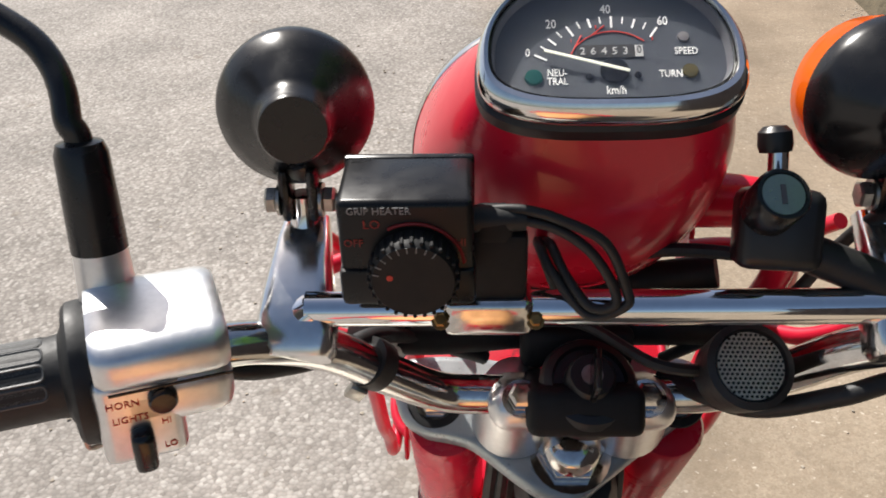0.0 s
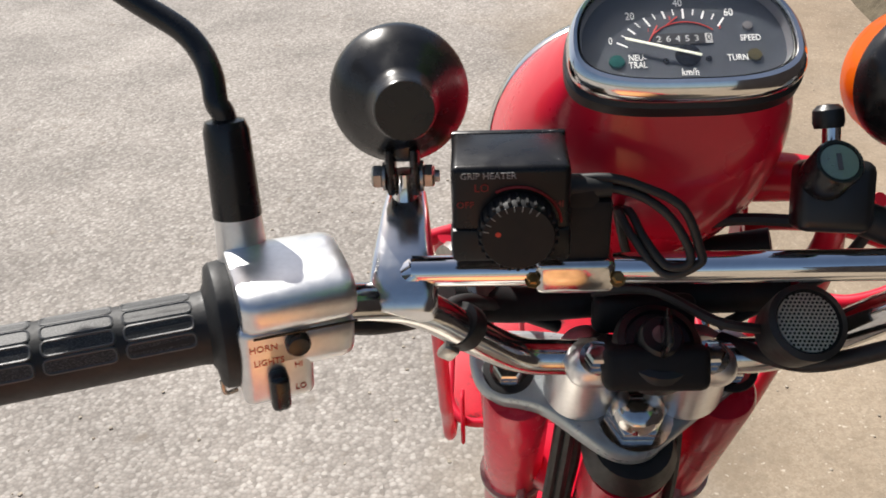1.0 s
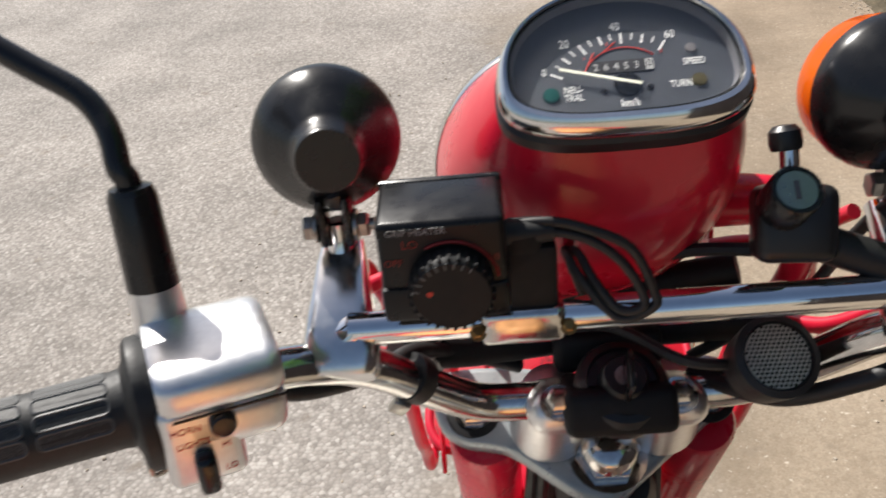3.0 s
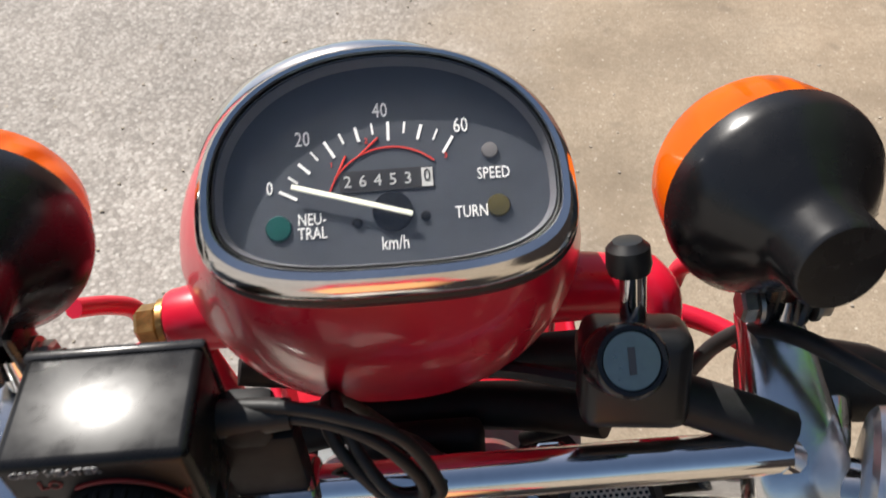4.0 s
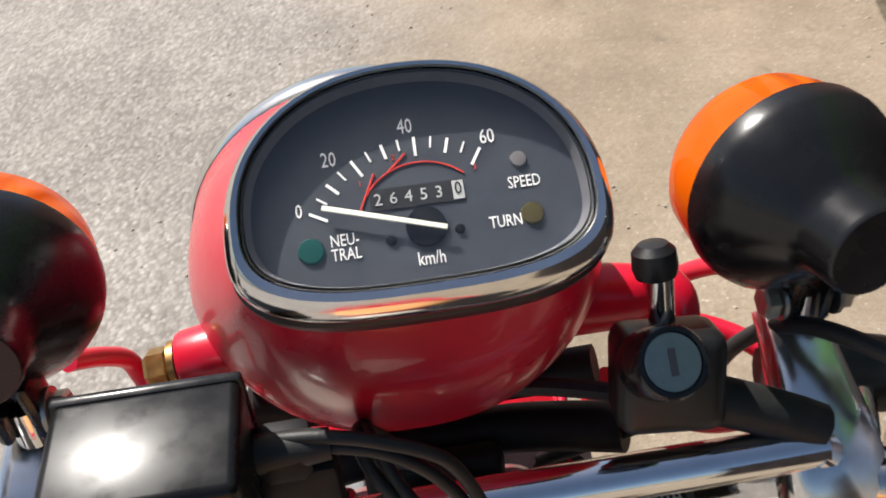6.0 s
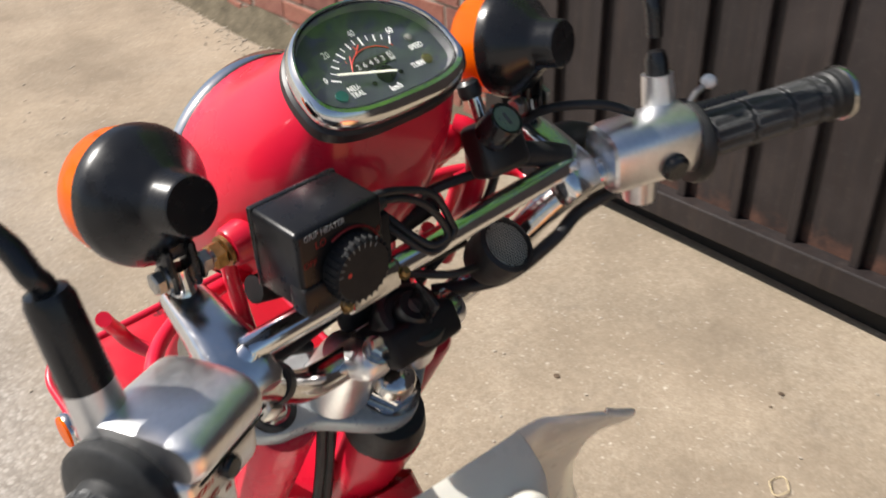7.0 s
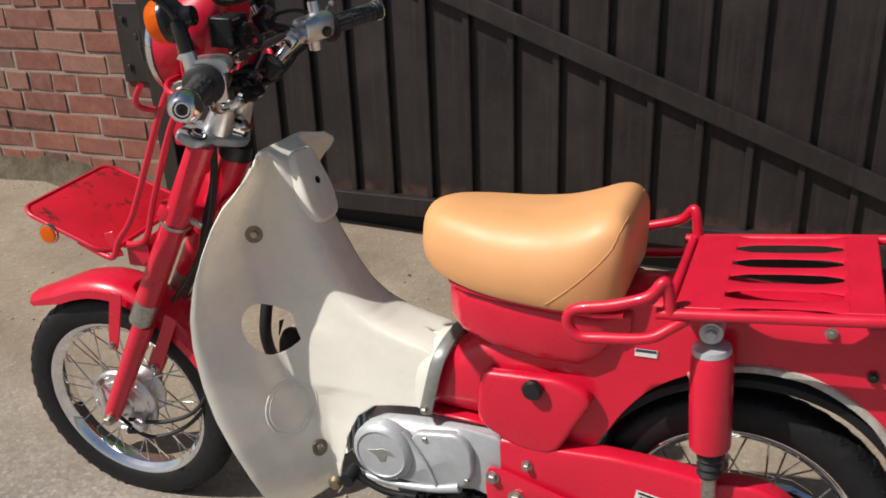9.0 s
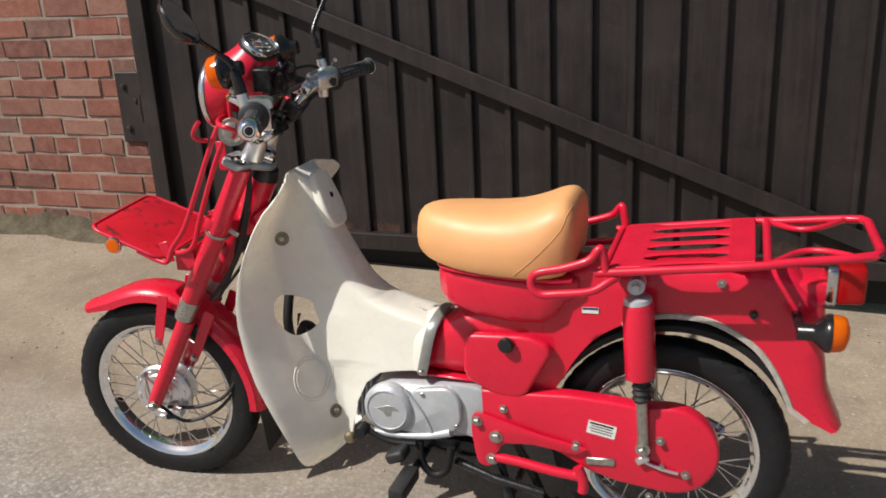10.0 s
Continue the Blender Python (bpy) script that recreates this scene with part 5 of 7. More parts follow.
def build_grip(s):
    m = along_bar(s)
    g0, g1 = 0.043, (0.173 if s < 0 else 0.166)
    prof = [(0.011, g0 - 0.010), (0.0290, g0 - 0.0095), (0.0310, g0 - 0.006), (0.0305, g0 - 0.001), (0.0285, g0 + 0.0010), (0.0215, g0 + 0.0022), (0.0180, g0 + 0.0040), (0.0174, g0 + 0.008), (0.0172, g1 - 0.026), (0.0180, g1 - 0.024), (0.0180, g1 - 0.021), (0.0172, g1 - 0.020), (0.0172, g1 - 0.008), (0.0190, g1 - 0.006), (0.0190, g1 - 0.003), (0.0176, g1 - 0.002), (0.0190, g1 + 0.001), (0.0190, g1 + 0.004), (0.011, g1 + 0.005)]
    grip = front("grip", turned(prof, 40, m), RUBBER, bar, "black heated rubber grip with knurled windows")
    # knurled windows with a raised rim, two rows of three round the upper side
    for row in range(8):
        ang = radians(20 + 27 * row)
        for k in range(3):
            z = g0 + 0.0250 + 0.0345 * k
            o = rounded([(-0.0033, -0.0150), (0.0033, -0.0150), (0.0033, 0.0150), (-0.0033, 0.0150)], 0.0028, 4)
            d = Vector((math.cos(ang), math.sin(ang), 0))
            base = Matrix.Translation(Vector((0, 0, z)) + d * 0.0169) @ frame_to((0, 0, 0), d, Vector((-d.y, d.x, 0)))
            front("window_rim", moved(tube([Vector((x, y, 0.0)) for x, y in o], 0.0008, 6, closed=True), m @ base), surface_grip_rim, grip)
            front("knurl", slab(o, 0.0004, 0, 1, m @ base), KNURL, grip, smooth=False)
    if s < 0:
        end = [(0.011, g1 + 0.002), (0.0205, g1 + 0.002), (0.0226, g1 + 0.004), (0.0232, g1 + 0.009), (0.0229, g1 + 0.015), (0.0215, g1 + 0.022), (0.0190, g1 + 0.0285), (0.0158, g1 + 0.0335), (0.0130, g1 + 0.036), (0.0118, g1 + 0.0362), (0.0108, g1 + 0.035), (0.0100, g1 + 0.033), (0, g1 + 0.033)]
        w = front("bar_end", turned(end, 36, m), CHROME, bar, "chromed bullet bar end weight")
        front("bar_end_screw", turned([(0, g1 + 0.033), (0.0080, g1 + 0.033), (0.0074, g1 + 0.0358), (0.0050, g1 + 0.0365), (0.0026, g1 + 0.037), (0.0026, g1 + 0.035), (0, g1 + 0.035)], 24, m), SATIN, w)
    else:
        front("bar_end", turned([(0.011, g1 + 0.004), (0.0205, g1 + 0.004), (0.0210, g1 + 0.006), (0.0205, g1 + 0.009), (0.017, g1 + 0.010), (0.0, g1 + 0.008)], 36, m), CHROME_OLD, bar, "chromed grip end cap")


def knurl_mat():
    m, t, b = node_mat("knurled_grip")
    co = t.nodes.new("ShaderNodeTexCoord").outputs["Object"]
    v = t.nodes.new("ShaderNodeTexVoronoi")
    v.inputs["Scale"].default_value = 1400
    t.links.new(co, v.inputs["Vector"])
    t.links.new(ramp(t, v.outputs["Distance"], (0.2, (0.085, 0.085, 0.085)), (0.55, (0.022, 0.022, 0.022))), b.inputs["Base Color"])
    b.inputs["Roughness"].default_value = 0.5
    return m


KNURL = knurl_mat()
surface_grip_rim = surface("worn_rubber_rim", (0.095, 0.095, 0.095), 0.45, var=0.3, scale=200)
both(build_grip)


def build_switch_left():
    m = along_bar(-1)
    # x of m points back to the rider for the left side, y up
    bx = Vector((m[0][0], m[1][0], m[2][0]))
    back = 1 if bx.y < 0 else -1
    body = []
    for z, k in ((-0.018, 0.88), (-0.016, 0.96), (-0.012, 1.0), (0.026, 1.02), (0.031, 0.99), (0.034, 0.90)):
        ring = []
        for i in range(40):
            a = 2 * math.pi * i / 40
            c, s_ = math.cos(a), math.sin(a)
            px = 0.0290 * math.copysign(abs(c) ** 0.66, c)
            py = 0.0125 * math.copysign(abs(s_) ** 0.66, s_)
            ring.append(Vector((back * 0.010 + px * k, 0.0245 + py * k, z)))
        body.append(ring)
    box = front("switch_housing_left", moved(loft(body), m), ALLOY, bar, "brushed alloy switch housing")
    # lower switch panel facing the rider, under the shell and beside the grip
    panel = front("switch_panel", joined(block(0.038, 0.044, 0.034, 0.005, 3, m @ Matrix.Translation((back * 0.0140, -0.0062, 0.0195))), block(0.050, 0.026, 0.050, 0.008, 3, m @ Matrix.Translation((back * 0.008, 0.0010, 0.006)))), ALLOY, box, "alloy switch panel with red lettering")
    front("housing_seam", tube([m @ Vector((back * 0.0355, 0.0130, z)) for z in (-0.018, 0.030)], 0.0007, 6), SATIN, box)
    face = m @ Matrix.Translation((back * 0.0331, -0.0082, 0.0195)) @ frame_to((0, 0, 0), (back, 0, 0), (0, 0, -1))
    # x of face runs inwards along the bar, y up
    front("horn_button", turned([(0, 0), (0.0058, 0), (0.0058, 0.004), (0.0048, 0.0055), (0, 0.006)], 24, face @ Matrix.Translation((0.0092, 0.0145, 0))), SATIN, panel, "black horn button")
    front("cable_boss", turned([(0, 0), (0.0065, 0), (0.0065, 0.008), (0.0045, 0.011), (0, 0.011)], 20, face @ Matrix.Translation((0.026, 0.006, -0.012))), ALLOY, panel)
    front("light_switch", block(0.0092, 0.020, 0.010, 0.003, 3, face @ Matrix.Translation((-0.0010, -0.0092, 0.003))), SATIN, panel, "black sliding light switch")
    for txt, x, y, sz in (("HORN", -0.0062, 0.0135, 0.0050), ("LIGHTS", -0.0042, 0.0056, 0.0048), ("HI", 0.0092, 0.0010, 0.0046), ("LO", 0.0096, -0.0120, 0.0046)):
        lettering(txt, sz, REDMARK, panel, STEER @ face @ Matrix.Translation((x, y, 0.0001)), "lettering", "red lettering", 0.9)
    # wire clip under the grip
    front("wire_clip", tube([m @ Vector((back * 0.012, -0.024, 0.044)), m @ Vector((back * 0.012, -0.032, 0.043)), m @ Vector((back * 0.010, -0.033, 0.037))], 0.0012, 8, smooth_n=4), STEEL, box)
    front("switch_cable", tube([m @ Vector((0.004, -0.010, -0.016)), m @ Vector((0.004, -0.016, -0.034)), Vector((-0.128, 0.334, 0.980)), Vector((-0.108, 0.358, 0.974)), Vector((-0.085, 0.378, 0.955)), Vector((-0.05, 0.392, 0.93))], 0.0045, 10, smooth_n=8), RUBBER, box, "black sheathed cable")


def build_switch_right():
    m = along_bar(1)
    bx = Vector((m[0][0], m[1][0], m[2][0]))
    back = 1 if bx.y < 0 else -1
    body = []
    for z, k in ((-0.032, 0.85), (-0.030, 0.95), (-0.024, 1.0), (0.032, 1.04), (0.036, 1.0), (0.038, 0.9)):
        ring = []
        for i in range(36):
            a = 2 * math.pi * i / 36
            c, s_ = math.cos(a), math.sin(a)
            ring.append(Vector((0.0235 * k * math.copysign(abs(c) ** 0.7, c), 0.007 + 0.0235 * k * math.copysign(abs(s_) ** 0.7, s_), z)))
        body.append(ring)
    box = front("switch_housing_right", moved(loft(body), m), ALLOY, bar, "bright alloy throttle and switch housing")
    front("start_button", turned([(0, 0), (0.010, 0), (0.010, 0.005), (0.008, 0.007), (0, 0.007)], 24, m @ frame_to((back * 0.0225, 0.000, 0.012), (back, -0.25, 0), (0, 0, 1))), SATIN, box, "black oval button")
    for k in (0, 1):
        front("print_bar", block(0.010, 0.0022, 0.0004, 0, 1, m @ frame_to((back * (0.0215 - 0.006 * k), 0.008 + 0.009 * k, 0.004 - 0.004 * k), (back, 0.7 + 0.9 * k, 0), (0, 0, 1))), REDMARK, box, "red print")
    front("lower_lug", turned([(0, -0.006), (0.013, -0.006), (0.012, 0.012), (0, 0.013)], 24, m @ frame_to((0, -0.022, 0.0), (0, -1, 0), (1, 0, 0))), ALLOY, box)
    front("choke_lever", joined(tube([m @ Vector((0, 0.020, 0.030)), m @ Vector((back * -0.004, 0.034, 0.046)), m @ Vector((back * -0.006, 0.038, 0.056))], 0.0022, 8)), STEEL, box)
    front("choke_knob", turned([(0, -0.0055), (0.0022, -0.0051), (0.0040, -0.0037), (0.0052, -0.0015), (0.0052, 0.0015), (0.0040, 0.0037), (0.0022, 0.0051), (0, 0.0055)], 20, m @ Matrix.Translation((back * -0.006, 0.039, 0.058))), WHITE, box, "white ball knob")
    # brake lever and its rubber boot in front of the bar
    per = front("brake_perch", block(0.030, 0.026, 0.034, 0.006, 3, m @ Matrix.Translation((back * -0.022, -0.002, -0.052))), CHROME_OLD, bar)
    front("lever_boot", tube([m @ Vector((back * -0.034, 0.004, -0.075)), m @ Vector((back * -0.040, 0.003, -0.055)), m @ Vector((back * -0.046, 0.0, -0.030)), m @ Vector((back * -0.050, -0.002, -0.010))], [0.012, 0.017, 0.015, 0.008], 16, smooth_n=5), RUBBER, per, "black rubber lever boot")
    front("brake_lever", tube([m @ Vector((back * -0.042, -0.008, -0.050)), m @ Vector((back * -0.055, -0.014, 0.0)), m @ Vector((back * -0.058, -0.016, 0.06)), m @ Vector((back * -0.052, -0.016, 0.13))], [0.008, 0.0065, 0.006, 0.007], 12, smooth_n=6, flat=1.3), SATIN, per, "black brake lever")
    front("throttle_cable", tube([m @ Vector((0.0, 0.036, -0.006)), m @ Vector((back * -0.010, 0.045, -0.030)), m @ Vector((back * -0.030, 0.040, -0.065)), m @ Vector((back * -0.045, 0.010, -0.085)), Vector((0.10, 0.372, 0.98)), Vector((0.05, 0.39, 0.93))], 0.0034, 10, smooth_n=8), RUBBER, box, "black throttle cable in a loop")
    front("lower_cable", tube([m @ Vector((0, -0.022, -0.022)), m @ Vector((0.0, -0.03, -0.05)), Vector((0.115, 0.318, 0.968)), Vector((0.08, 0.335, 0.945)), Vector((0.045, 0.37, 0.935))], 0.005, 10, smooth_n=8), RUBBER, box)


build_switch_left()
build_switch_right()


def build_mirror(s):
    base = Vector((s * 0.2115, 0.3025, 1.030))
    boot = Vector((s * 0.213, 0.317, 1.0975))
    ax = (boot - base).normalized()
    mir = front("mirror", turned([(0.013, -0.006), (0.0125, 0.004), (0.0118, 0.020), (0.0110, 0.034), (0, 0.034)], 28, frame_to(base, ax)), ALLOY, bike, "rear-view mirror on a black bent stem")
    if s < 0:
        front("mirror_boot", turned([(0, 0.032), (0.0116, 0.032), (0.0112, 0.050), (0.0107, 0.073), (0.0092, 0.0775), (0.006, 0.0785), (0, 0.0785)], 28, frame_to(base, ax)), SATIN, mir, "smooth black rubber boot")
    else:
        front("mirror_boot", turned([(0, 0.030), (0.0085, 0.030), (0.0080, 0.044), (0.0062, 0.050), (0, 0.050)], 24, frame_to(base, ax)), SATIN, mir, "short black rubber sleeve")
    if s < 0:
        run = [(-0.2160, 0.3195, 1.110), (-0.2180, 0.326, 1.1200), (-0.2230, 0.333, 1.1290), (-0.232, 0.3385, 1.138), (-0.250, 0.343, 1.149), (-0.270, 0.348, 1.162), (-0.292, 0.353, 1.178), (-0.305, 0.356, 1.188)]
        head = (-0.325, 0.358, 1.212)
    else:
        run = [(0.2145, 0.322, 1.110), (0.218, 0.326, 1.122), (0.236, 0.322, 1.150), (0.272, 0.308, 1.200), (0.305, 0.294, 1.245), (0.335, 0.282, 1.290)]
        head = (0.355, 0.272, 1.335)
    stem = [base + ax * 0.06, base + ax * 0.079] + [Vector(p) + Vector((0, 0.001, 0.004)) for p in run]
    front("mirror_stem", tube(stem, 0.0056, 14, smooth_n=6), SATIN, mir, "black painted steel stem")
    hm = frame_to(head, (0.15 * -s, -0.85, 0.60), (1, 0, 0))
    front("mirror_head", turned([(0, -0.022), (0.025, -0.020), (0.044, -0.010), (0.049, 0.0), (0.048, 0.003), (0, 0.002)], 40, hm), SATIN, mir, "round black mirror shell")
    front("mirror_glass", turned([(0, 0.002), (0.045, 0.002), (0.045, 0.0035), (0, 0.0035)], 40, hm), MIRROR, mir)


both(build_mirror)


def build_front_indicator(s):
    hub = Vector((0.1275 if s > 0 else -0.1370, 0.3690 - 0.0055 * s, 1.0950 + 0.0025 * s))
    m = frame_to(hub, (-0.15, 1, -0.18), (1, 0, 0))
    rows = []
    for y, z, hw, dp in ((0.310, 0.999, 0.0155, 0.010), (0.313, 1.002, 0.0180, 0.0125), (0.323, 1.011, 0.0180, 0.0125), (0.334, 1.019, 0.0165, 0.0105), (0.345, 1.026, 0.0145, 0.0090), (0.358, 1.032, 0.0130, 0.0080), (0.372, 1.036, 0.0110, 0.0070)):
        flat = Vector((0, -0.6, 0.8))
        rows.append([Vector((s * 0.137 + hw * math.copysign(abs(math.cos(a)) ** 0.5, math.cos(a)), y, z)) + flat * dp * math.copysign(abs(math.sin(a)) ** 0.5, math.sin(a)) for a in (2 * math.pi * i / 24 for i in range(24))])
    arm = front("indicator_bracket", loft(rows), POLISHED, bar, "chromed pressed bracket for the indicator")
    front("stem_stud", turned([(0, -0.004), (0.0085, -0.004), (0.0090, 0.001), (0.0070, 0.004), (0.0065, 0.020), (0, 0.020)], 24, frame_to((s * 0.137, 0.364, 1.034), (0, 0.1, 1))), CHROME, arm)
    ears = [block(0.0055, 0.016, 0.028, 0.003, 2, pose(s * 0.137 + dx, 0.364, 1.057)) for dx in (-0.0065, 0.0065)]
    for ear in ears:
        front("mount_ear", ear, SATIN, arm)
    front("indicator_mount", block(0.018, 0.020, 0.024, 0.004, 2, pose(s * 0.137, 0.370, 1.073)), SATIN, arm, "black indicator mount")
    front("mount_bolt", bolt(0.0066, 0.006, frame_to((s * 0.137 - 0.0092, 0.362, 1.053), (-1, 0, 0), (0, 0, 1)), 1.15), STEEL, arm, "zinc-plated hexagon bolt")
    front("mount_nut", joined(bolt(0.0066, 0.006, frame_to((s * 0.137 + 0.0092, 0.362, 1.053), (1, 0, 0), (0, 0, 1)), 1.25), turned([(0, 0), (0.0032, 0), (0.0032, 0.010), (0, 0.010)], 14, frame_to((s * 0.137 + 0.0092, 0.362, 1.053), (1, 0, 0), (0, 0, 1)))), STEEL, arm, "zinc-plated nut on the bolt end")
    indicator(STEER @ m, bike)


both(build_front_indicator)

# ---- clamps, ignition, buzzer ----
for s in (-1, 1):
    ris = front("bar_clamp", joined(turned([(0.0255, -0.002), (0.0250, 0.004), (0.0235, 0.016), (0.0210, 0.036), (0.0180, 0.048), (0, 0.052)], 32, frame_to((s * 0.033, 0.391, 0.884), (0, -0.44, 0.9))), block(0.030, 0.044, 0.024, 0.011, 4, pose(s * 0.034, 0.355, 0.931, -24, 0, 0))), ALLOY, bike, "alloy handlebar clamp")
    front("clamp_bolt", bolt(0.0070, 0.008, frame_to((s * 0.0320, 0.3415, 0.9445), (0, -0.50, 0.87)), 1.45), CHROME_OLD, ris, "bright hexagon clamp bolt")
plate = front("ignition_cover", block(0.060, 0.050, 0.026, 0.006, 3, pose(0, 0.349, 0.936, -28, 0, 0)), MATTE, bike, "black plastic cover between the clamps")
front("cover_flap", block(0.062, 0.014, 0.024, 0.006, 3, pose(0, 0.380, 0.948, -12, 0, 0)), MATTE, plate)
ig = frame_to((0.002, 0.350, 0.942), (0.05, -0.42, 0.90), (1, 0, 0))
sw = front("ignition_switch", turned([(0.025, -0.005), (0.0255, 0.010), (0.0235, 0.014), (0.0195, 0.015), (0.0185, 0.012), (0.0135, 0.012), (0.0125, 0.020), (0.011, 0.022), (0, 0.022)], 36, ig), BLACK, plate, "black ignition switch")
front("key_slot", turned([(0, 0.022), (0.0055, 0.022), (0.0055, 0.0228), (0, 0.0228)], 24, ig), STEEL, sw)
front("key", block(0.0030, 0.022, 0.020, 0.0013, 2, ig @ pose(0.0, -0.004, 0.031, 0, 0, -4)), SATIN, sw, "black-headed key in the switch")
bz = frame_to((0.0745, 0.3285, 0.9775), (0.10, -0.62, 0.78), (1, 0, 0))
front("wiring_harness", tube([(-0.118, 0.368, 0.968), (-0.075, 0.388, 0.950), (-0.02, 0.400, 0.945), (0.04, 0.398, 0.948), (0.085, 0.380, 0.962)], 0.0115, 12, smooth_n=6), MATTE, bike, "black taped wiring behind the clamps")
front("wiring_harness", tube([(-0.075, 0.405, 0.985), (-0.03, 0.408, 0.972), (0.03, 0.408, 0.972), (0.075, 0.398, 0.985)], 0.0095, 12, smooth_n=6), MATTE, bike)
buz = front("buzzer", turned([(0, -0.026), (0.017, -0.026), (0.0195, -0.020), (0.0212, 0.0), (0.0212, 0.004), (0.0178, 0.0055), (0.0170, 0.003), (0, 0.003)], 40, bz), RUBBER, bike, "round black buzzer with a perforated face")
front("grille", turned([(0, 0.0030), (0.0164, 0.0030), (0.0162, 0.0042), (0, 0.0046)], 36, bz), surface("cream_metal", (0.55, 0.52, 0.44), 0.45, 0.2), buz, "cream perforated metal disc")
dots = []
for i in range(-7, 8):
    for j in range(-7, 8):
        x, y = (i + 0.5 * (j % 2)) * 0.0024, j * 0.0021
        if math.hypot(x, y) < 0.0160:
            dots.append(turned([(0, 0.0043), (0.00075, 0.0043), (0.00075, 0.0048), (0, 0.0048)], 8, bz @ Matrix.Translation((x, y, 0))))
front("perforation", joined(*dots), SATIN, buz, smooth=False)
front("buzzer_wire", tube([bz @ Vector((-0.02, 0.0, -0.012)), Vector((0.03, 0.335, 0.975)), Vector((0.0, 0.365, 0.975)), Vector((-0.03, 0.385, 0.96))], 0.003, 8, smooth_n=6), RUBBER, buz)

# cable tie on the bend of the bar
tie = front("cable_tie", turned([(0.0108, -0.005), (0.0132, -0.005), (0.0136, 0.0), (0.0132, 0.005), (0.0108, 0.005)], 24, frame_to((-0.1075, 0.3445, 0.9665), (-0.026, -0.018, 0.033))), RUBBER, bike, "black rubber cable band on the bar")
front("tie_buckle", block(0.010, 0.006, 0.012, 0.002, 2, pose(-0.116, 0.336, 0.9555, 20, 30, 0)), STEEL, tie)

# ---- grip heater control ----
hb_m = pose(-0.0828, 0.3135, 1.0675)
heater = front("heater_control", block(0.0535, 0.038, 0.047, 0.003, 3, hb_m), HEATBLACK, bike, "black grip heater control box with a rotary knob")
front("heater_lid", block(0.0545, 0.004, 0.048, 0.0015, 2, pose(-0.0828, 0.3325, 1.0675)), SATIN, heater)
front("heater_lower_step", block(0.055, 0.014, 0.018, 0.003, 2, pose(-0.0828, 0.2995, 1.0515)), HEATBLACK, heater)
hf = frame_to((-0.0828, 0.2943, 1.0675), (0, -1, 0), (1, 0, 0))
kn = turned([(0.0175, 0), (0.0175, 0.009), (0.0160, 0.0110), (0, 0.0110)], 56, hf @ Matrix.Translation((0.003, -0.006, 0)))
knob = front("knob", kn, MATTE, heater, "black ribbed knob with a red dot")
for i in range(28):
    a = 2 * math.pi * i / 28
    front("knob_rib", block(0.0016, 0.0016, 0.009, 0.0004, 1, hf @ Matrix.Translation((0.003 + 0.0175 * math.cos(a), -0.006 + 0.0175 * math.sin(a), 0.006))), MATTE, knob, smooth=False)
for i in range(9):
    a = radians(55 + 14 * i)
    front("knob_tick", block(0.0004, 0.0026, 0.0003, 0, 1, hf @ Matrix.Translation((0.003 + 0.0148 * math.cos(a), -0.006 + 0.0148 * math.sin(a), 0.0111)) @ Matrix.Rotation(a - math.pi / 2, 4, 'Z')), FAINT, knob, smooth=False)
front("red_dot", turned([(0, 0), (0.0013, 0), (0.0013, 0.0004), (0, 0.0004)], 16, hf @ Matrix.Translation((-0.006, -0.004, 0.0109))), REDMARK, knob)
for txt, x, y, sz, mt in (("GRIP HEATER", -0.010, 0.0195, 0.0044, WORN), ("LO", -0.0130, 0.0135, 0.0056, REDDIM), ("OFF", -0.0205, 0.005, 0.0048, REDDIM), ("HI", 0.0215, 0.005, 0.0048, REDDIM)):
    lettering(txt, sz, mt, heater, STEER @ hf @ Matrix.Translation((x, y, 0.0001)), "lettering", "", 0.95)
front("range_arc", tube([hf @ Vector((0.003 + 0.0200 * math.cos(radians(a)), -0.006 + 0.0200 * math.sin(radians(a)), 0.0003)) for a in range(5, 125, 6)], 0.0007, 6), REDDIM, heater)
front("heater_bracket", joined(block(0.026, 0.012, 0.034, 0.003, 2, pose(-0.046, 0.322, 1.044)), block(0.018, 0.016, 0.016, 0.004, 2, pose(-0.048, 0.324, 1.062))), MATTE, heater, "black moulded bracket")
front("bracket_band", block(0.040, 0.0195, 0.0195, 0.004, 3, pose(-0.050, 0.322, 1.019)), CHROME_OLD, heater, "bright clamp band on the crossbar")
for x in (-0.071, -0.029):
    front("band_bolt", bolt(0.0032, 0.004, frame_to((x, 0.314, 1.018), (0, -0.7, 0.7)), 1.3), BRASS, heater)
for dz in (0.0, 0.0052):
    front("heater_cable", tube([(-0.052, 0.324, 1.064 + dz), (-0.036, 0.321, 1.066 + dz), (-0.020, 0.319, 1.062 + dz), (-0.006 + dz, 0.316, 1.052 + dz), (0.004 + dz, 0.313, 1.036), (0.004 + dz, 0.311, 1.028), (-0.006, 0.314, 1.026 - dz), (-0.016 - dz, 0.324, 1.036), (-0.022 - dz, 0.336, 1.044), (-0.024, 0.352, 1.03), (-0.01, 0.37, 0.98)], 0.0023, 10, smooth_n=8), RUBBER, heater, "black twin cable with a strain sleeve")
front("strain_sleeve", turned([(0.0062, 0), (0.0058, 0.014), (0.005, 0.022), (0, 0.022)], 16, frame_to((-0.056, 0.322, 1.066), (1, 0, 0))), RUBBER, heater)


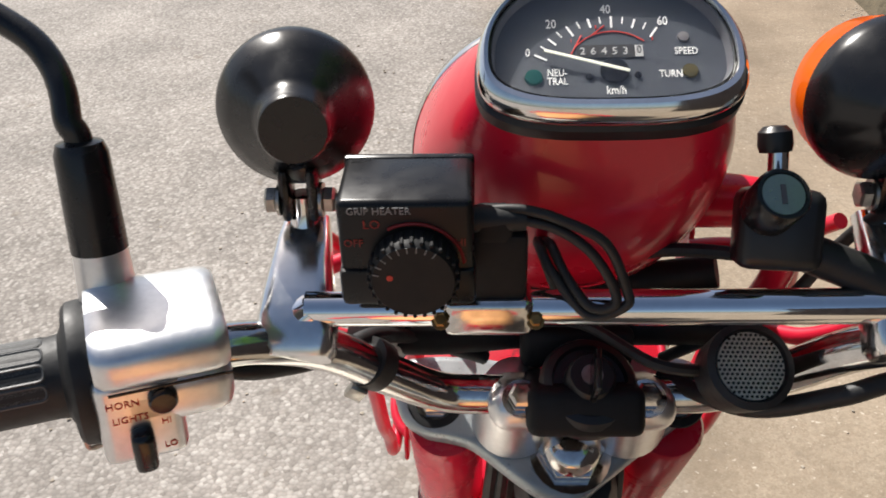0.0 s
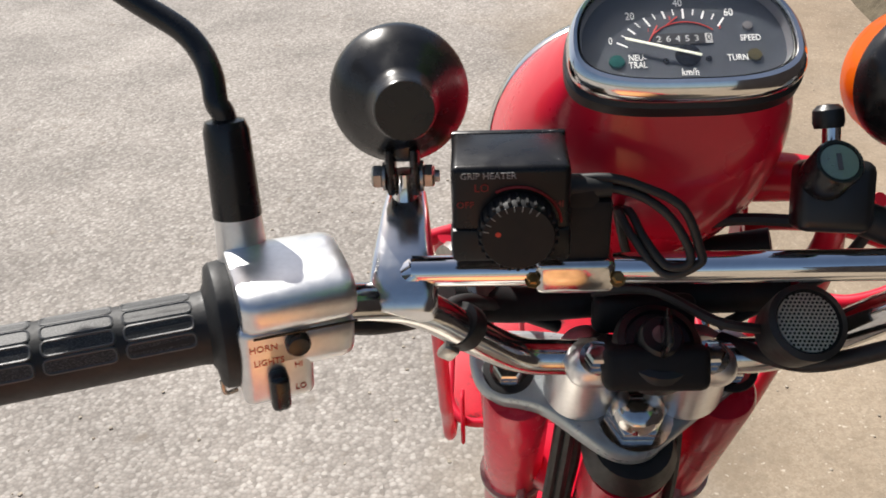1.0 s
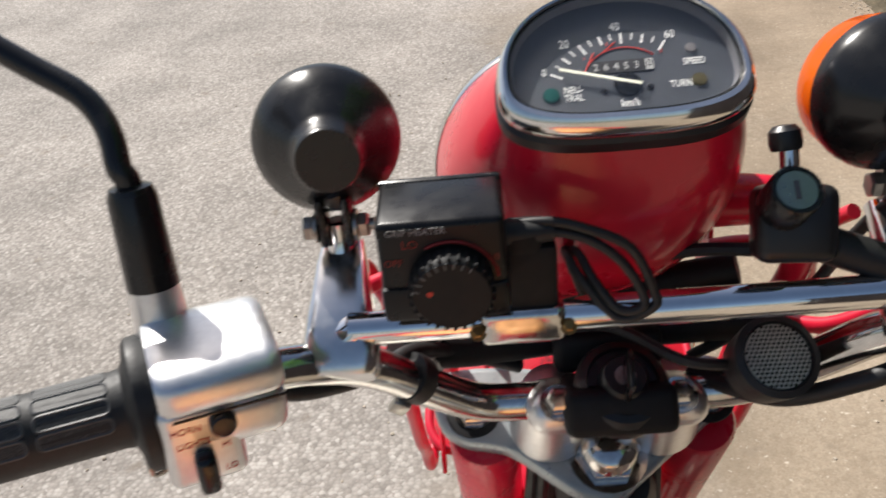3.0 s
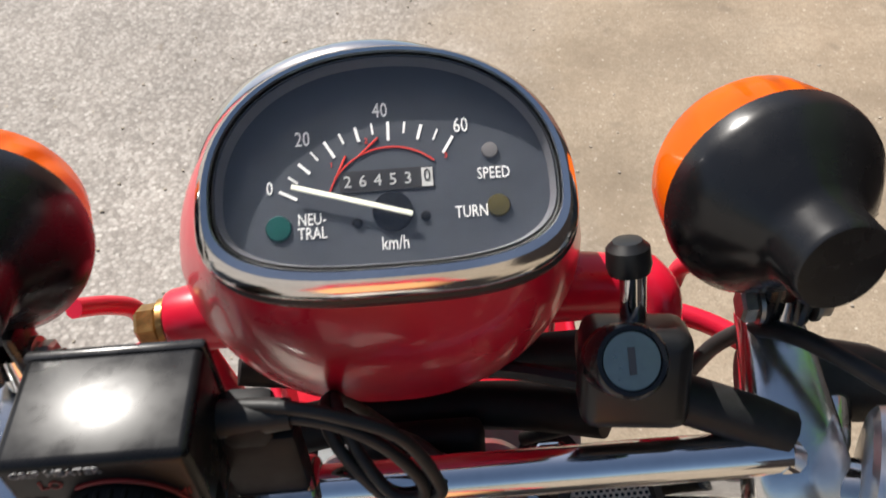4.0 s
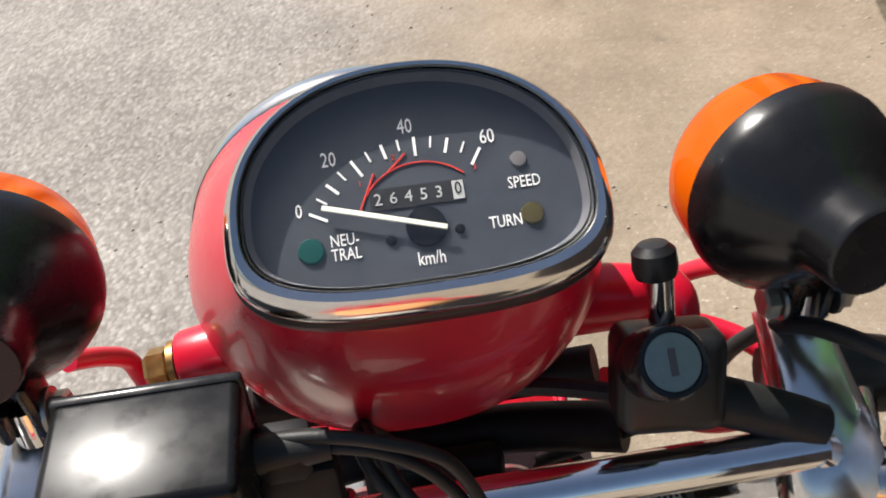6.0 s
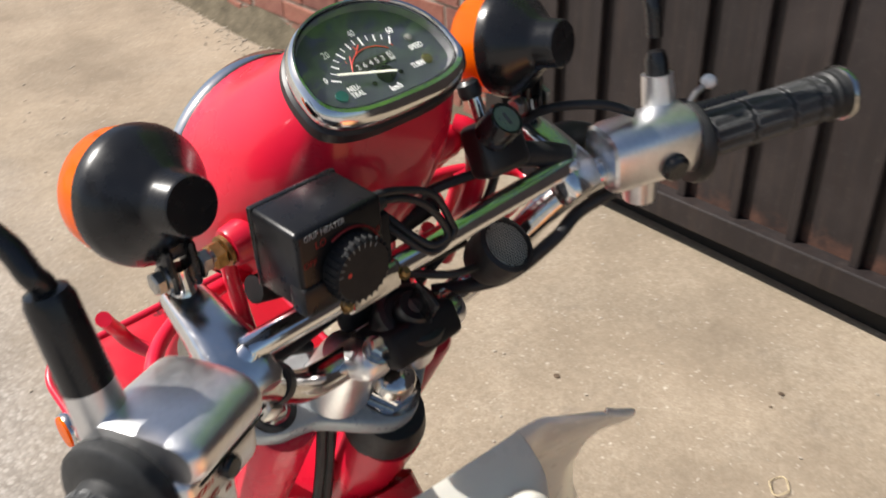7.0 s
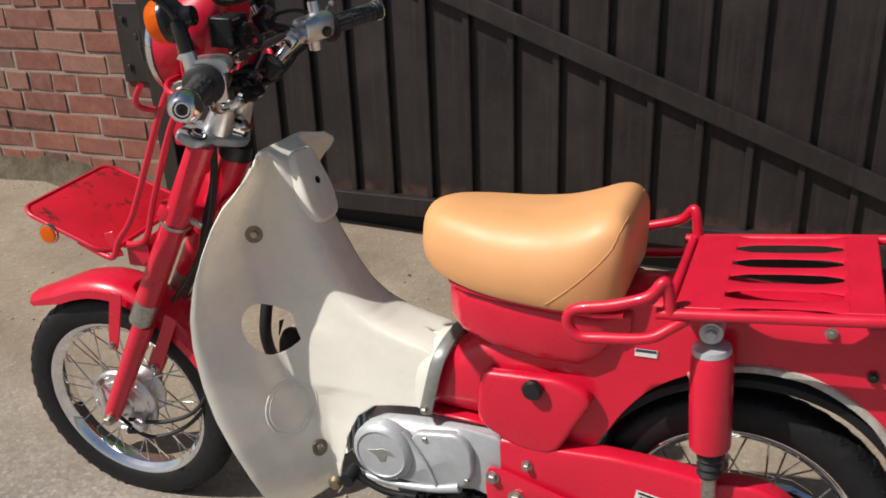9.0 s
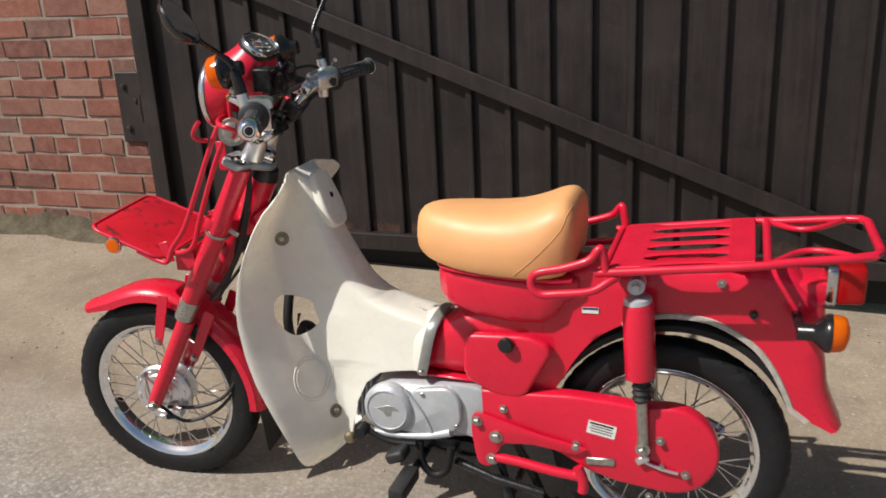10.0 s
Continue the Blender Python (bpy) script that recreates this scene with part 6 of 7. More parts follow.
# ---- helmet lock ----
lk = front("helmet_lock", block(0.037, 0.024, 0.036, 0.006, 3, pose(0.079, 0.341, 1.048, -26, 0, -6)), BLACK, bike, "black plastic helmet lock with a silver key face")
lm = frame_to((0.0722, 0.3272, 1.0725), (0.05, -0.62, 0.78), (1, 0, 0))
front("lock_collar", turned([(0.0120, -0.016), (0.0120, 0.002), (0.0110, 0.0034), (0.0095, 0.0034), (0.0093, 0.002), (0, 0.002)], 32, lm), SATIN, lk)
fc = front("lock_face", turned([(0, 0.0020), (0.0092, 0.0020), (0.0090, 0.0030), (0, 0.0032)], 32, lm), KEYFACE, lk, "silver lock face")
front("keyway", block(0.0022, 0.0085, 0.0006, 0, 1, lm @ Matrix.Translation((0, 0, 0.0033))), PRINT, fc, smooth=False)
front("lock_pin", tube([(0.0805, 0.348, 1.048), (0.0800, 0.362, 1.080)], 0.0046, 14), CHROME, lk, "chrome lock pin")
front("pin_cap", turned([(0, 0), (0.0070, 0), (0.0078, 0.003), (0.0074, 0.009), (0.005, 0.0115), (0, 0.0120)], 20, frame_to((0.0790, 0.361, 1.076), (-0.08, 0.40, 0.9))), BLACK, lk)
front("lock_arm", tube([(0.088, 0.337, 1.040), (0.118, 0.330, 1.030), (0.132, 0.326, 1.024)], 0.009, 12, smooth_n=3), RUBBER, lk)
front("lock_wire", tube([(0.098, 0.338, 1.030), (0.070, 0.350, 1.028), (0.035, 0.366, 1.020), (0.0, 0.38, 1.0)], 0.0035, 8, smooth_n=6), RUBBER, lk)

# ---- headlamp nacelle and speedometer ----
FACE_O = Vector((0.0015, 0.3625, 1.123))
TH = radians(33.7)
DN = Vector((0, -math.sin(TH), math.cos(TH)))
DV = Vector((0, math.cos(TH), math.sin(TH)))
DIAL_M = frame_to(FACE_O, DN, (1, 0, 0))
LAMP_X, LAMP_Y, LAMP_Z, LAMP_R = -0.0115, 0.464, 1.0225, 0.0790


def dial_shape(hw, top, bottom, n=72):
    """The dial's outline: widest below the middle, fuller at the foot than at the crown."""
    c = bottom + (top - bottom) * 0.355
    out = []
    for i in range(n):
        a = 2 * math.pi * i / n
        ca, sa = math.cos(a), math.sin(a)
        p, h = (3.0, c - bottom) if sa < 0 else (2.15, top - c)
        out.append((hw * math.copysign(abs(ca) ** (2 / p), ca), c + h * math.copysign(abs(sa) ** (2 / p), sa)))
    return out


def build_nacelle():
    # the shell sweeps from the dial's outline round to the lamp, about a line above both
    q = Vector((0, LAMP_Y, FACE_O.z - 0.012 + (LAMP_Y - FACE_O.y) * math.tan(TH)))
    base = FACE_O - DN * 0.012
    rings = []
    n = 12
    for k in range(n + 1):
        f = k / n
        th = TH + (math.pi / 2 - TH) * f
        d = Vector((0, -math.cos(th), -math.sin(th)))
        ring = []
        for i, (x, v) in enumerate(dial_shape(0.0552, 0.0395, -0.0335)):
            r0 = (q - (base + DV * v)).length
            a = 2 * math.pi * i / 72
            x1, r1 = LAMP_X + LAMP_R * math.cos(a), (q.z - (LAMP_Z + LAMP_R * math.sin(a)))
            bulge = math.sin(math.pi * f)
            low = max(0.0, -math.sin(a))
            x_ = x * (1 - f) + x1 * f + math.copysign(0.0085, x) * bulge * (1 - 1.2 * low) * min(1, abs(x) / 0.03)
            r_ = r0 * (1 - f) + r1 * f + 0.010 * bulge * low - 0.004 * bulge * max(0.0, math.sin(a))
            ring.append(q + d * r_ + Vector((x_, 0, 0)))
        rings.append(ring)
    bm = loft(rings)
    shell = front("headlamp_nacelle", bm, RED, bike, "glossy red headlamp shell with speedometer")
    hm = frame_to((LAMP_X, LAMP_Y, LAMP_Z), (-0.05, 1, 0.0), (1, 0, 0))
    front("lamp_rim", turned([(0.070, 0.0), (0.0790, 0.0), (0.0802, 0.002), (0.0802, 0.008), (0.077, 0.013), (0.070, 0.015), (0.068, 0.010)], 64, hm), BEZEL, shell, "chromed headlamp rim")
    front("lamp_gasket", turned([(0.074, -0.001), (0.0796, -0.001), (0.0796, 0.0035), (0.074, 0.0035)], 64, hm), GASKET, shell)
    front("lamp_lens", turned([(0, 0.012), (0.069, 0.012), (0.066, 0.020), (0.050, 0.028), (0, 0.033)], 48, hm), CLEARLENS, shell, "headlamp lens")
    for s in (-1, 1):
        lug = front("nacelle_lug", turned([(0.015, -0.02), (0.0135, 0.004), (0.0125, 0.014), (0.0115, 0.016), (0, 0.016)], 24, frame_to((s * 0.076, 0.396, 1.030), (s, -0.05, -0.05))), RED, shell)
        front("lug_bolt", bolt(0.0085, 0.010, frame_to((s * 0.093, 0.395, 1.029), (s, -0.05, -0.05)), 1.15), BRASS if s < 0 else STEEL, lug)
    front("nacelle_stay", tube([(0.094, 0.394, 1.040), (0.100, 0.384, 1.036), (0.100, 0.378, 1.02), (0.098, 0.380, 0.99), (0.085, 0.40, 0.93)], 0.008, 12, smooth_n=5), RED, shell, "red lamp stay")
    front("nacelle_stay", tube([(-0.088, 0.404, 1.03), (-0.088, 0.405, 1.0), (-0.078, 0.41, 0.93)], 0.005, 12, smooth_n=5), RED, shell, "red lamp stay")
    # speedometer
    def ring_on(hw, top, bottom, off):
        return [DIAL_M @ Vector((x, y, off)) for x, y in dial_shape(hw, top, bottom)]
    front("dial_gasket", loft([ring_on(0.0548, 0.0392, -0.0335, -0.014), ring_on(0.0568, 0.0412, -0.0356, -0.012), ring_on(0.0568, 0.0412, -0.0356, -0.005), ring_on(0.0550, 0.0396, -0.0340, -0.0035)]), GASKET, shell, "black rubber gasket")
    bez = front("bezel", loft([ring_on(*q) for q in ((0.0545, 0.0390, -0.0335, -0.004), (0.0560, 0.0404, -0.0349, -0.001), (0.0560, 0.0404, -0.0347, 0.0035), (0.0550, 0.0398, -0.0325, 0.0065), (0.0530, 0.0388, -0.0302, 0.0082), (0.0512, 0.0378, -0.0277, 0.0078), (0.0500, 0.0371, -0.0263, 0.0050), (0.0496, 0.0368, -0.0258, 0.0010))], caps=False), BEZEL, shell, "chromed dial bezel")
    front("dial_well", loft([ring_on(0.0496, 0.0368, -0.0259, 0.0045), ring_on(0.0482, 0.0356, -0.0247, -0.0002)], caps=False), PRINT, bez)
    dial = front("dial", loft([ring_on(0.0497, 0.0369, -0.0259, -0.0018), ring_on(0.0497, 0.0369, -0.0259, 0.0)]), DIAL, bez, "dark grey speedometer face with blue sky reflection in its colour")
    gl = front("dial_glass", loft([ring_on(0.0498, 0.0370, -0.0260, 0.0052), ring_on(0.0498, 0.0370, -0.0260, 0.0062)]), GLASS, bez, "clear dial glass")
    gl.visible_shadow = False
    D = STEER @ DIAL_M @ Matrix.Translation((0, 0.0008, 0.0001)) @ Matrix.Diagonal((0.975, 0.975, 1, 1))
    hub = Vector((0.0016, -0.0106))
    mid = Vector((0.00076, -0.0199))
    for i in range(13):
        ang = radians(151.6 - 7.9 * i)
        big = i % 2 == 0
        L = 0.0060 if i % 4 == 0 else (0.0048 if big else 0.0036)
        c = mid + Vector((math.cos(ang), math.sin(ang))) * (0.0376 - L / 2)
        part("tick", block(0.0009 if big else 0.0006, L, 0.0002, 0, 1, D @ Matrix.Translation((c.x, c.y, 0.0001)) @ Matrix.Rotation(ang - math.pi / 2, 4, 'Z')), WHITE, dial, smooth=False)
    for txt, x, y, sz in (("0", -0.0352, -0.0010, 0.0060), ("20", -0.0246, 0.0138, 0.0066), ("40", -0.0004, 0.0213, 0.0066), ("60", 0.0240, 0.0147, 0.0066), ("NEU-", -0.0229, -0.0114, 0.0052), ("TRAL", -0.0229, -0.0157, 0.0052), ("TURN", 0.0254, -0.0125, 0.0052), ("SPEED", 0.0329, -0.0010, 0.0052), ("km/h", 0.0018, -0.0204, 0.0058)):
        lettering(txt, sz, WHITE, dial, D @ Matrix.Translation((x, y, 0.0001)), "lettering", "white lettering", 0.72)
    arc = [D @ Vector((0.0016 + 0.0196 * math.cos(radians(a)), -0.0092 + 0.0188 * math.sin(radians(a)), 0.0002)) for a in range(46, 166, 5)]
    part("red_arc", tube(arc, 0.00028, 5), REDMARK, dial)
    for a0, a1, r1 in ((128, 150, 0.0215), (98, 118, 0.0222)):
        part("red_mark", tube([D @ Vector((0.0016 + 0.0196 * math.cos(radians(a1)), -0.0092 + 0.0188 * math.sin(radians(a1)), 0.0002)), D @ Vector((0.0016 + r1 * math.cos(radians(a0)), -0.0092 + r1 * math.sin(radians(a0)), 0.0002))], 0.00035, 5), REDMARK, dial)
    for txt, ang in (("1", 140), ("2", 107), ("3", 42)):
        lettering(txt, 0.0024, REDMARK, dial, D @ Matrix.Translation((0.0016 + 0.0232 * math.cos(radians(ang)), -0.0092 + 0.0222 * math.sin(radians(ang)), 0.0001)), "lettering")
    win = part("odometer", slab([(-0.0140, -0.0040), (0.0145, -0.0040), (0.0145, 0.0026), (-0.0140, 0.0026)], 0.0003, 0, 1, D), WINDOW, dial, "black odometer window")
    for i, ch in enumerate("26453"):
        lettering(ch, 0.0052, surface("odometer_digit", (0.45, 0.45, 0.44), 0.5) if i == 0 else bpy.data.materials["odometer_digit"], win, D @ Matrix.Translation((-0.0115 + 0.0046 * i, -0.0008, 0.0004)), "digit")
    part("tenths_wheel", slab([(0.0110, -0.0036), (0.0144, -0.0036), (0.0144, 0.0022), (0.0110, 0.0022)], 0.0005, 0, 1, D), bpy.data.materials["odometer_digit"], win)
    lettering("0", 0.0056, WINDOW, win, D @ Matrix.Translation((0.0127, -0.0004, 0.0006)), "digit", "", 0.85)
    part("needle_boss", turned([(0, 0), (0.0062, 0), (0.0060, 0.0010), (0, 0.0012)], 32, D @ Matrix.Translation((hub.x, hub.y, 0))), SATIN, dial)
    a, b = Vector((-0.0283, -0.0014)), Vector((0.0076, -0.0123))
    nm = D @ Matrix.Translation(((a.x + b.x) / 2, (a.y + b.y) / 2, 0.0026)) @ Matrix.Rotation(math.atan2(b.y - a.y, b.x - a.x), 4, 'Z')
    part("needle", block((b - a).length, 0.0016, 0.0006, 0.0002, 1, nm), NEEDLE, dial, "cream needle resting at zero")
    for x, y, r, mt, nm_ in ((-0.0330, -0.0134, 0.0040, GREENLENS, "neutral_lamp"), (0.0336, -0.0111, 0.0036, YELLENS, "turn_lamp"), (0.0323, 0.0063, 0.0026, CLEARLENS, "speed_lamp")):
        part(nm_, turned([(0, 0), (r, 0), (r * 0.9, 0.0008), (0, 0.0012)], 24, D @ Matrix.Translation((x, y, 0))), mt, dial)
    for x, y in ((-0.0093, -0.0135), (0.0114, -0.0127)):
        part("dial_screw", turned([(0, 0), (0.0016, 0), (0.0012, 0.0008), (0, 0.001)], 16, D @ Matrix.Translation((x, y, 0))), SATIN, dial)


build_nacelle()

# ---- front tray and its rods ----
def build_tray():
    a, b = Vector((0, 0.562, 0.645)), Vector((0, 0.775, 0.722))
    v = (b - a).normalized()
    n = Vector((0, -v.z, v.y))
    m = frame_to(a, n, (1, 0, 0))
    d = (b - a).length
    o = rounded([(-0.118, 0.034), (0.118, 0.034), (0.132, 0.056), (0.128, d - 0.02), (0.114, d), (-0.114, d), (-0.128, d - 0.02), (-0.132, 0.056)], 0.014, 4)
    tray = front("front_tray", slab(o, 0.004, 0.0015, 2, m), TRAY_RED, bike, "scuffed red front carrier tray")
    rim = [m @ Vector((x, y, 0.002)) for x, y in o]
    front("tray_rim", tube(rim, 0.0048, 10, closed=True), RED_WORN, tray)
    for s in (-1, 1):
        c = frame_to(m @ Vector((s * 0.133, 0.155, -0.012)), (s, 0.0, 0.05), (0, 1, 0))
        rf = front("reflector", turned([(0, 0), (0.0195, 0), (0.0200, 0.004), (0.0185, 0.007), (0, 0.0065)], 32, c), CHROME_OLD, tray, "round amber side reflector")
        front("reflector_lens", turned([(0, 0.006), (0.0168, 0.006), (0.0160, 0.009), (0, 0.0105)], 32, c), AMBER, rf)
        # rods from the tray up beside the lamp
        front("tray_rod", tube([m @ Vector((s * 0.124, 0.10, -0.007)), m @ Vector((s * 0.129, 0.04, -0.006)), (s * 0.131, 0.580, 0.656), (s * 0.131, 0.563, 0.690), (s * 0.130, 0.538, 0.722), (s * 0.130, 0.514, 0.764), (s * 0.128, 0.438, 0.930), (s * 0.118, 0.412, 0.985)], 0.0058, 10, smooth_n=5), RED_WORN, tray, "red steel rod from the tray to the lamp")
        front("tray_rod", tube([m @ Vector((s * 0.080, 0.034, -0.004)), (s * 0.088, 0.540, 0.675), (s * 0.093, 0.505, 0.755), (s * 0.095, 0.452, 0.880), (s * 0.09, 0.42, 0.945)], 0.0058, 10, smooth_n=5), RED_WORN, tray)
        front("rod_tab", block(0.004, 0.024, 0.050, 0.002, 1, pose(s * 0.118, 0.588, 0.672, -18, 0, 0)), RED_WORN, tray)
        front("guard_loop", tube([(s * 0.066, 0.425, 0.982), (s * 0.085, 0.424, 0.984), (s * 0.112, 0.420, 0.984), (s * 0.138, 0.408, 0.982), (s * 0.155, 0.390, 0.980), (s * 0.156, 0.378, 0.977), (s * 0.142, 0.372, 0.968), (s * 0.120, 0.385, 0.950), (s * 0.10, 0.42, 0.935)], 0.0050, 10, smooth_n=6), RED_WORN, tray, "red guard loop beside the lamp")
        front("guard_hook", tube([(s * 0.126, 0.444, 0.940), (s * 0.133, 0.458, 0.942), (s * 0.138, 0.466, 0.947), (s * 0.142, 0.468, 0.957), (s * 0.149, 0.458, 0.972), (s * 0.156, 0.443, 0.988)], 0.0050, 10, smooth_n=6), RED_WORN, tray)
        front("guard_plate", slab(rounded([(0, 0), (0.022, 0), (0.018, 0.065), (-0.004, 0.065)], 0.005, 3), 0.003, 0.0008, 1, frame_to((s * 0.068, 0.437, 0.925), (s, 0, 0), (0, 1, 0))), RED_WORN, tray)
    for x in (-0.08, 0.08):
        front("tray_bracket", block(0.006, 0.05, 0.05, 0.002, 1, pose(x, 0.566, 0.638)), RED_WORN, tray)
    front("tray_back_plate", block(0.16, 0.006, 0.05, 0.002, 1, pose(0, 0.545, 0.648)), RED_WORN, tray)
    front("tray_arm", tube([(0, 0.55, 0.645), (0, 0.51, 0.67), (0, 0.465, 0.705)], 0.012, 10), RED_WORN, tray)


TRAY_RED = surface("scuffed_red_paint", (0.63, 0.008, 0.026), 0.38, var=0.2, scale=14, fine=0.08, coat=0.2, spec=0.4)
_n = TRAY_RED.node_tree
_b = _n.nodes["Principled BSDF"]
_scuff = ramp(_n, noise_node(_n, 26, 8, 0.72), (0.555, grey(0)), (0.63, grey(0.9)))
_n.links.new(mix(_n, _scuff, _b.inputs["Base Color"].links[0].from_socket, (0.05, 0.016, 0.014)), _b.inputs["Base Color"])
build_tray()
# horn disc behind the grip, below the bar
hn = frame_to((-0.112, 0.392, 0.958), (-0.85, -0.40, 0.05), (0, 0, 1))
front("horn", turned([(0, -0.02), (0.020, -0.018), (0.029, -0.006), (0.031, 0.0), (0.029, 0.004), (0.022, 0.003), (0.012, 0.010), (0, 0.010)], 36, hn), STEEL, bike, "round dull metal horn")
# ---- brick wall ----
WALL_X = 1.436
FOOT_Z = 0.080
COURSE, LENGTH, HEADER, JOINT = 0.0851, 0.243, 0.1255, 0.0115


def build_wall():
    wall = tagged(part("wall_brick", block(0.22, 4.9, 2.75, 0, m=pose(WALL_X + 0.105, GATE_SIDE - 0.03 + 2.45, FOOT_Z + 1.25)), MORTAR, None, smooth=False), "old red brick wall with pale lime mortar", "wall", kind="structure")
    rng = random.Random(4)

    def brick_mesh(w, seed):
        r = random.Random(seed)
        bm = block(0.020, w - JOINT + r.uniform(-0.007, 0.004), COURSE - JOINT + r.uniform(-0.005, 0.003), 0.004, 2)
        for v in bm.verts:
            v.co += Vector((r.uniform(-0.0024, 0.0024), r.uniform(-0.0035, 0.0035), r.uniform(-0.0026, 0.0026)))
        return bm
    stretch = [None] * 7
    heads = [None] * 7
    rest = []
    y0 = GATE_SIDE - 0.05
    for c in range(32):
        z = FOOT_Z + COURSE * (c + 0.5)
        head = c % 4 == 1
        w = HEADER if head else LENGTH
        y = 1.637 if head else (1.716 if c % 2 == 0 else 1.817) - LENGTH
        while y < y0 + 4.85:
            if y + w > y0 + 0.03:
                yy = y + w / 2
                near = y < 3.55 and z < 1.42
                pos = Vector((WALL_X + rng.uniform(-0.003, 0.003), yy + rng.uniform(-0.003, 0.003), z + rng.uniform(-0.002, 0.002)))
                if near:
                    k = rng.randrange(7)
                    pool = heads if head else stretch
                    if pool[k] is None:
                        ob = part("brick", brick_mesh(w, k + (10 if head else 0)), BRICK, wall, smooth=False)
                        pool[k] = ob.data
                    else:
                        ob = part("brick", None, None, wall, data=pool[k])
                    ob.location = pos
                    ob.rotation_euler = (rng.uniform(-0.012, 0.012), 0, rng.uniform(-0.012, 0.012))
                else:
                    rest.append((pos, w))
            y += w
    far = bmesh.new()
    for pos, w in rest:
        b = bmesh.ops.create_cube(far, size=1)
        for v in b["verts"]:
            v.co = Vector((v.co.x * 0.02, v.co.y * (w - JOINT), v.co.z * (COURSE - JOINT))) + pos
    tagged(part("upper_bricks", far, BRICK, wall, smooth=False), kind="stuff")
    # rough footing with moss and spilt soil where wall meets yard
    bm = bmesh.new()
    ys = [y0 + 0.02 + 0.03 * i for i in range(165)]
    rows = []
    for k, (dx, dz) in enumerate(((0.06, 0.14), (-0.004, 0.125), (-0.022, 0.075), (-0.055, 0.022), (-0.11, -0.006))):
        rows.append([Vector((WALL_X + dx + 0.014 * noise.noise((y * 6, k * 3.1, 0)), y, ground_z(WALL_X + dx, y) + dz * (0.75 + 0.5 * noise.noise((y * 4.0, k * 1.7, 2))) - 0.004)) for y in ys])
    tagged(part("wall_footing", loft(rows, closed_ring=False), FOOTING, None), "crumbling mossy footing with dirt along the wall", "footing", kind="structure")


build_wall()


# ---- litter on the yard ----
def scatter(name, label, category, n, seed, size, material, region, squash=0.5):
    r = random.Random(seed)
    bm = bmesh.new()
    for _ in range(n):
        x, y = region(r)
        s = size * r.uniform(0.5, 1.6)
        b = bmesh.ops.create_icosphere(bm, subdivisions=1, radius=s)
        for v in b["verts"]:
            v.co = Vector((v.co.x * r.uniform(0.8, 1.2), v.co.y * r.uniform(0.8, 1.2), v.co.z * squash)) + Vector((x, y, ground_z(x, y) + s * squash * 0.5))
    tagged(part(name, bm, material, None), label, category, kind="stuff")


STONE = surface("pale_grit", (0.46, 0.40, 0.32), 0.85, var=0.4, scale=30, fine=0.3)
DEBRIS = surface("dark_debris", (0.10, 0.065, 0.04), 0.9, var=0.4, scale=60)
scatter("grit", "loose pale grit scattered on the yard", "grit", 900, 3, 0.0035, STONE, lambda r: (r.uniform(-1.2, 1.42), r.uniform(-1.2, 3.4)))
scatter("wall_grit", "loose grit and soil along the wall foot", "grit", 500, 5, 0.004, STONE, lambda r: (WALL_X - 0.06 - abs(r.gauss(0, 0.07)), r.uniform(1.80, 3.8)))
scatter("dark_crumbs", "dark crumbs and leaf bits on the concrete", "debris", 12, 8, 0.006, DEBRIS, lambda r: (r.uniform(0.5, 1.35), r.uniform(-0.4, 1.6)), 0.35)


def round_spot(cx, cy, spread):
    return lambda r: (cx + r.gauss(0, spread), cy + r.gauss(0, spread * 0.8))


# Crumbs drawn for the dark stain on the concrete.
scatter("soil_patch", "small dark stain on the concrete, built of crumbs", "soil", 140, 12, 0.0035, DEBRIS, round_spot(1.035, 0.120, 0.016), 0.3)
STRAW = surface("dry_straw", (0.62, 0.50, 0.30), 0.7, var=0.2, scale=80)
sx, sy = 0.912, 0.428
curl = [(sx + 0.022 * math.cos(a) * (1 + 0.3 * math.sin(2 * a)), sy + 0.018 * math.sin(a), ground_z(sx, sy) + 0.004 + 0.002 * math.cos(3 * a)) for a in (0.45 * i for i in range(16))]
tagged(part("dry_straw", tube(curl, 0.0011, 6, smooth_n=3), STRAW, None), "curled wisp of dry straw lying on the concrete", "straw")


# ---- unseen tree added beyond the gate, for green reflections and to block skylight ----
LEAF = surface("green_leaf", (0.10, 0.24, 0.045), 0.5, var=0.4, scale=2.0, fine=0.2, fine_scale=25)
see_through(LEAF, (0.20, 0.46, 0.07), 0.4)
BARK = surface("bark", (0.16, 0.12, 0.085), 0.9, var=0.4, scale=12, fine=0.3, fine_scale=80, lift=0.6)


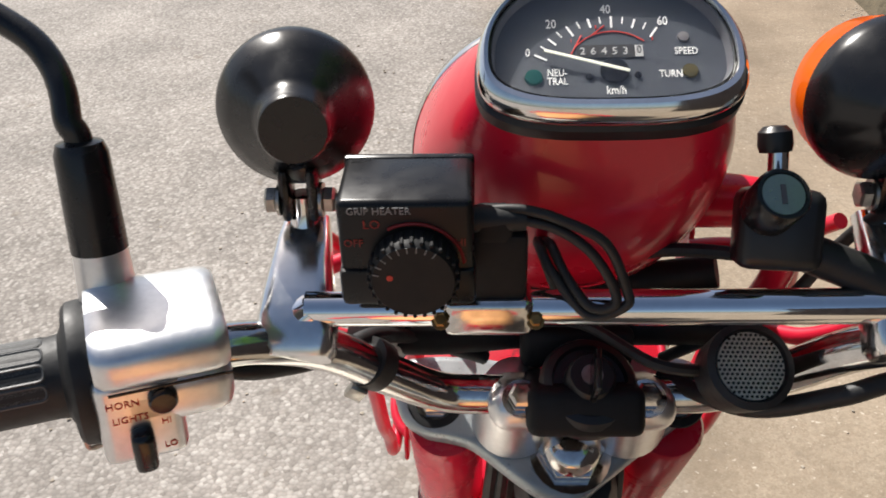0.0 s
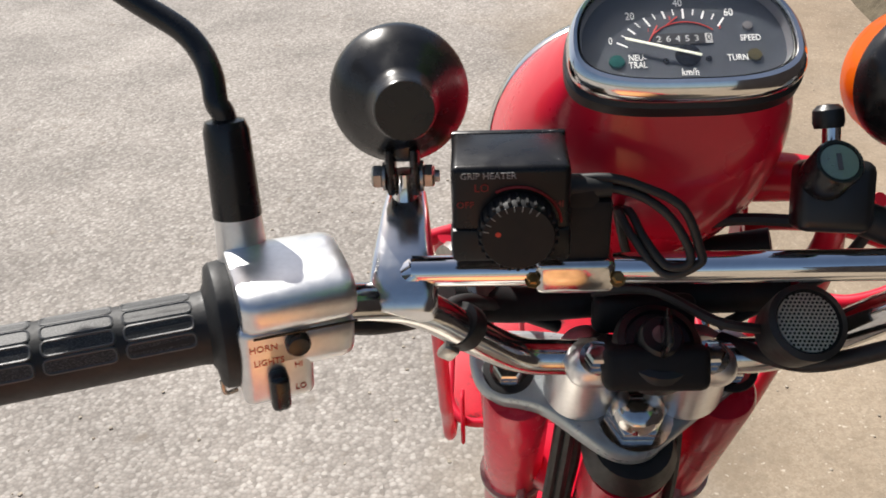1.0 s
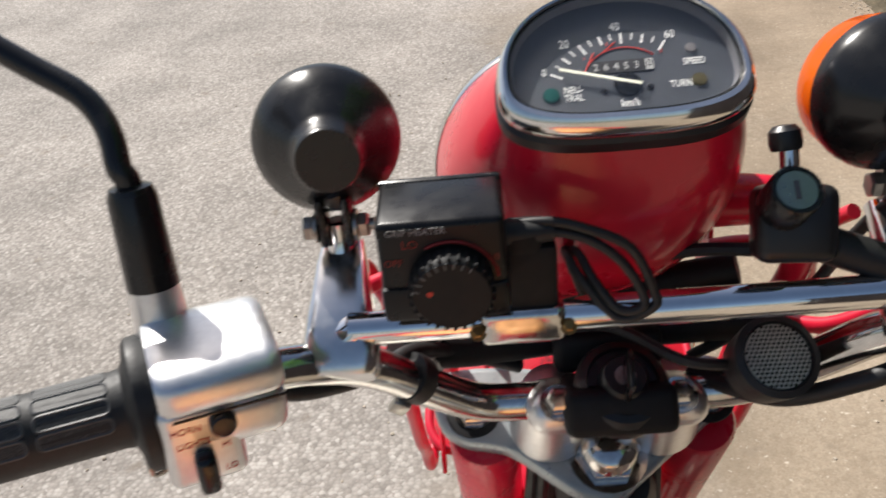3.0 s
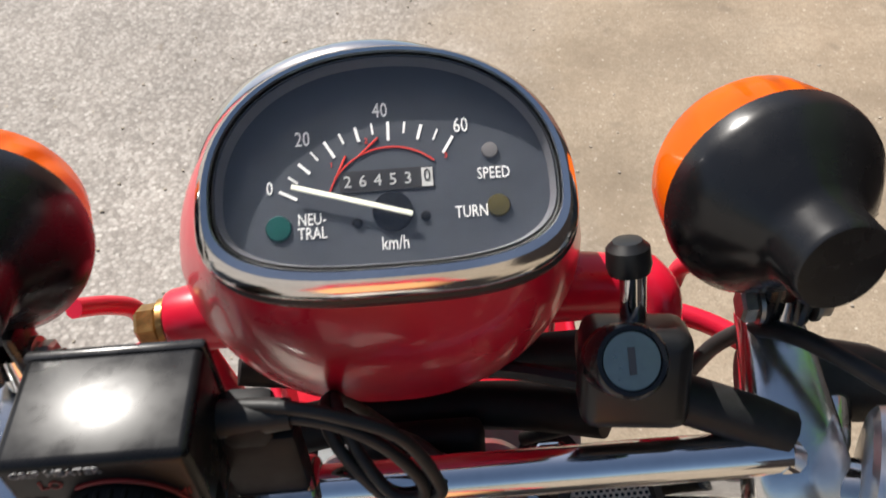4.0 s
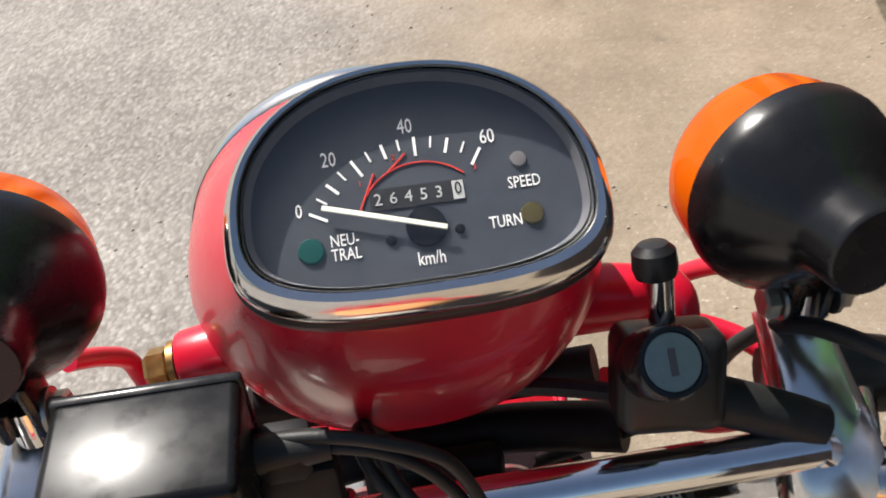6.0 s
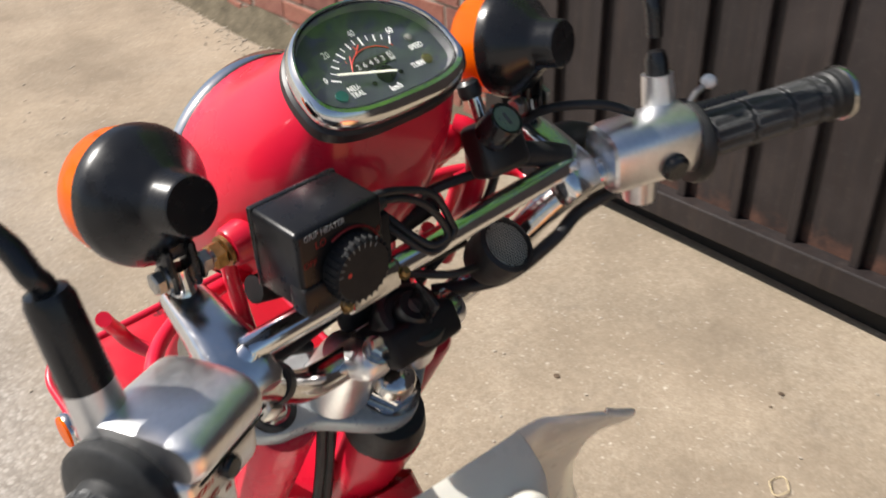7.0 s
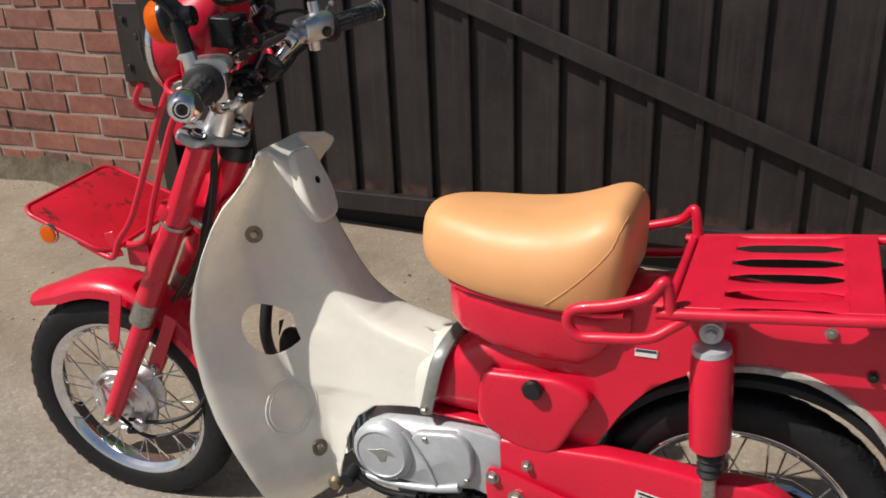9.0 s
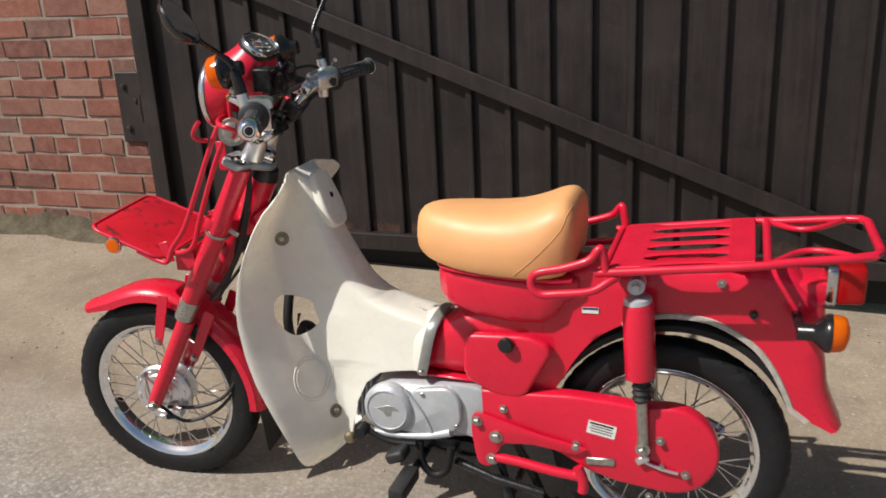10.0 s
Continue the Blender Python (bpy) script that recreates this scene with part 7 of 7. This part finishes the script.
def build_unseen_tree():
    foot = Vector((3.9, 0.4, ground_z(3.9, 0.4) - 0.05))
    tree = thing("tree", "broad leafy green tree behind the gate, unseen, added for green reflections", "tree", Matrix.Translation(foot))
    part("trunk", tube([(0, 0, 0), (0.04, -0.03, 0.9), (-0.05, 0.05, 2.0), (0.02, 0.0, 3.4)], [0.20, 0.15, 0.13, 0.07], 14, smooth_n=5), BARK, tree)
    r = random.Random(21)
    tips = []
    for i in range(16):
        a, z0 = i * 2.4, 0.8 + 0.16 * i
        out = 1.5 + 0.4 * r.random()
        tip = Vector((out * math.cos(a), 1.7 * out * math.sin(a), z0 + 1.2 + r.random()))
        mid = tip * 0.5 + Vector((0, 0, z0 * 0.35))
        part("limb", tube([(0, 0, z0), mid, tip], [0.055, 0.035, 0.012], 8, smooth_n=4), BARK, tree)
        tips += [tip, mid]
    verts, faces = [], []
    for k in range(420):
        th, u = r.uniform(0, 2 * math.pi), r.uniform(-1, 1)
        q = math.sqrt(1 - u * u) * r.uniform(0.72, 1.03)
        c = Vector((1.9 * q * math.cos(th), 3.3 * q * math.sin(th), 3.4 + 3.2 * u * r.uniform(0.8, 1.0)))
        if k % 5 == 0:
            c = r.choice(tips) + Vector((r.gauss(0, 0.2), r.gauss(0, 0.3), r.gauss(0, 0.2)))
        for _ in range(26):
            p = c + Vector((r.gauss(0, 0.17), r.gauss(0, 0.20), r.gauss(0, 0.15)))
            e = Vector((r.gauss(0, 1), r.gauss(0, 1), r.gauss(0, 0.6))).normalized()
            f = e.cross(Vector((r.gauss(0, 1), r.gauss(0, 1), r.gauss(0, 1)))).normalized()
            L, w = r.uniform(0.07, 0.12), r.uniform(0.03, 0.05)
            n = len(verts)
            verts += [p - e * L, p + f * w, p + e * L, p - f * w + e.cross(f) * 0.012]
            faces.append((n, n + 1, n + 2, n + 3))
    me = bpy.data.meshes.new("crown")
    me.from_pydata(verts, [], faces)
    me.materials.append(LEAF)
    tagged(part("crown", None, None, tree, data=me), kind="stuff")


build_unseen_tree()
